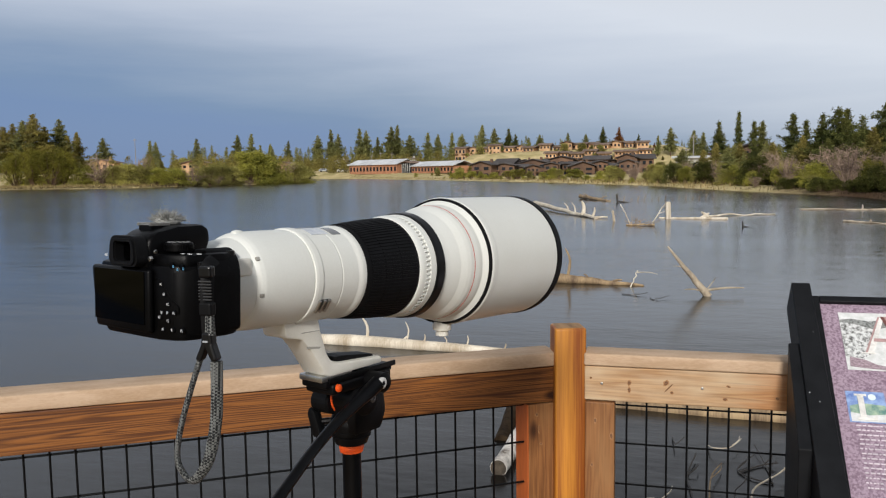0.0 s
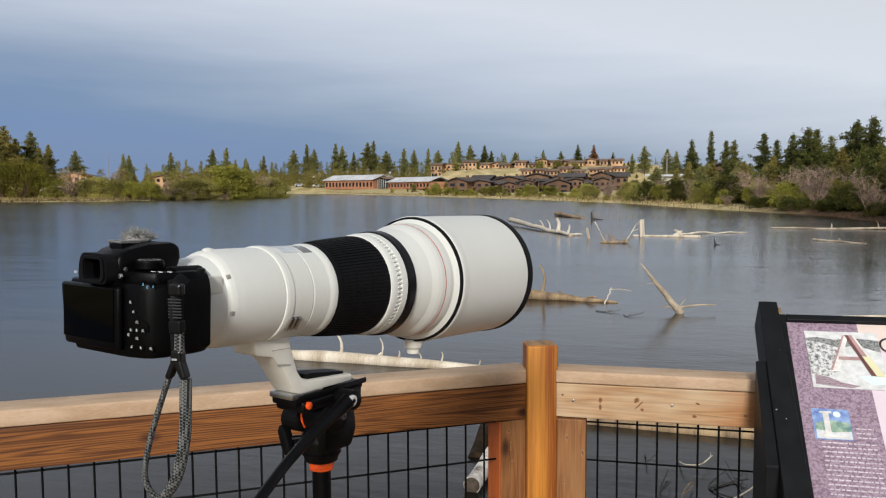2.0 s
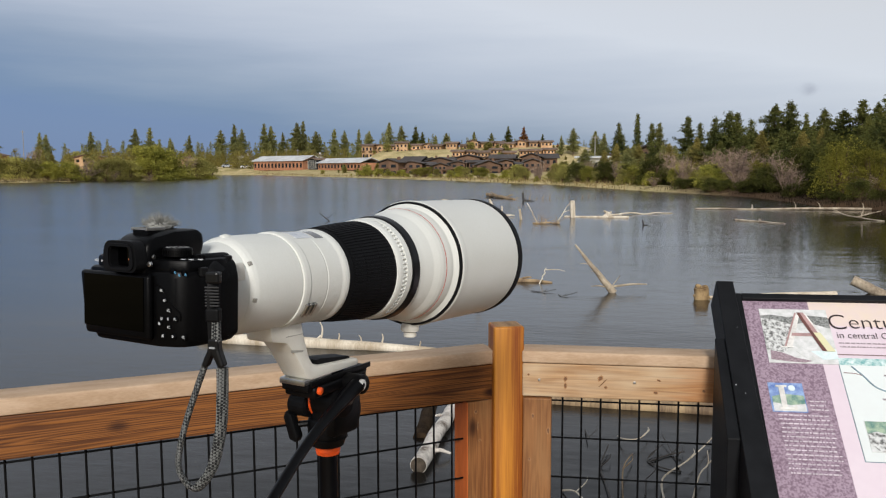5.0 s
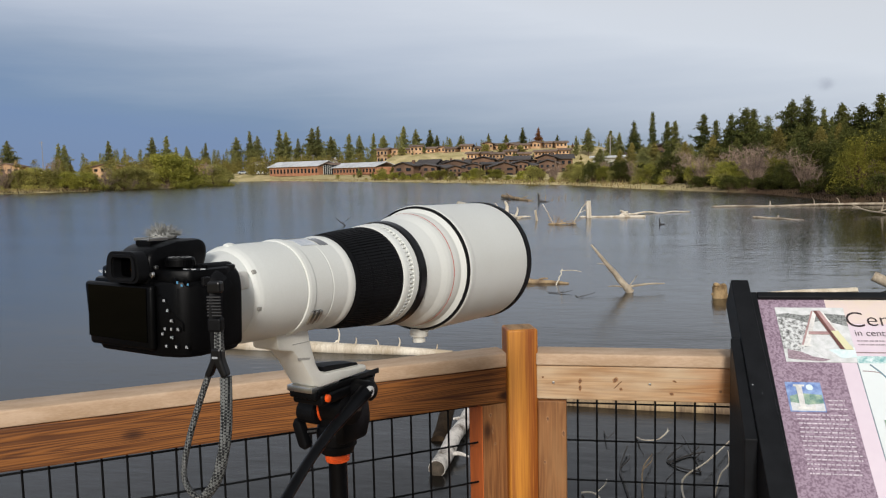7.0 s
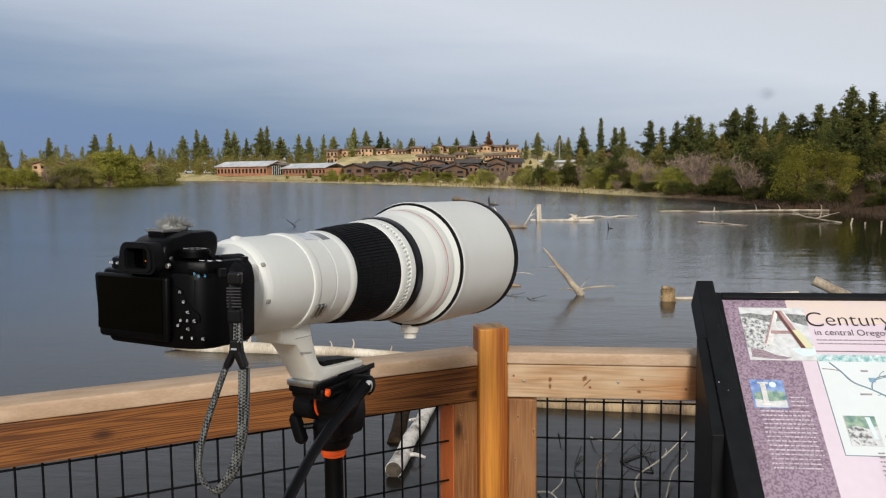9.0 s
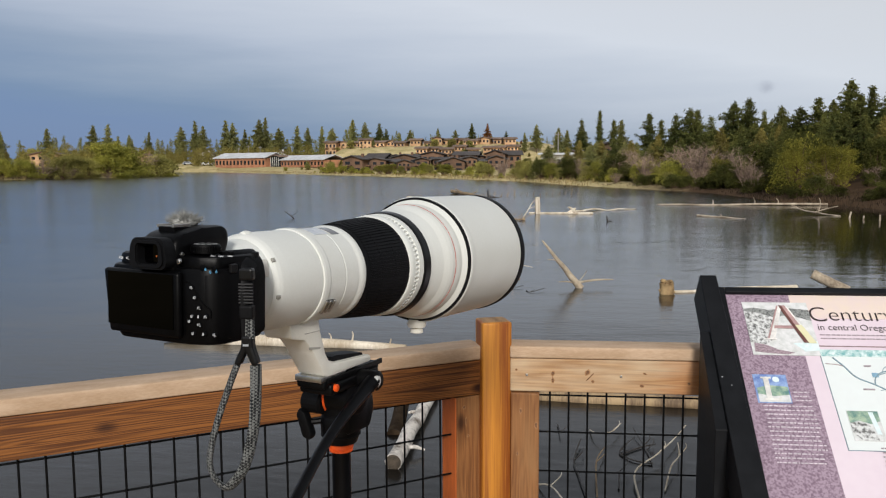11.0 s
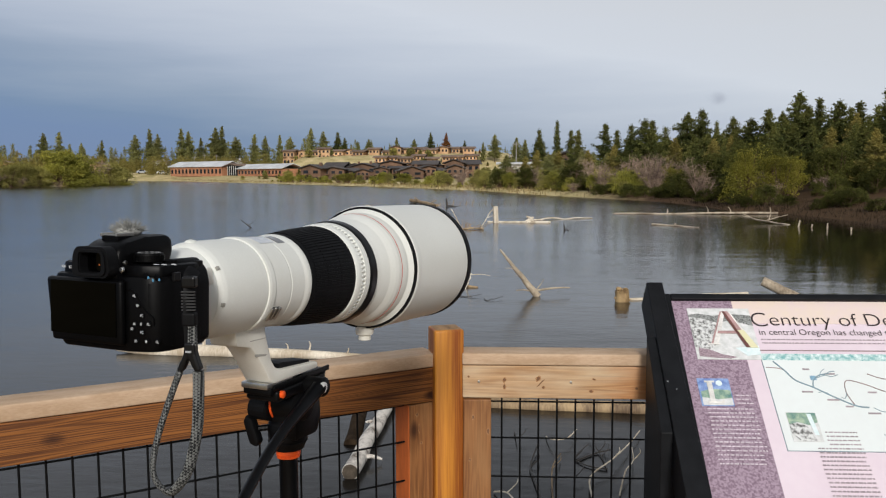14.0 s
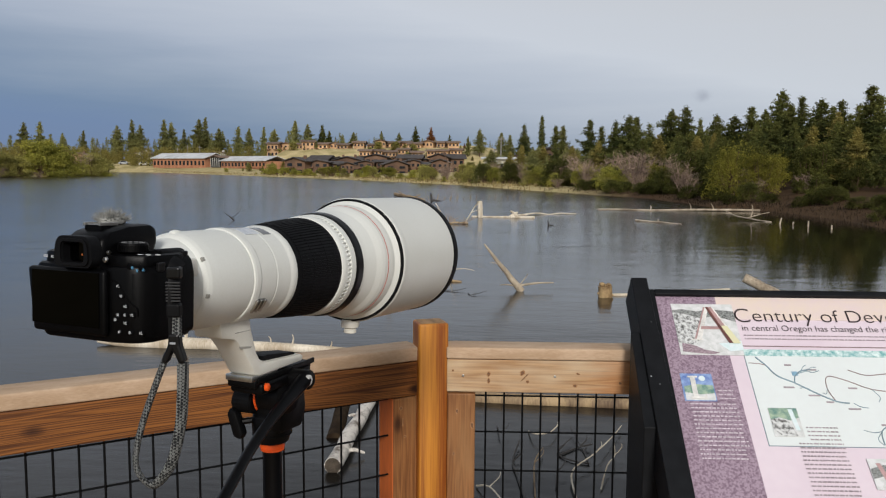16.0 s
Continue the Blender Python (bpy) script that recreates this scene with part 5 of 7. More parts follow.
def woven(m):
    nt = m.node_tree
    N, L = nt.nodes.new, nt.links.new
    b = nt.nodes["Principled BSDF"]
    b.inputs["Roughness"].default_value = 0.85
    tc = N("ShaderNodeTexCoord")
    mp = N("ShaderNodeMapping"); mp.inputs["Rotation"].default_value = (0.5, 0.6, radians(40)); mp.inputs["Scale"].default_value = (470, 470, 470)
    ck = N("ShaderNodeTexChecker"); ck.inputs["Scale"].default_value = 1.0
    ck.inputs["Color1"].default_value, ck.inputs["Color2"].default_value = (0.14, 0.145, 0.14, 1), (0.002, 0.003, 0.004, 1)
    L(tc.outputs["Object"], mp.inputs[0]); L(mp.outputs[0], ck.inputs["Vector"]); L(ck.outputs["Color"], b.inputs["Base Color"])
    bp = N("ShaderNodeBump"); bp.inputs["Strength"].default_value, bp.inputs["Distance"].default_value = 0.5, 0.001
    L(ck.outputs["Fac"], bp.inputs["Height"]); L(bp.outputs[0], b.inputs["Normal"])


woven(M_WEB)
part("loop", tube([(0.0185, 0.497, 1.372), (0.018, 0.497, 1.352), (0.015, 0.498, 1.318), (0.006, 0.498, 1.283), (-0.008, 0.498, 1.264), (-0.017, 0.499, 1.264), (-0.025, 0.499, 1.275), (-0.026, 0.499, 1.290), (-0.019, 0.499, 1.318), (-0.007, 0.498, 1.350), (0.005, 0.497, 1.379)], 0.0054, 10, smooth_steps=5, flat=0.5), M_WEB, strap, smooth=True)
part("clip", prism([(0.0015, 1.374), (0.0065, 1.372), (0.0120, 1.384), (0.0175, 1.372), (0.0230, 1.374), (0.0185, 1.388), (0.0182, 1.398), (0.0088, 1.398), (0.0080, 1.388)], 0.490, 0.500, "XZ", 0.002), M_GLOSSBLACK, strap, "black plastic Y clip")
part("clip_print", box((0.0105, 0.4893, 1.3895), (0.0155, 0.4899, 1.3912)), M_GREYMARK, strap)
part("upper_band", tube([(0.0135, 0.495, 1.394), (0.0135, 0.494, 1.420), (0.0140, 0.495, 1.440), (0.0130, 0.499, 1.454), (0.0135, 0.508, 1.459)], 0.0058, 8, smooth_steps=5, flat=0.3), M_RUBBER, strap, "black band through a slider", smooth=True)
part("loop_neck", box((0.0085, 0.4915, 1.394), (0.0190, 0.4975, 1.414), 0.0015), M_WEB, strap)
part("sleeve", box((0.0075, 0.4895, 1.412), (0.0195, 0.499, 1.424), 0.002), M_RUBBER, strap)
part("slider", box((0.0085, 0.4895, 1.445), (0.0205, 0.4985, 1.455), 0.002), M_GLOSSBLACK, strap, "black plastic slider")
for k in range(7):
    part("band_rib", box((0.0075, 0.4905, 1.4255 + 0.0026 * k), (0.0200, 0.4925, 1.4268 + 0.0026 * k), 0.0004, 1), M_DARKGREY, strap)


# ---- tripod ----
CX, CY = 0.0155, 0.797
TRI = Matrix.Translation((CX, CY, 0)) @ Matrix.Rotation(-AX, 4, "Z")
tripod = thing("tripod", "black video tripod with fluid head and orange lock collar", "tripod", TRI)
part("quick_plate", box((-0.020, -0.066, 1.2835), (0.020, 0.052, 1.2935), 0.0025), M_HEAD, tripod, smooth=True)
part("plate_slide", box((-0.0185, -0.071, 1.2925), (0.0195, -0.020, 1.3000), 0.0015), M_METAL, tripod, "bare metal sliding plate", smooth=True)
part("clamp", box((-0.023, -0.058, 1.2745), (0.024, 0.046, 1.2890), 0.004, 3), M_HEAD, tripod, smooth=True)
part("lock_button", lathe([(0.0, 0.0045), (0.004, 0.0045), (0.005, 0.0032)], 20, "X"), M_ORANGE, tripod, "round orange lock button", m=Matrix.Translation((0.0225, -0.050, 1.2835)), smooth=True)
part("tilt_body", lathe([(-0.025, 0.017), (-0.023, 0.0222), (0.020, 0.0222), (0.023, 0.018)], 40, "X"), M_HEAD, tripod, m=Matrix.Translation((0, 0.000, 1.259)) @ Matrix.Diagonal((1, 1.09, 1.09, 1)), smooth=True)
part("tilt_ring", lathe([(-0.016, 0.0248), (-0.0155, 0.0254), (-0.0135, 0.0254), (-0.013, 0.0248)], 40, "X"), M_ORANGE, tripod, "thin orange scale ring", m=Matrix.Translation((0.0015, 0.000, 1.259)), smooth=True)
part("side_cheek", prism([(-0.020, 1.216), (-0.020, 1.250), (-0.010, 1.270), (0.034, 1.270), (0.038, 1.236), (0.028, 1.214)], -0.016, 0.022, "YZ", 0.005), M_HEAD, tripod, smooth=True)
part("drag_knob", lathe([(-0.014, 0.012), (-0.012, 0.019), (0.012, 0.019), (0.014, 0.015)], 18, "X"), M_RUBBER, tripod, m=Matrix.Translation((-0.030, -0.016, 1.252)) @ Matrix.Diagonal((1, 0.8, 0.8, 1)))
part("handle_hub", lathe([(-0.016, 0.0125), (-0.013, 0.0150), (0.010, 0.0150), (0.012, 0.012)], 28, "X"), M_HEAD, tripod, m=Matrix.Translation((0.034, 0.006, 1.281)) @ Matrix.Diagonal((1.25, 0.8, 0.8, 1)), smooth=True)
bolt = part("handle_bolt", lathe([(0.0, 0.0068), (0.003, 0.0068), (0.004, 0.0054), (0.004, 0.0024), (0.002, 0.0022)], 24, "X"), mat("plated_bolt", (0.80, 0.79, 0.76), 0.4, 0.35, bump=0), tripod, "bright bolt head", m=Matrix.Translation((0.0505, -0.0045, 1.2835)), smooth=True)
# black disc over the bolt's hole, painting the shade inside it
part("socket", lathe([(0.0041, 0.0030), (0.0044, 0.0001)], 6, "X"), M_RUBBER, bolt)
part("clamp_lever", prism([(-0.004, 1.2760), (0.030, 1.2790), (0.036, 1.2850), (0.028, 1.2885), (-0.004, 1.2860)], 0.0242, 0.0300, "YZ", 0.0015), M_HEAD, tripod, smooth=True)
part("side_bolt", lathe([(0.0, 0.0050), (0.0025, 0.0050), (0.0034, 0.0036), (0.0034, 0.0018), (0.0020, 0.0016)], 20, "X"), mat("grey_bolt", (0.16, 0.16, 0.165), 0.4, 0.5, bump=0), tripod, "grey bolt head", m=Matrix.Translation((0.0222, 0.010, 1.257)), smooth=True)
part("plate_ridge", box((0.0195, -0.062, 1.2895), (0.0225, 0.056, 1.2960), 0.0008), M_HEAD, tripod, smooth=True)
part("bowl_base", lathe([(1.200, 0.020), (1.203, 0.021), (1.212, 0.0240), (1.226, 0.0250), (1.234, 0.0235), (1.238, 0.020)], 48, "Z"), M_HEAD, tripod, m=Matrix.Translation((-0.0045, 0, 0)), smooth=True)
for z in (1.209, 1.216):
    part("base_groove", lathe([(z, 0.0215), (z + 0.0005, 0.0246), (z + 0.0018, 0.0248), (z + 0.0022, 0.0215)], 48, "Z"), M_RUBBER, tripod, m=Matrix.Translation((-0.0045, 0, 0)), smooth=True)
part("lock_collar", lathe([(1.188, 0.0132), (1.1886, 0.0146), (1.1915, 0.0150), (1.1919, 0.0142), (1.1927, 0.0142), (1.1931, 0.0154), (1.1980, 0.0154), (1.1995, 0.0142)], 40, "Z"), M_ORANGE, tripod, "orange lock collar", m=Matrix.Translation((-0.0045, 0, 0)), smooth=True)
part("centre_column", lathe([(0.55, 0.0116), (1.204, 0.0116)], 32, "Z"), M_TUBE, tripod, m=Matrix.Translation((-0.0045, 0, 0)), smooth=True)
part("pan_lever", prism([(0.002, 1.209), (0.012, 1.206), (0.016, 1.213), (0.006, 1.240), (-0.003, 1.245), (-0.007, 1.236)], -0.006, 0.006, "XZ", 0.0025), M_RUBBER, tripod, m=Matrix.Translation((-0.042, -0.026, 0)), smooth=True)
part("lever_stem", tube([(-0.038, -0.024, 1.226), (-0.018, -0.010, 1.228)], 0.004, 10), M_HEAD, tripod)
part("pan_handle", tube([(0.0580, 0.774, 1.2840), (0.051, 0.761, 1.276), (0.043, 0.735, 1.266), (0.034, 0.705, 1.2535), (0.024, 0.668, 1.2355), (0.016, 0.620, 1.2125), (0.006, 0.560, 1.182), (-0.006, 0.490, 1.146)], [0.0092, 0.0088, 0.0072, 0.0062, 0.0060, 0.0060, 0.0062, 0.010], 16, smooth_steps=5), M_TUBE, tripod, "black curved pan handle", m=TRI.inverted(), smooth=True)
for k in range(3):
    a = radians(20 + 120 * k)
    leg = part("leg", tube([(0.03 * math.cos(a), 0.03 * math.sin(a), 1.00), (0.20 * math.cos(a), 0.20 * math.sin(a), 0.50)], 0.014, 14), M_TUBE, tripod, smooth=True)
    part("lower_leg", tube([(0.20 * math.cos(a), 0.20 * math.sin(a), 0.50), (0.36 * math.cos(a), 0.36 * math.sin(a), 0.02)], 0.010, 14), M_TUBE, leg, smooth=True)
    part("rubber_foot", lathe([(0.0, 0.012), (0.02, 0.014), (0.03, 0.011)], 14, "Z"), M_RUBBER, leg, m=Matrix.Translation((0.362 * math.cos(a), 0.362 * math.sin(a), 0)))
part("leg_spider", lathe([(0.98, 0.03), (0.985, 0.042), (1.02, 0.042), (1.03, 0.02)], 30, "Z"), M_HEAD, tripod, smooth=True)

# ---- drift logs and snags ----
def wobble(p, q, n, amount, seed):
    r = random.Random(seed)
    p, q = Vector(p), Vector(q)
    return [p.lerp(q, k / n) + Vector((r.uniform(-1, 1), r.uniform(-1, 1), r.uniform(-0.6, 0.6))) * (amount if 0 < k < n else 0) for k in range(n + 1)]


def log(label, p, q, r0, r1, material, seed=1, stubs=(), wob=0.02, cut=None, seg=14, name="log", tip=False):
    """A fallen trunk from p to q with broken branch stubs: (share along it, tip offset, radius)."""
    ob = thing(name, label, "driftwood" if name == "log" else name)
    pts = wobble(p, q, 7, wob, seed)
    rr = [r0 + (r1 - r0) * k / 7 * 1.0 for k in range(8)]
    if tip:             # broken off to a point
        rr[0], rr[1] = rr[0] * 0.25, rr[1] * 0.75
    part("trunk", tube(pts, rr, seg, smooth_steps=3), material, ob, smooth=True)
    if cut:
        d = (Vector(p) - Vector(q)).normalized()
        part("cut_end", tube([Vector(p) - d * 0.004, Vector(p) + d * 0.004], r0 * 0.93, 16), cut, ob, "sawn dark end")
    for s, off, r in stubs:
        a = Vector(p).lerp(Vector(q), s)
        b = a + Vector(off)
        mid = a.lerp(b, 0.55) + Vector((0.12 * off[2], 0.05 * off[2], 0.02))
        part("branch", tube([a, mid, b], [r, r * 0.75, r * 0.4], 7, smooth_steps=3), material, ob, smooth=True)
    return ob


W = WATER
log("long bleached log lying in the water behind the railing", (-4.12, 8.52, W + 0.050), (-1.25, 8.36, W + 0.02), 0.100, 0.040, M_LOG, 3,
    ((0.36, (-0.06, 0, 0.30), 0.022), (0.53, (0.0, 0, 0.27), 0.012), (0.60, (0.03, 0, 0.14), 0.012), (0.70, (-0.02, 0, 0.13), 0.010), (0.78, (0.02, 0, 0.16), 0.012), (0.93, (0.03, 0, 0.10), 0.010), (0.50, (0.10, 0.05, 0.10), 0.014)), tip=True)
log("peeled white log with a sawn end, half sunk by the railing", (-0.735, 4.93, W + 0.045), (-0.70, 7.1, W + 0.05), 0.058, 0.048, M_BARKED, 5, ((0.12, (0.16, 0.05, -0.02), 0.02), (0.45, (-0.08, 0, 0.03), 0.02)), 0.008, M_CUT)
log("weathered brown log floating beyond the railing", (-0.30, 6.72, W + 0.02), (1.95, 6.52, W + 0.03), 0.062, 0.058, M_LOGBROWN, 7, ((0.45, (0.04, -0.02, 0.05), 0.012),), 0.01)
# added log shape: paints a dark reflection lying on the water
log("dark log shape standing in for a reflection on the water", (-0.86, 5.6, W - 0.02), (-0.98, 6.9, W + 0.006), 0.062, 0.06, M_DARK_REFLECTION, 8, (), 0.006)
log("tapering golden driftwood log on the water", (-2.30, 14.30, W + 0.10), (-0.20, 14.02, W + 0.005), 0.125, 0.018, M_LOGBROWN, 9, ((0.36, (-0.03, 0, 0.55), 0.03), (0.72, (0.22, -0.05, 0.06), 0.025), (0.55, (-0.1, 0, 0.12), 0.02)), 0.02)
log("leaning bleached snag rising out of the water", (0.83, 13.07, W - 0.01), (0.20, 13.07, 0.31), 0.064, 0.014, M_DRIFT, 11, ((0.12, (0.62, 0.30, 0.02), 0.022), (0.1, (-0.30, -0.1, 0.04), 0.015), (0.55, (-0.20, 0, 0.04), 0.009), (0.25, (-0.22, 0, 0.16), 0.008), (0.1, (0.16, 0, 0.22), 0.008)), 0.012, name="snag")
log("thin pale arching branch in the water", (-0.42, 13.9, W - 0.05), (-0.30, 13.9, W + 0.28), 0.012, 0.008, M_LOG, 12, ((0.9, (0.34, 0, -0.02), 0.008),), 0.02, name="branch")
log("short broken log leaning out of the water", (5.12, 13.45, W - 0.05), (4.62, 13.66, W + 0.20), 0.085, 0.082, M_DRIFT, 13, (), 0.008, None)
log("pale log lying low on the water", (2.20, 12.72, W), (4.3, 13.4, W + 0.005), 0.035, 0.05, M_LOG, 14)
log("dark post stub standing in the water", (2.55, 11.5, W - 0.2), (2.55, 11.5, W + 0.24), 0.085, 0.08, M_BARKED, 15, (), 0.0, name="stump")
log("sawn tree stump standing in the water", (2.125, 12.58, W - 0.25), (2.125, 12.58, W + 0.18), 0.112, 0.108, M_STUMP, 16, ((0.93, (-0.09, -0.05, 0.06), 0.05), (0.93, (0.08, -0.06, 0.045), 0.05), (0.93, (0.0, -0.10, 0.03), 0.05), (0.6, (0.13, -0.03, 0.02), 0.04), (0.7, (-0.12, -0.03, 0.0), 0.035)), 0.01, name="stump")
log("long pale log floating near the wooded shore", (5.75, 40.85, W + 0.03), (13.7, 40.6, W + 0.06), 0.035, 0.065, M_DRIFT, 17, ((0.58, (-0.1, 0, 0.35), 0.03), (0.72, (-0.15, 0, 0.32), 0.03), (0.33, (0, 0, 0.22), 0.04)), 0.04)
log("thin pale log half under water", (6.1, 32.15, W + 0.03), (7.5, 30.45, W), 0.045, 0.03, M_DRIFT, 18, ((0.5, (0, 0, 0.12), 0.04),), 0.02)
log("pale branching snag off the wooded shore", (10.2, 34.2, W + 0.22), (11.45, 32.3, W), 0.022, 0.03, M_DRIFT, 19, ((0.55, (0.05, 0, 0.55), 0.03), (0.5, (0.75, -0.3, 0.25), 0.03), (0.2, (-0.4, 0, 0.18), 0.02)), 0.04, name="snag")
for x, y, h, lean in ((11.33, 31.17, 0.24, 0.10), (11.63, 30.6, 0.13, 0.04), (11.88, 29.73, 0.22, 0.0), (12.4, 28.97, 0.12, 0.0)):
    log("pale stake standing in the shallows", (x, y, W - 0.2), (x + lean, y, W + h), 0.036, 0.03, M_DRIFT, 20, (), 0.0, seg=8, name="stake")
log("long pale log with upright broken branches", (-7.3, 43.6, W + 0.25), (-2.95, 33.2, W + 0.02), 0.13, 0.07, M_LOG, 21, ((0.83, (-0.05, 0, 0.62), 0.10), (0.95, (0.1, 0, 0.42), 0.06), (0.72, (-0.15, 0, 0.48), 0.04), (0.62, (-0.2, 0, 0.4), 0.04), (0.97, (0.55, 0.3, 0.02), 0.06)), 0.05)
log("low driftwood tangle far out on the water", (-6.5, 57.5, W + 0.18), (-4.1, 52.0, W + 0.02), 0.14, 0.1, M_LOGBROWN, 22, ((0.3, (-0.3, 0, 0.3), 0.06), (0.7, (0.5, 0, 0.25), 0.05)), 0.06)
log("dark broken stub far out on the water", (-3.32, 50.2, W - 0.2), (-3.4, 50.2, W + 0.5), 0.08, 0.05, M_DARKTWIG, 23, ((0.4, (0.9, 0, -0.15), 0.06),), 0.02, name="stump")
log("white stake leaning in the water", (-2.08, 31.83, W - 0.2), (-2.17, 31.83, W + 0.42), 0.05, 0.045, M_LOG, 24, (), 0.0, seg=8, name="stake")
root = log("upturned root snag with thin bare branches", (-1.5, 29.35, W + 0.02), (-0.5, 29.28, W + 0.04), 0.03, 0.03, M_LOGBROWN, 25, [(random.Random(k).uniform(0.1, 0.9), (random.Random(k + 50).uniform(-0.5, 0.5), 0.1, random.Random(k + 90).uniform(0.1, 0.36)), 0.011) for k in range(16)], 0.03, name="snag")
log("two pale thin branches rising from the water", (-1.35, 29.6, W), (-1.72, 29.6, W + 0.75), 0.02, 0.015, M_LOG, 26, (), 0.03, name="branch")
log("forked pale branch rising from the water", (-0.62, 29.5, W), (-0.10, 29.5, W + 0.85), 0.02, 0.015, M_LOG, 27, ((0.5, (0.42, 0, 0.15), 0.014),), 0.03, name="branch")
log("square white post standing in the water", (-0.08, 33.42, W - 0.3), (-0.12, 33.42, 0.23), 0.115, 0.105, M_LOG, 28, (), 0.0, seg=6, name="post")
log("pale log floating beside the white post", (-0.45, 33.75, W + 0.02), (2.15, 33.15, W + 0.03), 0.04, 0.06, M_LOG, 29, ((0.72, (-0.25, 0.3, 0.24), 0.09), (0.62, (0.3, 0.2, 0.2), 0.09)), 0.02)
log("thin white log floating behind the post", (1.3, 35.2, W + 0.03), (4.25, 36.9, W + 0.02), 0.045, 0.02, M_LOG, 30, (), 0.06)
log("small dark stub in open water", (2.44, 29.0, W - 0.1), (2.40, 29.0, W + 0.20), 0.035, 0.02, M_DARKTWIG, 31, ((0.4, (0.20, 0, -0.04), 0.02),), 0.0, name="stump")
log("thin dead top poking out of the water", (-9.45, 30.0, W), (-9.85, 30.0, W + 0.30), 0.03, 0.012, M_DARKTWIG, 32, ((0.3, (0.30, 0, 0.2), 0.012),), 0.0, name="branch")
for k in range(16):
    x = -4.0 + 0.42 * k
    log("thin reed stalk standing in the lake", (x, 52 + 0.2 * k, W - 0.1), (x + 0.1, 52 + 0.2 * k, W + 0.18 + 0.1 * (k * 7 % 3)), 0.025, 0.018, M_LOGBROWN, 40 + k, (), 0.0, seg=6, name="stake")
# drowned twigs by the railing
TW = (("pale curved twig reaching out of the shallows", M_LOG, ((0.83, 4.60), (0.84, 4.95), (1.02, 5.25), (1.20, 5.65), (1.32, 5.95)), 0.007),
      ("pale forked twig in the shallows", M_LOG, ((1.00, 4.75), (1.08, 5.05), (1.16, 5.25), (1.20, 5.55)), 0.0055),
      ("thin pale looping twig in the shallows", M_LOG, ((0.60, 5.85), (0.64, 5.66), (0.75, 5.70), (0.84, 5.95)), 0.005),
      ("tan forked twig in the shallows", M_LOGBROWN, ((0.58, 4.60), (0.60, 5.05), (0.68, 5.40)), 0.006),
      ("dark sunken twig in the shallows", M_DARKTWIG, ((0.52, 4.55), (0.48, 4.95), (0.46, 5.20), (0.52, 5.55)), 0.009),
      ("dark crooked twig in the shallows", M_DARKTWIG, ((0.98, 5.20), (0.86, 5.25), (0.78, 5.40), (0.90, 5.62)), 0.006),
      ("dark thin twig in the shallows", M_DARKTWIG, ((0.98, 5.20), (0.97, 5.45), (0.92, 5.85)), 0.005),
      ("dark bent twig in the shallows", M_DARKTWIG, ((0.79, 5.35), (0.95, 5.52), (1.04, 5.50)), 0.007),
      ("dark short twig in the shallows", M_DARKTWIG, ((0.36, 5.95), (0.38, 5.70)), 0.005),
      ("dark upright twig in the shallows", M_DARKTWIG, ((0.72, 4.75), (0.74, 4.95)), 0.006),
      ("pale thin twig beside the post", M_LOG, ((0.22, 4.75), (0.30, 4.62), (0.38, 4.45)), 0.007),
      ("dark floating twig in open water", M_DARKTWIG, ((-0.5, 13.0), (-0.3, 12.9), (-0.1, 13.0)), 0.006),
      ("dark floating twig in open water", M_DARKTWIG, ((-0.05, 12.7), (0.02, 12.5), (0.25, 12.75)), 0.006))
for label, material, pts, r in TW:
    tw = thing("twig", label, "twig")
    n = len(pts)
    path = [(x, y, W + 0.010 + 0.05 * math.sin(math.pi * i / max(1, n - 1)) * (material is not M_DARKTWIG) + 0.03 * (i == n - 1)) for i, (x, y) in enumerate(pts)]
    stem = part("stem", tube(path, [r * (1 - 0.6 * i / n) for i in range(n)], 6, smooth_steps=5), material, tw, smooth=True)
    q = Vector(path[n // 2])
    part("side_shoot", tube([q, q + Vector((0.06, 0.08, 0.03)), q + Vector((0.07, 0.17, 0.03))], [r * 0.6, r * 0.5, r * 0.3], 5, smooth_steps=3), material, tw, smooth=True)


# ---- trees and shrubs ----
def clumps(centres, sizes, rs, per=3, lift=0.35):
    """Small leaf sprays: three-cornered blades at every centre, turned at random."""
    n = len(centres) * per
    c = np.repeat(np.asarray(centres), per, 0)
    s = np.repeat(np.asarray(sizes), per)[:, None]
    d1 = rs.normal(size=(n, 3)); d1[:, 2] += lift
    d1 /= np.linalg.norm(d1, axis=1)[:, None]
    d2 = np.cross(d1, rs.normal(size=(n, 3)))
    d2 /= np.linalg.norm(d2, axis=1)[:, None] + 1e-9
    o = c + rs.normal(size=(n, 3)) * s * 0.35
    v = np.stack([o - d2 * s * 0.17, o + d2 * s * 0.17, o + d1 * s, o + d1 * s * 0.5 + np.cross(d1, d2) * s * 0.35], 1).reshape(-1, 3)
    i = np.arange(n)[:, None] * 4
    f = np.concatenate([i + np.array([[0, 1, 2]]), i + np.array([[0, 1, 3]])])
    return v.tolist(), [], f.tolist()


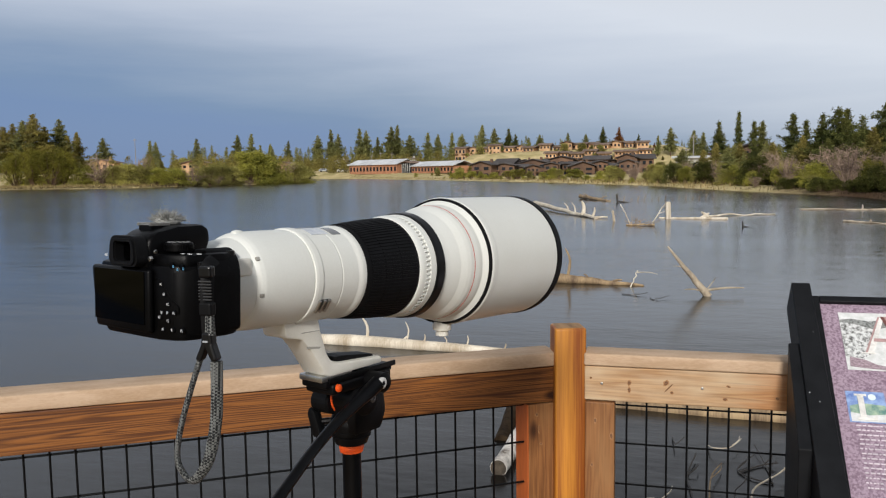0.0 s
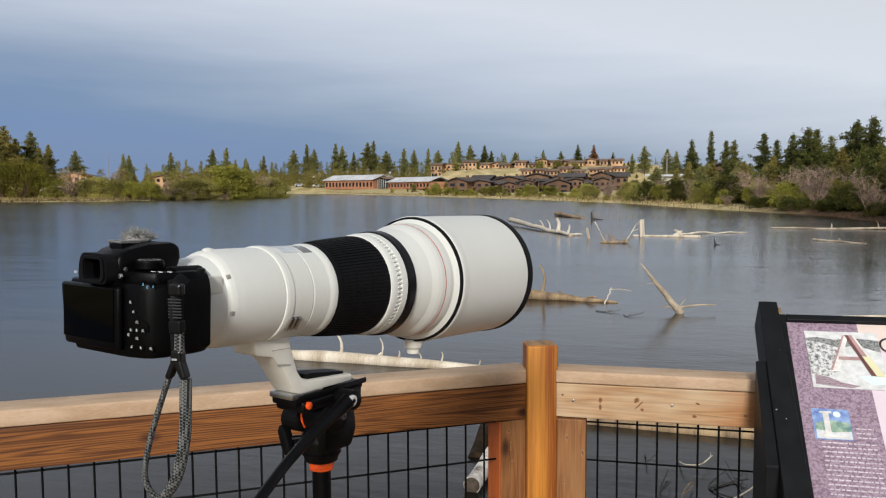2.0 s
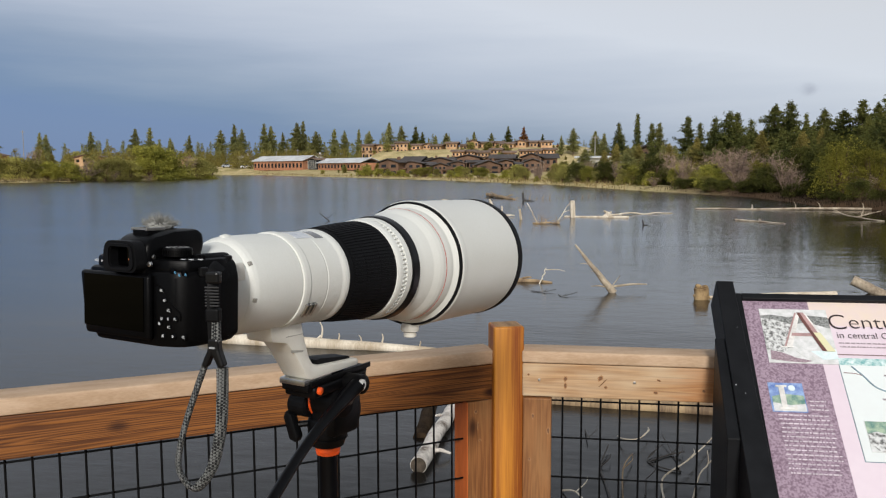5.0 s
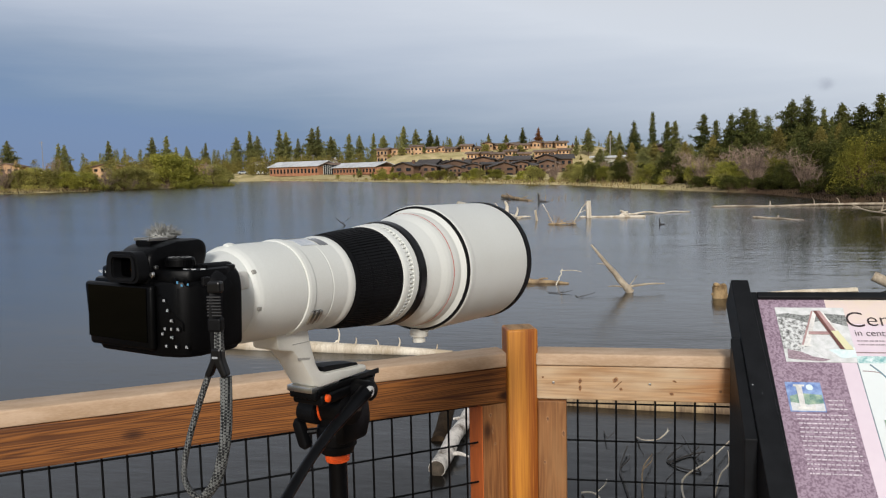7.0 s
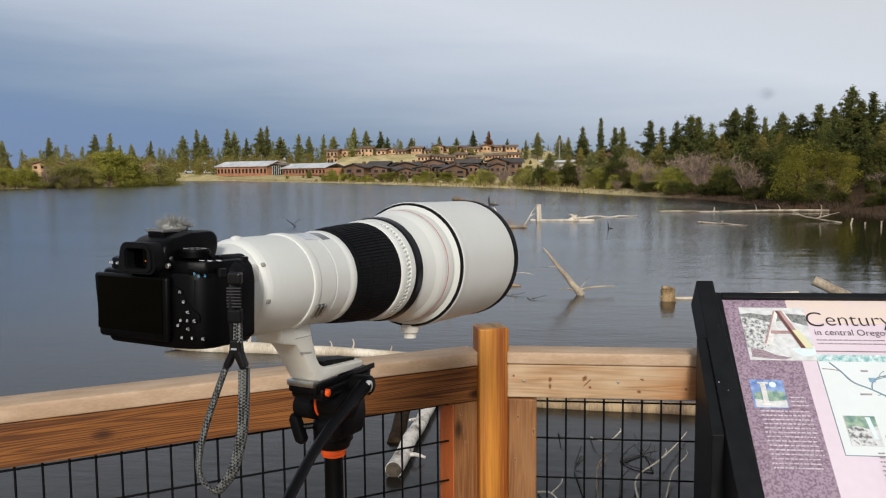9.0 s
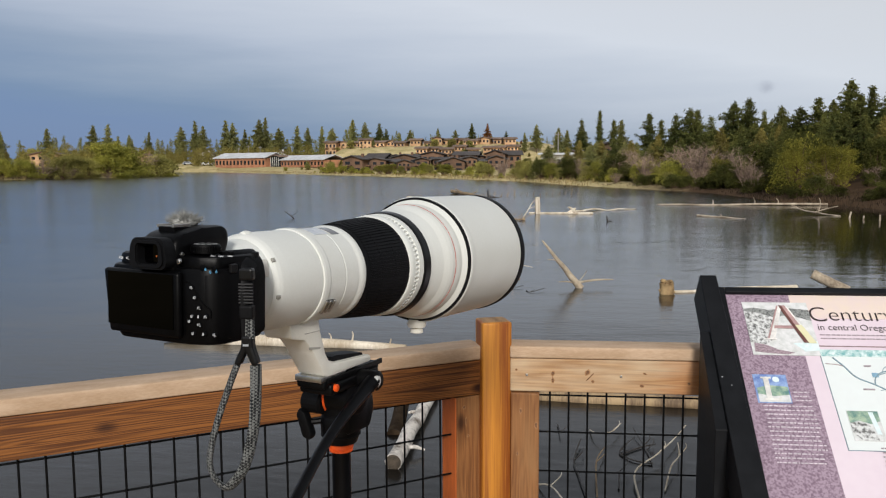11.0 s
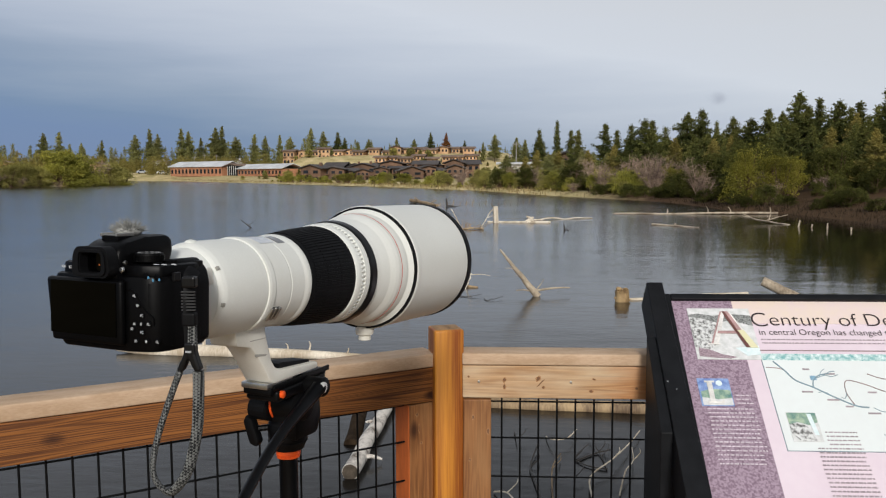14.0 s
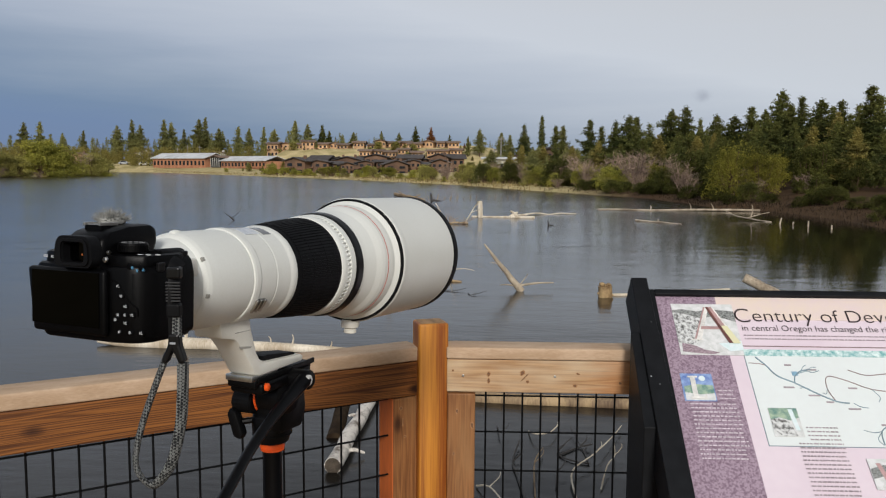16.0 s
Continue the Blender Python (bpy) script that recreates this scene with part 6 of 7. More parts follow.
def conifer_meshes(seed, material, spread=0.17, ragged=0.35, dense=520, bare=0.10):
    """A pine one metre tall: limbs in whorls, each with sprays along it, gaps between."""
    rs = np.random.RandomState(seed)
    centres, sizes = [], []
    limbs = bmesh.new()
    h = bare
    while h < 0.985:
        n = rs.randint(4, 7)
        reach = spread * ((1 - h) ** 0.78) * (0.35 + 0.65 * min(1, (h - bare) / 0.12 + 0.35))
        a0 = rs.uniform(0, 6.3)
        reach *= 0.86 + 0.28 * abs(math.sin(h * (13 + seed % 5) + seed))
        lean = rs.uniform(0, 6.3)
        for k in range(n):
            if rs.rand() < 0.20:
                continue
            a = a0 + 2 * math.pi * k / n + rs.uniform(-0.4, 0.4)
            L_ = reach * (1 + rs.uniform(-ragged, ragged)) * (1 + 0.28 * math.cos(a - lean))
            droop = rs.uniform(-0.25, 0.25)
            for t in np.linspace(0.25, 1.0, max(2, int(L_ / 0.011))):
                centres.append((L_ * t * math.cos(a), L_ * t * math.sin(a), h + L_ * t * droop + rs.uniform(-0.006, 0.006)))
                sizes.append(0.036 * rs.uniform(0.5, 1.6) * (1.15 - 0.45 * h))
            if L_ > 0.06 and k % 2 == 0:
                tube([(0, 0, h), (L_ * 0.8 * math.cos(a), L_ * 0.8 * math.sin(a), h + L_ * 0.8 * droop)], [0.005, 0.002], 4, limbs)
        h += rs.uniform(0.013, 0.028) * (1.2 - 0.5 * h)
    centres.append((0, 0, 1.0)); sizes.append(0.03)
    crown = mesh_of(clumps(centres, sizes, rs, 4), "crown", material)
    tube([(0, 0, -0.03), (0.003, 0, 0.4), (0, 0.002, 0.98)], [0.018, 0.011, 0.002], 7, limbs)
    return crown, mesh_of(limbs, "trunk", M_BARK)


def shrub_meshes(seed, material, n=2300, flatness=1.0, leaf=0.040):
    """A many-stemmed bush one metre tall and about as wide, with an uneven crown."""
    rs = np.random.RandomState(seed)
    stems = bmesh.new()
    lobes = [(rs.uniform(-0.36, 0.36), rs.uniform(-0.3, 0.3), rs.uniform(0.08, 0.82), rs.uniform(0.11, 0.22)) for _ in range(26)]
    lobes = [(x * (1.1 - 0.7 * z), y * (1.1 - 0.7 * z), z, r) for x, y, z, r in lobes]
    centres = []
    for k in range(n):
        x, y, z, r = lobes[rs.randint(len(lobes))]
        d = rs.normal(size=3); d /= np.linalg.norm(d)
        d *= r * rs.uniform(0.35, 1.15)
        centres.append((x + d[0], y + d[1], max(0.02, (z + d[2]) * flatness)))
    for x, y, z, r in lobes:
        tube([(x * 0.15, y * 0.15, -0.03), (x * 0.6, y * 0.6, z * 0.55), (x, y, z)], [0.016, 0.010, 0.004], 5, stems, 2)
    return mesh_of(clumps(centres, leaf * rs.uniform(0.6, 1.3, len(centres)), rs, 4, 0.5), "crown", material), mesh_of(stems, "stem", M_BARK)


def bare_meshes(seed):
    """A leafless willow: hundreds of fine upright twigs from a few stems."""
    rs = np.random.RandomState(seed)
    bm, tw = bmesh.new(), bmesh.new()
    for k in range(12):
        a, sp = rs.uniform(0, 6.3), rs.uniform(0.1, 0.4)
        tip = Vector((sp * math.cos(a), sp * math.sin(a), rs.uniform(0.5, 0.95)))
        mid = Vector((tip.x * 0.5, tip.y * 0.5, tip.z * 0.55))
        tube([(0, 0, -0.03), mid, tip], [0.014, 0.009, 0.003], 4, bm)
        for j in range(26):
            t = rs.uniform(0.2, 1)
            q = Vector((0, 0, 0)).lerp(mid, t * 2) if t < 0.5 else mid.lerp(tip, t * 2 - 1)
            e = q + Vector((rs.normal() * 0.11, rs.normal() * 0.11, rs.uniform(0.03, 0.2)))
            tube([q, q.lerp(e, 0.5) + Vector((rs.normal() * 0.02, rs.normal() * 0.02, 0)), e], [0.0042, 0.003, 0.0018], 3, tw)
    return mesh_of(tw, "crown", M_TWIGS), mesh_of(bm, "stem", M_TWIGS)


def plant(name, meshes, label, category):
    ob = thing(name, label, category, Matrix.Translation((0, 0, -60)))
    part("crown", meshes[0], None, ob)
    wooden = part(meshes[1].name.split(".")[0], meshes[1], None, ob)
    if meshes[1].name.startswith("stem"):
        tagged(wooden, kind="stuff")
    return ob


PINES = [plant("pine_tree", conifer_meshes(10 + k, M_NEEDLE, s, r, bare=b), "dark green pine tree on the lake shore", "tree")
         for k, (s, r, b) in enumerate(((0.20, 0.45, 0.08), (0.17, 0.5, 0.12), (0.23, 0.55, 0.16), (0.12, 0.4, 0.22), (0.27, 0.6, 0.10)))]
PINES_F = [plant("pine_tree", conifer_meshes(20 + k, M_NEEDLE_SUNLIT, s_, r, bare=b), "sunlit olive-green pine tree on the far hills", "tree")
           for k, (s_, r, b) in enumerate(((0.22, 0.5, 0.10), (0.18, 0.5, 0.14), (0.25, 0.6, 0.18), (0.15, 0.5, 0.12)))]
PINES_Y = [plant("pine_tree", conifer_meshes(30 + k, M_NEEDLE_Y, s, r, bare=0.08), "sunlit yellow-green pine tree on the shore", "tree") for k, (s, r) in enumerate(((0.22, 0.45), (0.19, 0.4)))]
RUSTY = plant("pine_tree", conifer_meshes(40, M_RUST, 0.2, 0.4), "rust-brown dying pine tree on the hill", "tree")
WILLOWS = [plant("willow_bush", shrub_meshes(50 + k, M_WILLOW), "bright spring-green willow bush at the water's edge", "bush") for k in range(3)]
OLIVES = [plant("shrub", shrub_meshes(60 + k, M_OLIVE), "olive-brown budding shrub at the water's edge", "shrub") for k in range(3)]
DARKS = [plant("shrub", shrub_meshes(80 + k, M_SHADEBUSH), "green shrub on the wooded bank, coloured dark for cloud shadow", "shrub") for k in range(3)]
LEAFY = [plant("willow_tree", shrub_meshes(90 + k, M_GREENLEAF, 2700, leaf=0.028), "round fresh-green willow tree on the wooded bank", "tree") for k in range(2)]
BARES = [plant("bare_willow", bare_meshes(70 + k), "grey leafless willow on the bank", "shrub") for k in range(2)]
ALL = PINES + PINES_F + PINES_Y + [RUSTY] + WILLOWS + OLIVES + BARES + DARKS + LEAFY
rt = random.Random(77)


def put(kind, x, y, top, wide=1.0, group="", low=0.0):
    """Sets a plant on the ground so that its tip stands at the height top."""
    z = ground_at(x, y) - 0.05
    hgt = max(0.6, top - z)
    m = Matrix.Translation((x, y, z)) @ Matrix.Rotation(rt.uniform(0, 6.28), 4, "Z") @ Matrix.Diagonal((hgt * wide, hgt * wide, hgt, 1))
    return tagged(copy_thing(kind, m), group=group)


FAR = [(-195.9, 240, 15.2), (-176.6, 240, 13.8), (-181.6, 250, 13.8), (-151.5, 230, 13.5), (-195.8, 330, 19.8), (-188.7, 330, 20.1), (-206.3, 380, 17.6), (-195.8, 380, 18.8), (-183.8, 390, 21.8), (-176.2, 390, 24.6),
       (-167.7, 380, 21.6), (-160.0, 390, 24.7), (-160.3, 400, 24.0), (-150.1, 390, 20.1), (-138.9, 380, 24.4), (-139.2, 390, 25.8), (-132.6, 390, 20.5), (-122.9, 390, 21.6), (-114.5, 380, 20.2), (-110.2, 390, 21.3), (-104.9, 390, 20.3)]
HILL = [(-102.0, 420, 26.2), (-95.3, 420, 24.3), (-87.6, 420, 24.0), (-80.0, 400, 20.1), (-77.1, 420, 19.3), (-67.7, 400, 19.7), (-56.4, 420, 21.1), (-44.9, 400, 19.4), (-36.7, 400, 22.5), (-19.8, 400, 18.5), (-7.9, 300, 13.6), (-3.6, 300, 16.5),
        (3.0, 200, 10.5), (5.0, 195, 9.8), (8.2, 190, 12.0), (13.9, 170, 10.7), (15.0, 165, 10.4)]
LEFT = [(-169.5, 170, 14.9), (-171.3, 175, 16.0), (-163.1, 170, 16.2), (-159.9, 170, 17.8), (-161.0, 175, 14.9), (-160.8, 180, 17.1), (-158.4, 180, 12.8), (-163.8, 190, 14.2)]
RIGHT = [(17.4, 140, 10.1), (16.6, 120, 7.9), (17.1, 110, 8.1), (18.1, 105, 8.5), (19.9, 110, 8.6), (19.7, 100, 7.2), (21.2, 95, 8.5), (21.6, 90, 8.5), (23.2, 90, 7.2), (23.6, 85, 7.3), (24.5, 82, 7.0), (25.5, 80, 7.7),
         (28.5, 85, 7.8), (30.1, 85, 9.8), (27.4, 75, 7.6), (29.5, 78, 8.5), (28.9, 72, 7.8), (27.0, 65, 6.6), (26.4, 62, 6.8), (25.9, 58, 6.2), (27.6, 60, 7.7), (26.4, 56, 6.6)]
LOW = [(14.9, 110, 5.5), (16.3, 100, 4.8), (16.2, 85, 4.9), (16.7, 80, 5.0), (17.4, 75, 5.0), (18.4, 72, 4.6), (15.4, 68, 3.8), (22.1, 60, 4.4), (22.1, 56, 4.6), (21.9, 52, 4.2), (21.5, 48, 4.1), (21.0, 44, 3.6), (23.1, 66, 5.5)]
for k, (x, y, top) in enumerate(FAR):
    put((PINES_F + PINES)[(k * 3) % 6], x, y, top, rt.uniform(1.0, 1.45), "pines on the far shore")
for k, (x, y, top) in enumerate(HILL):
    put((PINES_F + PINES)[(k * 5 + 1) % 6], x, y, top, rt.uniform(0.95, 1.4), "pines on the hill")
put(RUSTY, -30.4, 420, 23.3, 1.1); put(RUSTY, -9.5, 310, 11.5, 1.2)
put(PINES[3], 12.3, 190, 13.9, 0.9)
for x, y, top in ((9.3, 138, 5.6), (11.6, 140, 6.2), (13.2, 146, 6.8)):
    put(PINES_Y[0] if top < 6 else PINES[0], x, y, top, 1.5, "pines below the hillside houses")
for k, (x, y, top) in enumerate(LEFT):
    put((PINES_Y + PINES_F[:1])[k % 3], x, y, top, rt.uniform(1.2, 1.6), "pines behind the spit")
for k, (x, y, top) in enumerate(RIGHT):
    put(PINES[(k * 3 + k // 4) % 5], x, y, top, rt.uniform(1.1, 1.7), "pines on the wooded bank")
for k, (x, y, top) in enumerate(LOW):
    put((PINES_Y + PINES[:3])[(k * 2) % 5], x, y, top, rt.uniform(1.1, 1.5), "young pines on the wooded bank")
for k in range(16):         # pines in front of the hillside houses
    y = rt.uniform(118, 146)
    x = rt.uniform(-0.01, 0.135) * y
    put((PINES_Y + PINES_F)[rt.randrange(6)], x, y, 1.54 + y * rt.uniform(0.012, 0.031), rt.uniform(1.2, 1.7), "pines below the hillside houses")
for k in range(90):         # trees and scrub on the slope before the terraces
    x, y = rt.uniform(-90, 2), rt.uniform(248, 312)
    put((PINES_Y + OLIVES + PINES_F[:2])[rt.randrange(7)], x, y, ground_at(x, y) + rt.uniform(1.2, 3.6), rt.uniform(1.1, 1.8), "scrub on the slope")
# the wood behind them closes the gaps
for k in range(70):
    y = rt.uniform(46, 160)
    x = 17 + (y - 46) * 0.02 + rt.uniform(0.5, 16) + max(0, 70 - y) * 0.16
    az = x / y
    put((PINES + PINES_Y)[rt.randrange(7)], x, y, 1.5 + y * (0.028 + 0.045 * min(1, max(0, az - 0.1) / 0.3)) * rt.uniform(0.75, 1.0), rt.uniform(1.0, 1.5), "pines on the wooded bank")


def far_wood(label, trees, material, seed, spread, blunt=0.8, leaf=0.055):
    """A far wood as one mass: for each tree a slim trunk and sprays in a ragged cone."""
    rs = np.random.RandomState(seed)
    centres, sizes, tv, tf = [], [], [], []
    for x, y, top in trees:
        if float(shore_distance(np.array([x]), np.array([y]))[0]) < 4:
            continue
        z = ground_at(x, y)
        hgt = max(1.0, top - z)
        n = 190
        h = 0.10 + 0.90 * rs.uniform(0, 1, n) ** 1.15
        tiers = 0.75 + 0.5 * np.abs(np.sin(h * rs.uniform(16, 26) + rs.uniform(0, 6)))
        r = hgt * spread * rs.uniform(0.8, 1.25) * (1.02 - h) ** blunt * tiers * np.sqrt(rs.uniform(0.05, 1, n))
        a = rs.uniform(0, 6.283, n)
        centres.append(np.stack([x + r * np.cos(a), y + r * np.sin(a), z + h * hgt], 1))
        sizes.append(hgt * leaf * rs.uniform(0.6, 1.4, n) * (1.2 - 0.6 * h))
        w, b = hgt * 0.012, len(tv)
        tv += [(x - w, y, z - 0.2), (x + w, y - w, z - 0.2), (x + w, y + w, z - 0.2), (x, y, z + hgt)]
        tf += [(b, b + 1, b + 3), (b + 1, b + 2, b + 3), (b + 2, b, b + 3)]
    v, _, f = clumps(np.concatenate(centres), np.concatenate(sizes), rs, 3)
    base = len(v)
    solid("far_woods", (v + tv, [], f + [tuple(q + base for q in t) for t in tf]), material, label, "woods", kind="stuff")


far_pines, far_olive = [], []
for k in range(50):
    y = rt.uniform(330, 430)
    far_pines.append((rt.uniform(-260, -60), y, 1.54 + y * rt.uniform(0.022, 0.040)))
for k in range(90):          # slim pines filling the skyline
    y = rt.uniform(385, 440)
    far_pines.append((rt.uniform(-290, -40), y, 1.54 + y * rt.uniform(0.024, 0.046)))
for k in range(26):
    y = rt.uniform(370, 430)
    far_pines.append((rt.uniform(-60, 25), y, 1.54 + y * rt.uniform(0.030, 0.040)))
for k in range(230):         # low mixed trees between shore and pines
    y = rt.uniform(316, 372)
    far_olive.append((-0.70 * y + rt.uniform(0, 165), y, 1.54 + y * rt.uniform(0.010, 0.027)))
for k in range(150):         # woods behind the reedy spit
    y = rt.uniform(190, 300)
    (far_olive if k % 3 else far_pines).append((y * rt.uniform(-1.06, -0.42), y, 1.54 + y * rt.uniform(0.008, 0.034)))
far_wood("olive-green pine woods on the skyline across the lake", far_pines, M_NEEDLE_SUNLIT, 101, 0.20, 0.8, 0.07)
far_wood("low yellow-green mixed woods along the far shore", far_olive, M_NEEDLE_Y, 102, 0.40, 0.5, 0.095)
for k in range(22):
    y = rt.uniform(190, 300)
    put((PINES_Y + OLIVES)[rt.randrange(5)], -0.82 * y + rt.uniform(-40, 45), y, 1.54 + y * rt.uniform(0.010, 0.030), rt.uniform(1.0, 1.5), "trees behind the spit")

GREEN = [(15.7, 60, 3.3), (16.5, 56, 4.0), (16.8, 52, 3.4), (22.4, 62, 3.2), (19.5, 50, 3.2), (20.3, 50, 3.4), (16.2, 75, 2.7), (17.6, 54, 3.0)]
GREY = [(8.6, 90, 3.2), (12.6, 72, 3.4), (13.4, 70, 2.8), (14.9, 62, 2.3), (5.1, 110, 2.4), (16.2, 51, 1.7), (9.9, 84, 2.6), (14.2, 66, 2.6)]
EDGE = [(-21.7, 144, 2.3), (-20.2, 142, 2.0), (-9.6, 118, 2.3), (-8.2, 117, 1.9), (-5.7, 111, 2.1), (-2.3, 104, 2.2), (-0.3, 99, 2.4), (0.9, 97, 2.0), (2.7, 92, 2.6), (4.0, 88, 2.1), (5.5, 84, 2.2), (7.0, 79, 2.8),
        (9.2, 75, 2.5), (-32.2, 162, 1.9), (-28.4, 156, 1.7), (-46.0, 188, 1.7), (-52.8, 195, 1.6), (-38, 170, 1.6), (10.5, 69, 2.2), (12.8, 60, 1.6), (13.6, 55, 1.4)]
LBUSH = [(-117.3, 118, 7.1), (-113.4, 118, 7.4), (-110.6, 119, 7.6), (-109.4, 121, 7.0), (-106.1, 122, 4.6), (-102.4, 122, 4.6), (-100.1, 123, 4.3), (-97.2, 124, 4.9), (-95.0, 125, 4.7), (-92.8, 126, 3.9), (-90.0, 128, 4.0), (-87.8, 130, 3.8),
         (-86.5, 133, 4.2), (-85.9, 136, 4.9), (-84.8, 138, 3.6), (-86.2, 150, 7.2), (-85.4, 152, 6.5), (-85.1, 160, 5.2), (-86.9, 170, 5.5), (-88, 178, 4.6)]
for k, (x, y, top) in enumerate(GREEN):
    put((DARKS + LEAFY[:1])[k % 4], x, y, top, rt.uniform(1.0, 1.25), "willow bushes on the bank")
for x, y, top, w in ((14.2, 47.5, 3.4, 0.95), (15.7, 46.5, 2.8, 1.0), (13.3, 63, 2.2, 0.9), (17.6, 50, 2.6, 1.1)):
    put(LEAFY[int(x) % 2], x, y, top, w, "willow trees on the bank")
for x, y, top in ((12.4, 67, 3.2), (11.2, 74, 3.0), (13.9, 58, 2.5), (9.0, 84, 3.0), (-103, 126, 5.4), (-96, 128, 5.2)):
    put(BARES[int(y) % 2], x, y, top, 1.3, "bare willows on the bank")
for k, (x, y, top) in enumerate(GREY):
    put(BARES[k % 2], x, y, top, rt.uniform(1.0, 1.3), "bare willows on the bank")
for k, (x, y, top) in enumerate(EDGE):
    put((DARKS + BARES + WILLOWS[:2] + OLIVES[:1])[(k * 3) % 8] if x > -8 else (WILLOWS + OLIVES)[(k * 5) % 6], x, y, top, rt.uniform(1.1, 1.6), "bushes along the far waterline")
for k in range(22):          # green bushes along the water before the lodges
    t = (k + rt.uniform(-0.3, 0.3)) / 21
    x, y = -60 + 50 * t, 205 - 80 * t
    put((WILLOWS + LEAFY)[rt.randrange(5)], x, y, 1.54 - y * rt.uniform(-0.004, 0.006), rt.uniform(1.3, 2.0), "bushes along the far waterline")
for k, (x, y, top) in enumerate(LBUSH):
    low = k > 3 and k not in (14, 15, 16)
    put((LEAFY if k < 4 else OLIVES + WILLOWS[:2] + BARES[:1])[k % (2 if k < 4 else 6)], x, y + 2, 1.5 + (top - 1.5) * (0.78 if low else 1.0), rt.uniform(0.9, 1.2) if k < 4 else rt.uniform(1.3, 2.0), "bushes on the spit")
for k in range(80):          # undergrowth along the wooded bank and the far edges
    y = rt.uniform(30, 120)
    x0 = float(np.interp(y, [30, 35, 41, 44, 49, 59, 76, 103, 120], [14.6, 15.0, 14.4, 12.7, 12.7, 11.8, 5.2, -3.2, -11.8]))
    x = x0 + rt.uniform(1.0, 9)
    near = y < 66
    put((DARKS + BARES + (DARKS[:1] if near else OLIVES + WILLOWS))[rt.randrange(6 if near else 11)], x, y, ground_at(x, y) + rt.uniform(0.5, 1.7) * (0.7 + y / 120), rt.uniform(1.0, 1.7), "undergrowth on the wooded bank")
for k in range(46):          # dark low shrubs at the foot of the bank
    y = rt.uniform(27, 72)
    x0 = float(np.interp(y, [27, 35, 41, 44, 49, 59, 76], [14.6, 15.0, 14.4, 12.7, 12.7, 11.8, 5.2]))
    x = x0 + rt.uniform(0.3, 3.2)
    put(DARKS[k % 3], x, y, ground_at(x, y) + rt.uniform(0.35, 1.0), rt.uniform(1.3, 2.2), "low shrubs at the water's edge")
for k in range(90):
    t = rt.random()
    x, y = -126 + 44 * t, 113 + 22 * t ** 2 + rt.uniform(3, 45)
    put((OLIVES + WILLOWS + BARES)[rt.randrange(8)], x, y, ground_at(x, y) + rt.uniform(0.8, 2.3), rt.uniform(1.5, 2.8), "undergrowth on the spit")
for ob in ALL:
    for c in list(ob.children):
        bpy.data.objects.remove(c)
    bpy.data.objects.remove(ob)


def reed_fringe(label, pts, n, seed, height, spread=1.4, material=M_REEDS):
    rs = np.random.RandomState(seed)
    pts = np.array(pts, float)
    t = rs.uniform(0, len(pts) - 1.001, n)
    i = t.astype(int)
    c = pts[i] + (pts[i + 1] - pts[i]) * (t - i)[:, None] + rs.normal(size=(n, 2)) * spread * 0.5
    z = land_height(c[:, 0], c[:, 1])
    h = height * rs.uniform(0.4, 1.2, n)
    w = 0.10 * height * rs.uniform(0.6, 1.4, n)
    a = rs.uniform(0, 3.14, n)
    dx, dy = np.cos(a) * w, np.sin(a) * w
    v = np.stack([np.stack([c[:, 0] - dx, c[:, 1] - dy, z - 0.05], 1), np.stack([c[:, 0] + dx, c[:, 1] + dy, z - 0.05], 1),
                  np.stack([c[:, 0] + rs.normal(size=n) * 0.3 * h, c[:, 1] + rs.normal(size=n) * 0.3 * h, z + h], 1)], 1).reshape(-1, 3)
    f = np.arange(n * 3).reshape(-1, 3)
    solid("reeds", (v.tolist(), [], f.tolist()), material, label, "grass", kind="stuff")


reed_fringe("dry straw reeds along the reedy spit", [(-126, 109.5), (-113, 113), (-96, 120), (-86, 143), (-90, 175), (-112, 226)], 5200, 1, 0.55, 3.4)
reed_fringe("low dark fringe along the waterline of the reedy spit", [(-126, 107.6), (-113, 111.2), (-95, 118.2), (-83.5, 142)], 2600, 4, 0.32, 0.8, M_BRUSH)
reed_fringe("dry grass along the far waterline", [(-130, 306), (-90, 247), (-52, 188), (-24, 145), (-12, 121), (-3, 105), (5, 79)], 3200, 2, 0.5, 3.0)
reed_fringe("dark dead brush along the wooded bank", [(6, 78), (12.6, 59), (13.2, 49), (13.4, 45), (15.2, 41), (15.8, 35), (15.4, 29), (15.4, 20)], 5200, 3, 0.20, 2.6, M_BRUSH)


# ---- far buildings ----
def gable(w, d, rise, over=0.75, thick=0.22):
    return prism([(-w / 2 - over, 0), (0, rise), (w / 2 + over, 0), (w / 2 + over, thick), (0, rise + thick), (-w / 2 - over, thick)], -d / 2 - over, d / 2 + over, "XZ")


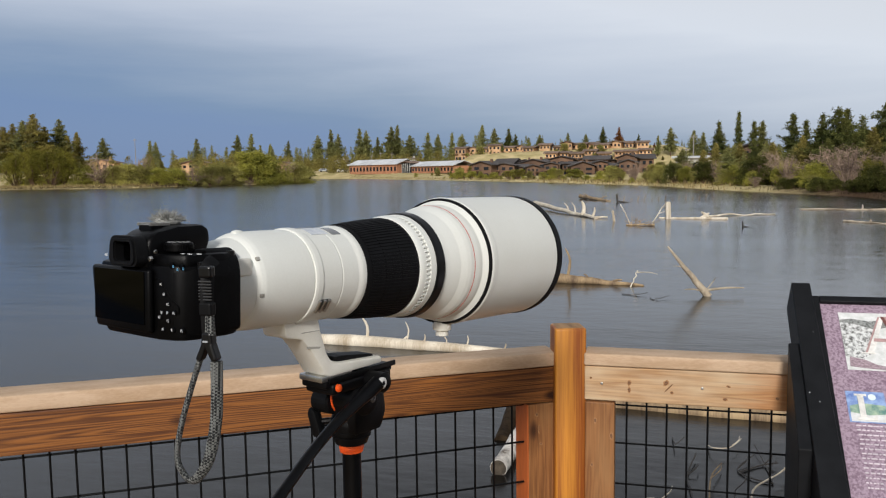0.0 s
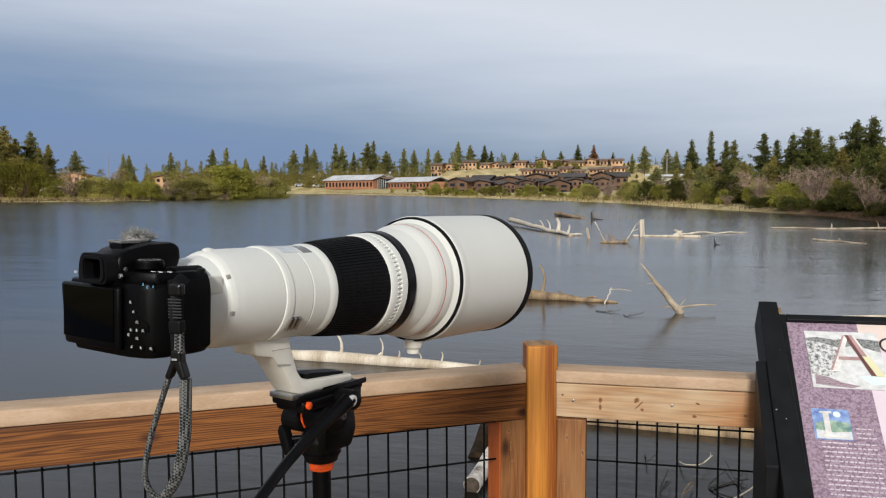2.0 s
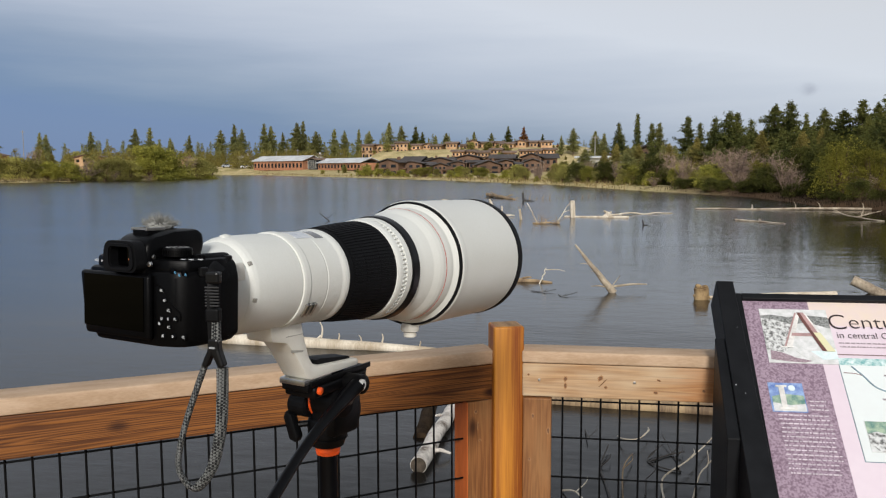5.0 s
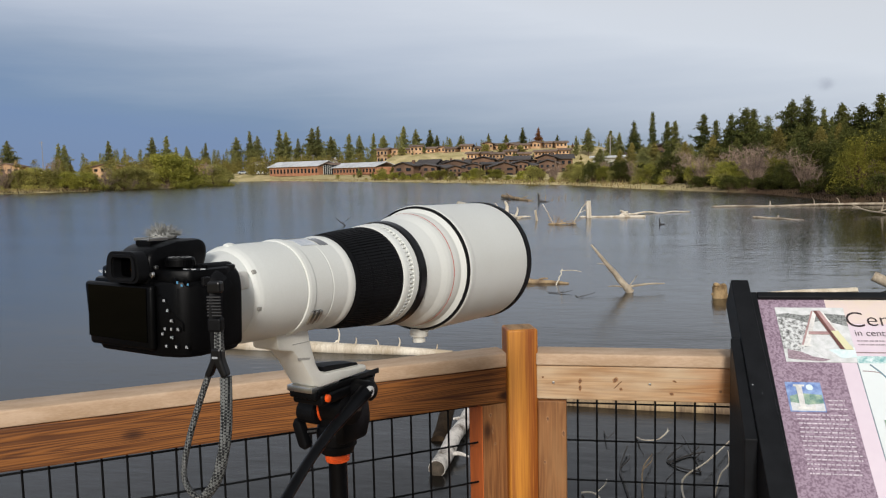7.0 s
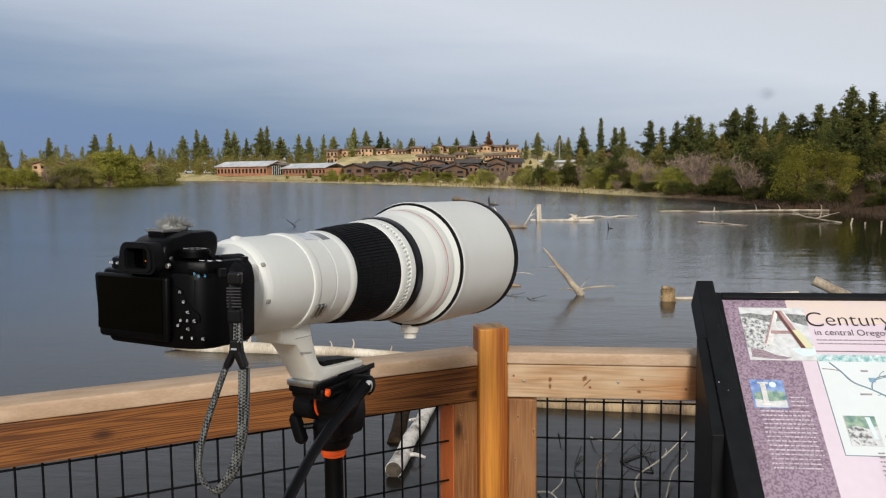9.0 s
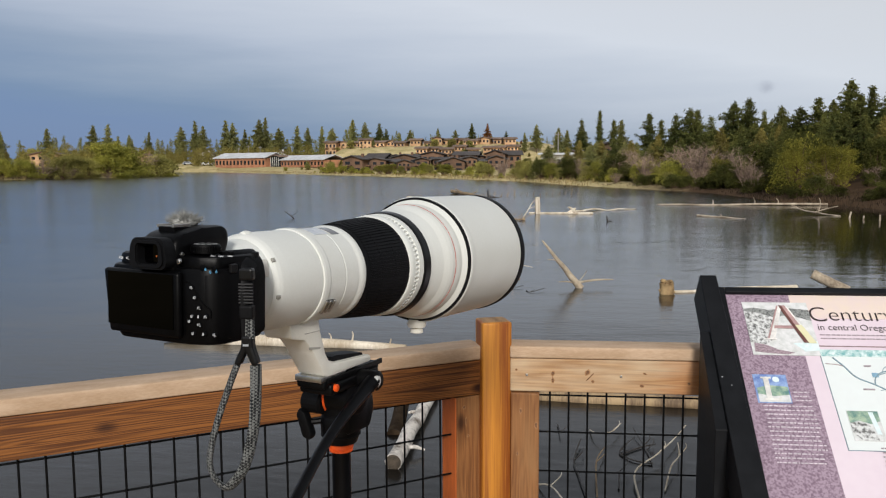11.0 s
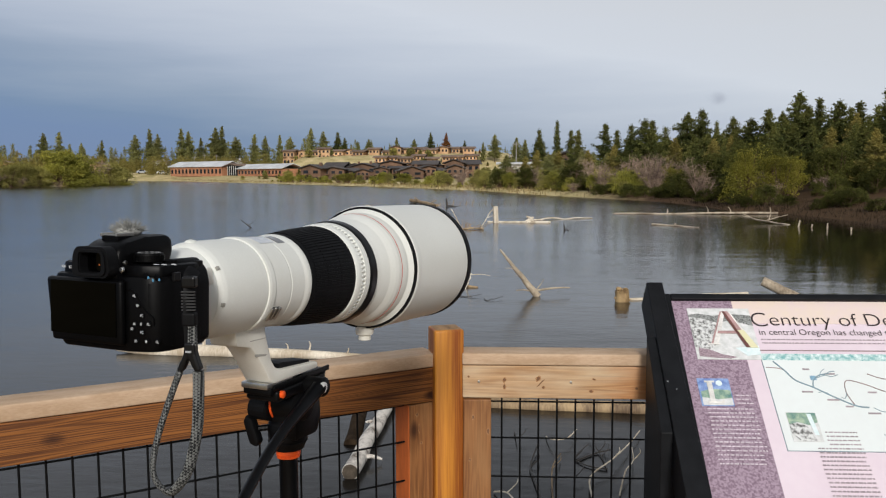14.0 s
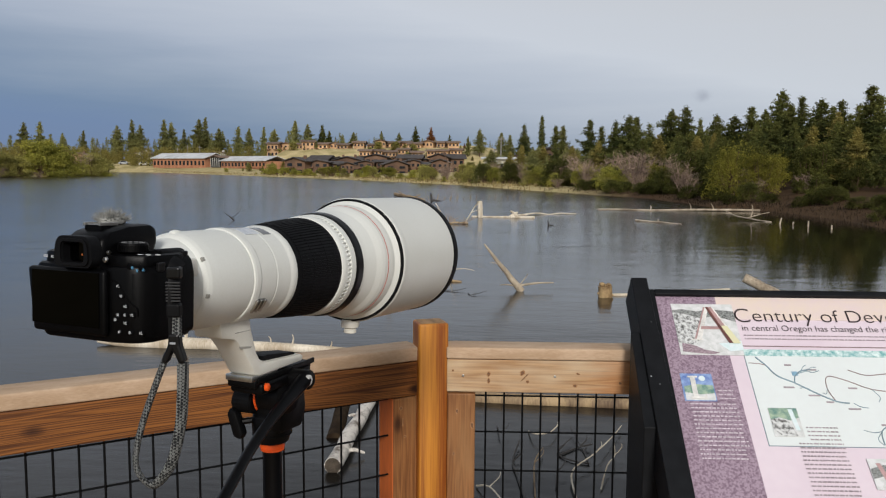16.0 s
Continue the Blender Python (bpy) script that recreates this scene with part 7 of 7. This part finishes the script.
def house(name, label, x, y, turn, w, d, h, rise, wall, roof, cols, rows, balcony=False, along=False, z=None):
    """A building with its walls, roof and each window; along: the ridge runs across the front."""
    foot = ground_at(x, y) - 0.4
    base = foot if z is None else min(z, foot)
    h = h if z is None else h + z - base
    ob = thing(name, label, "building", Matrix.Translation((x, y, base)) @ Matrix.Rotation(radians(turn), 4, "Z"))
    if along:
        wall_bm = box((-w / 2, -d / 2, 0), (w / 2, d / 2, h))
        roof_bm = gable(d, w, rise)
        roof_bm.transform(Matrix.Rotation(radians(90), 4, "Z"))
    else:
        wall_bm = prism([(-w / 2, 0), (w / 2, 0), (w / 2, h), (0, h + rise * 0.98), (-w / 2, h)], -d / 2, d / 2, "XZ")
        roof_bm = gable(w, d, rise)
    part("wall", wall_bm, wall, ob)
    part("roof", roof_bm, roof, ob, m=Matrix.Translation((0, 0, h)))
    if rise > 0.9 and not along:
        part("chimney", box((w * 0.18, -0.4, h + rise * 0.3), (w * 0.18 + 0.7, 0.4, h + rise + 0.7), 0.03), wall, ob)
    ww, wh = w / cols * 0.48, h / rows * 0.46
    pane = mesh_of(box((-ww / 2, -0.08, 0), (ww / 2, 0.05, wh), 0), "window", M_WINDOW)
    sill = mesh_of(box((-ww / 2 - 0.1, -0.16, -0.12), (ww / 2 + 0.1, 0.02, 0)), "sill", wall)
    for i in range(cols):
        for j in range(rows):
            at = (-w / 2 + w * (i + 0.5) / cols, -d / 2, h * (j + 0.3) / rows)
            wn = part("window", pane, None, ob, m=Matrix.Translation(at))
            part("sill", sill, None, wn)
            if balcony and j == 1 and i % 2 == 0:
                part("balcony", box((-ww, -1.3, -0.35), (ww, 0, -0.15)), M_BROWNWALL, wn)
    return ob


house("brick_hall", "long red-brick hall with a pale metal roof across the lake", -117.4, 309.5, -29, 30, 10, 3.0, 2.0, M_BRICK, M_METALROOF, 14, 1, along=True, z=1.9)
house("brick_hall", "shorter red-brick hall with a pale metal roof", -86.0, 290, -39, 28, 9, 2.3, 1.7, M_BRICK, M_METALROOF, 13, 1, along=True, z=1.6)
atrium = thing("glazed_link", "glazed link with dark mullions between two brick halls", "building", Matrix.Translation((-100.8, 299, 1.6)) @ Matrix.Rotation(radians(-33), 4, "Z"))
part("wall", box((-2.6, -3, 0), (2.6, 3, 3.6)), M_WINDOW, atrium)
part("roof", gable(5.2, 6, 0.7), M_GREYROOF, atrium, m=Matrix.Translation((0, 0, 3.6)))
for k in range(5):
    part("mullion", box((-2.5 + 1.2 * k, -3.15, 0), (-2.35 + 1.2 * k, -3.0, 3.6)), M_PALEWALL, atrium)
rh = random.Random(5)
for k in range(10):         # dark lakeside lodges
    x = -53.0 + 4.5 * k + rh.uniform(-0.6, 0.6)
    house("lakeside_lodge", "dark brown timber lodge with a low gabled roof", x, 224 + (k % 3) * 4 - k * 0.8, rh.choice((0, 14, -14, 6)), 4.6 + rh.uniform(-1.2, 2.2), 7, 1.6 + rh.uniform(0, 1.2), 0.8 + rh.uniform(-0.3, 0.5), M_BROWNWALL, M_BROWNROOF, 2 + k % 2, 2, True, along=(k % 3 == 2), z=0.6)
for k in range(10):
    x = -50.0 + 4.4 * k + rh.uniform(-0.8, 0.8)
    house("lakeside_lodge", "dark brown timber lodge with a wide shingle roof", x, 239 + (k % 2) * 5, rh.choice((0, 9, -9)), 5.4 + rh.uniform(-1.0, 2.6), 8, 2.6 + rh.uniform(0, 1.6), 1.0 + rh.uniform(-0.2, 0.6), M_BROWNWALL, M_BROWNROOF, 3, 2, along=(k % 3 == 0), z=0.7)
for k in range(16):         # terraces of houses on the hill
    x = -85.0 + 4.7 * k + rh.uniform(-0.6, 0.6)
    house("hill_house", "tan timber house with a flat-pitched brown roof on the hill", x, 316 + (k % 3) * 4, rh.uniform(-8, 8), 4.3 + rh.uniform(-0.5, 0.9), 7, 3.1 + rh.uniform(0, 1.1), 0.7, M_TANWALL, M_GREYROOF, 3, 2, k % 2 == 0, along=(k % 4 != 1), z=7.0 + 0.05 * k + 0.6 * (k % 2))
for k in range(8):
    x = -46.0 + 4.9 * k + rh.uniform(-0.8, 0.8)
    house("hill_house", "tan timber house stepping down the hill", x, 296 + (k % 2) * 4, rh.uniform(-8, 8), 4.0, 6, 2.4 + rh.uniform(0, 0.8), 0.7, M_TANWALL, M_GREYROOF, 3, 2, k % 2 == 0, along=True, z=4.8 + 0.5 * (k % 2))
house("wooded_house", "brown house half hidden in pines on the hillside", 10.8, 150, 10, 3.0, 4, 5.0, 0.7, M_BROWNWALL, M_BROWNROOF, 3, 3)
house("wooded_house", "small brown house half hidden in pines", 15.2, 160, -10, 2.4, 4, 5.2, 0.8, M_BROWNWALL, M_BROWNROOF, 2, 3)
house("pale_building", "long pale low building behind the shore trees", 5.0, 180, 0, 12, 5, 1.1, 0.3, M_PALEWALL, M_METALROOF, 8, 1, along=True, z=2.7)
house("distant_house", "small brown house beyond the reedy spit", -192, 236, 12, 9, 6, 4.2, 1.2, M_TANWALL, M_GREYROOF, 4, 2)
house("distant_house", "brown house among trees beyond the reedy spit", -158, 240, 12, 9, 6, 4.0, 1.2, M_TANWALL, M_GREYROOF, 4, 2)
house("distant_house", "pale house among far trees", -149, 340, 0, 7, 5, 4.5, 1.0, M_PALEWALL, M_GREYROOF, 3, 2)
house("distant_house", "pale house among far trees", -117, 345, 0, 7, 5, 5.5, 1.0, M_PALEWALL, M_GREYROOF, 3, 2)
house("distant_house", "pale house among far trees", -172, 330, 0, 8, 6, 4.2, 1.2, M_TANWALL, M_GREYROOF, 4, 2)


def car(x, y, turn, paint, label):
    ob = thing("parked_car", label, "car", Matrix.Translation((x, y, ground_at(x, y))) @ Matrix.Rotation(radians(turn), 4, "Z"), "parked cars")
    part("body", prism([(-2.2, 0.3), (2.2, 0.3), (2.2, 0.8), (1.2, 0.95), (0.6, 1.45), (-1.3, 1.45), (-1.9, 0.95), (-2.2, 0.85)], -0.85, 0.85, "XZ", 0.06), paint, ob)
    part("windows", prism([(-1.5, 0.98), (1.0, 0.98), (0.55, 1.38), (-1.2, 1.38)], -0.87, 0.87, "XZ"), M_WINDOW, ob)
    for q in (-1.35, 1.35):
        for s in (-0.86, 0.7):
            part("wheel", lathe([(s, 0.33), (s + 0.16, 0.33)], 14), M_RUBBER, ob, m=Matrix.Translation((q, 0, 0.33)))


for k in range(9):
    car(-149 + 4.9 * k, 322 - 1.5 * k + 6 * (k % 2), 12, M_CARWHITE if k % 3 else M_GREYMARK, "pale car parked by the far shore")
for k in range(5):
    car(-219 + 5.2 * k, 250, 8, M_CARWHITE, "white car parked beyond the reedy spit")
for x, y, top in ((1.2, 180, 6.4), (2.7, 180, 9.0), (7.4, 178, 5.4), (-190.3, 250, 15.5), (-121, 318, 10.5), (-126, 320, 9.6), (-116, 318, 10.2)):
    z = ground_at(x, y)
    pole = thing("utility_pole", "thin grey pole standing among the trees", "pole", Matrix.Translation((x, y, z - 0.2)))
    part("shaft", tube([(0, 0, 0), (0, 0, top - z)], [0.14, 0.10], 8), M_POLE, pole)
    part("crossarm", box((-0.8, -0.06, top - z - 0.6), (0.8, 0.06, top - z - 0.45)), M_POLE, pole)
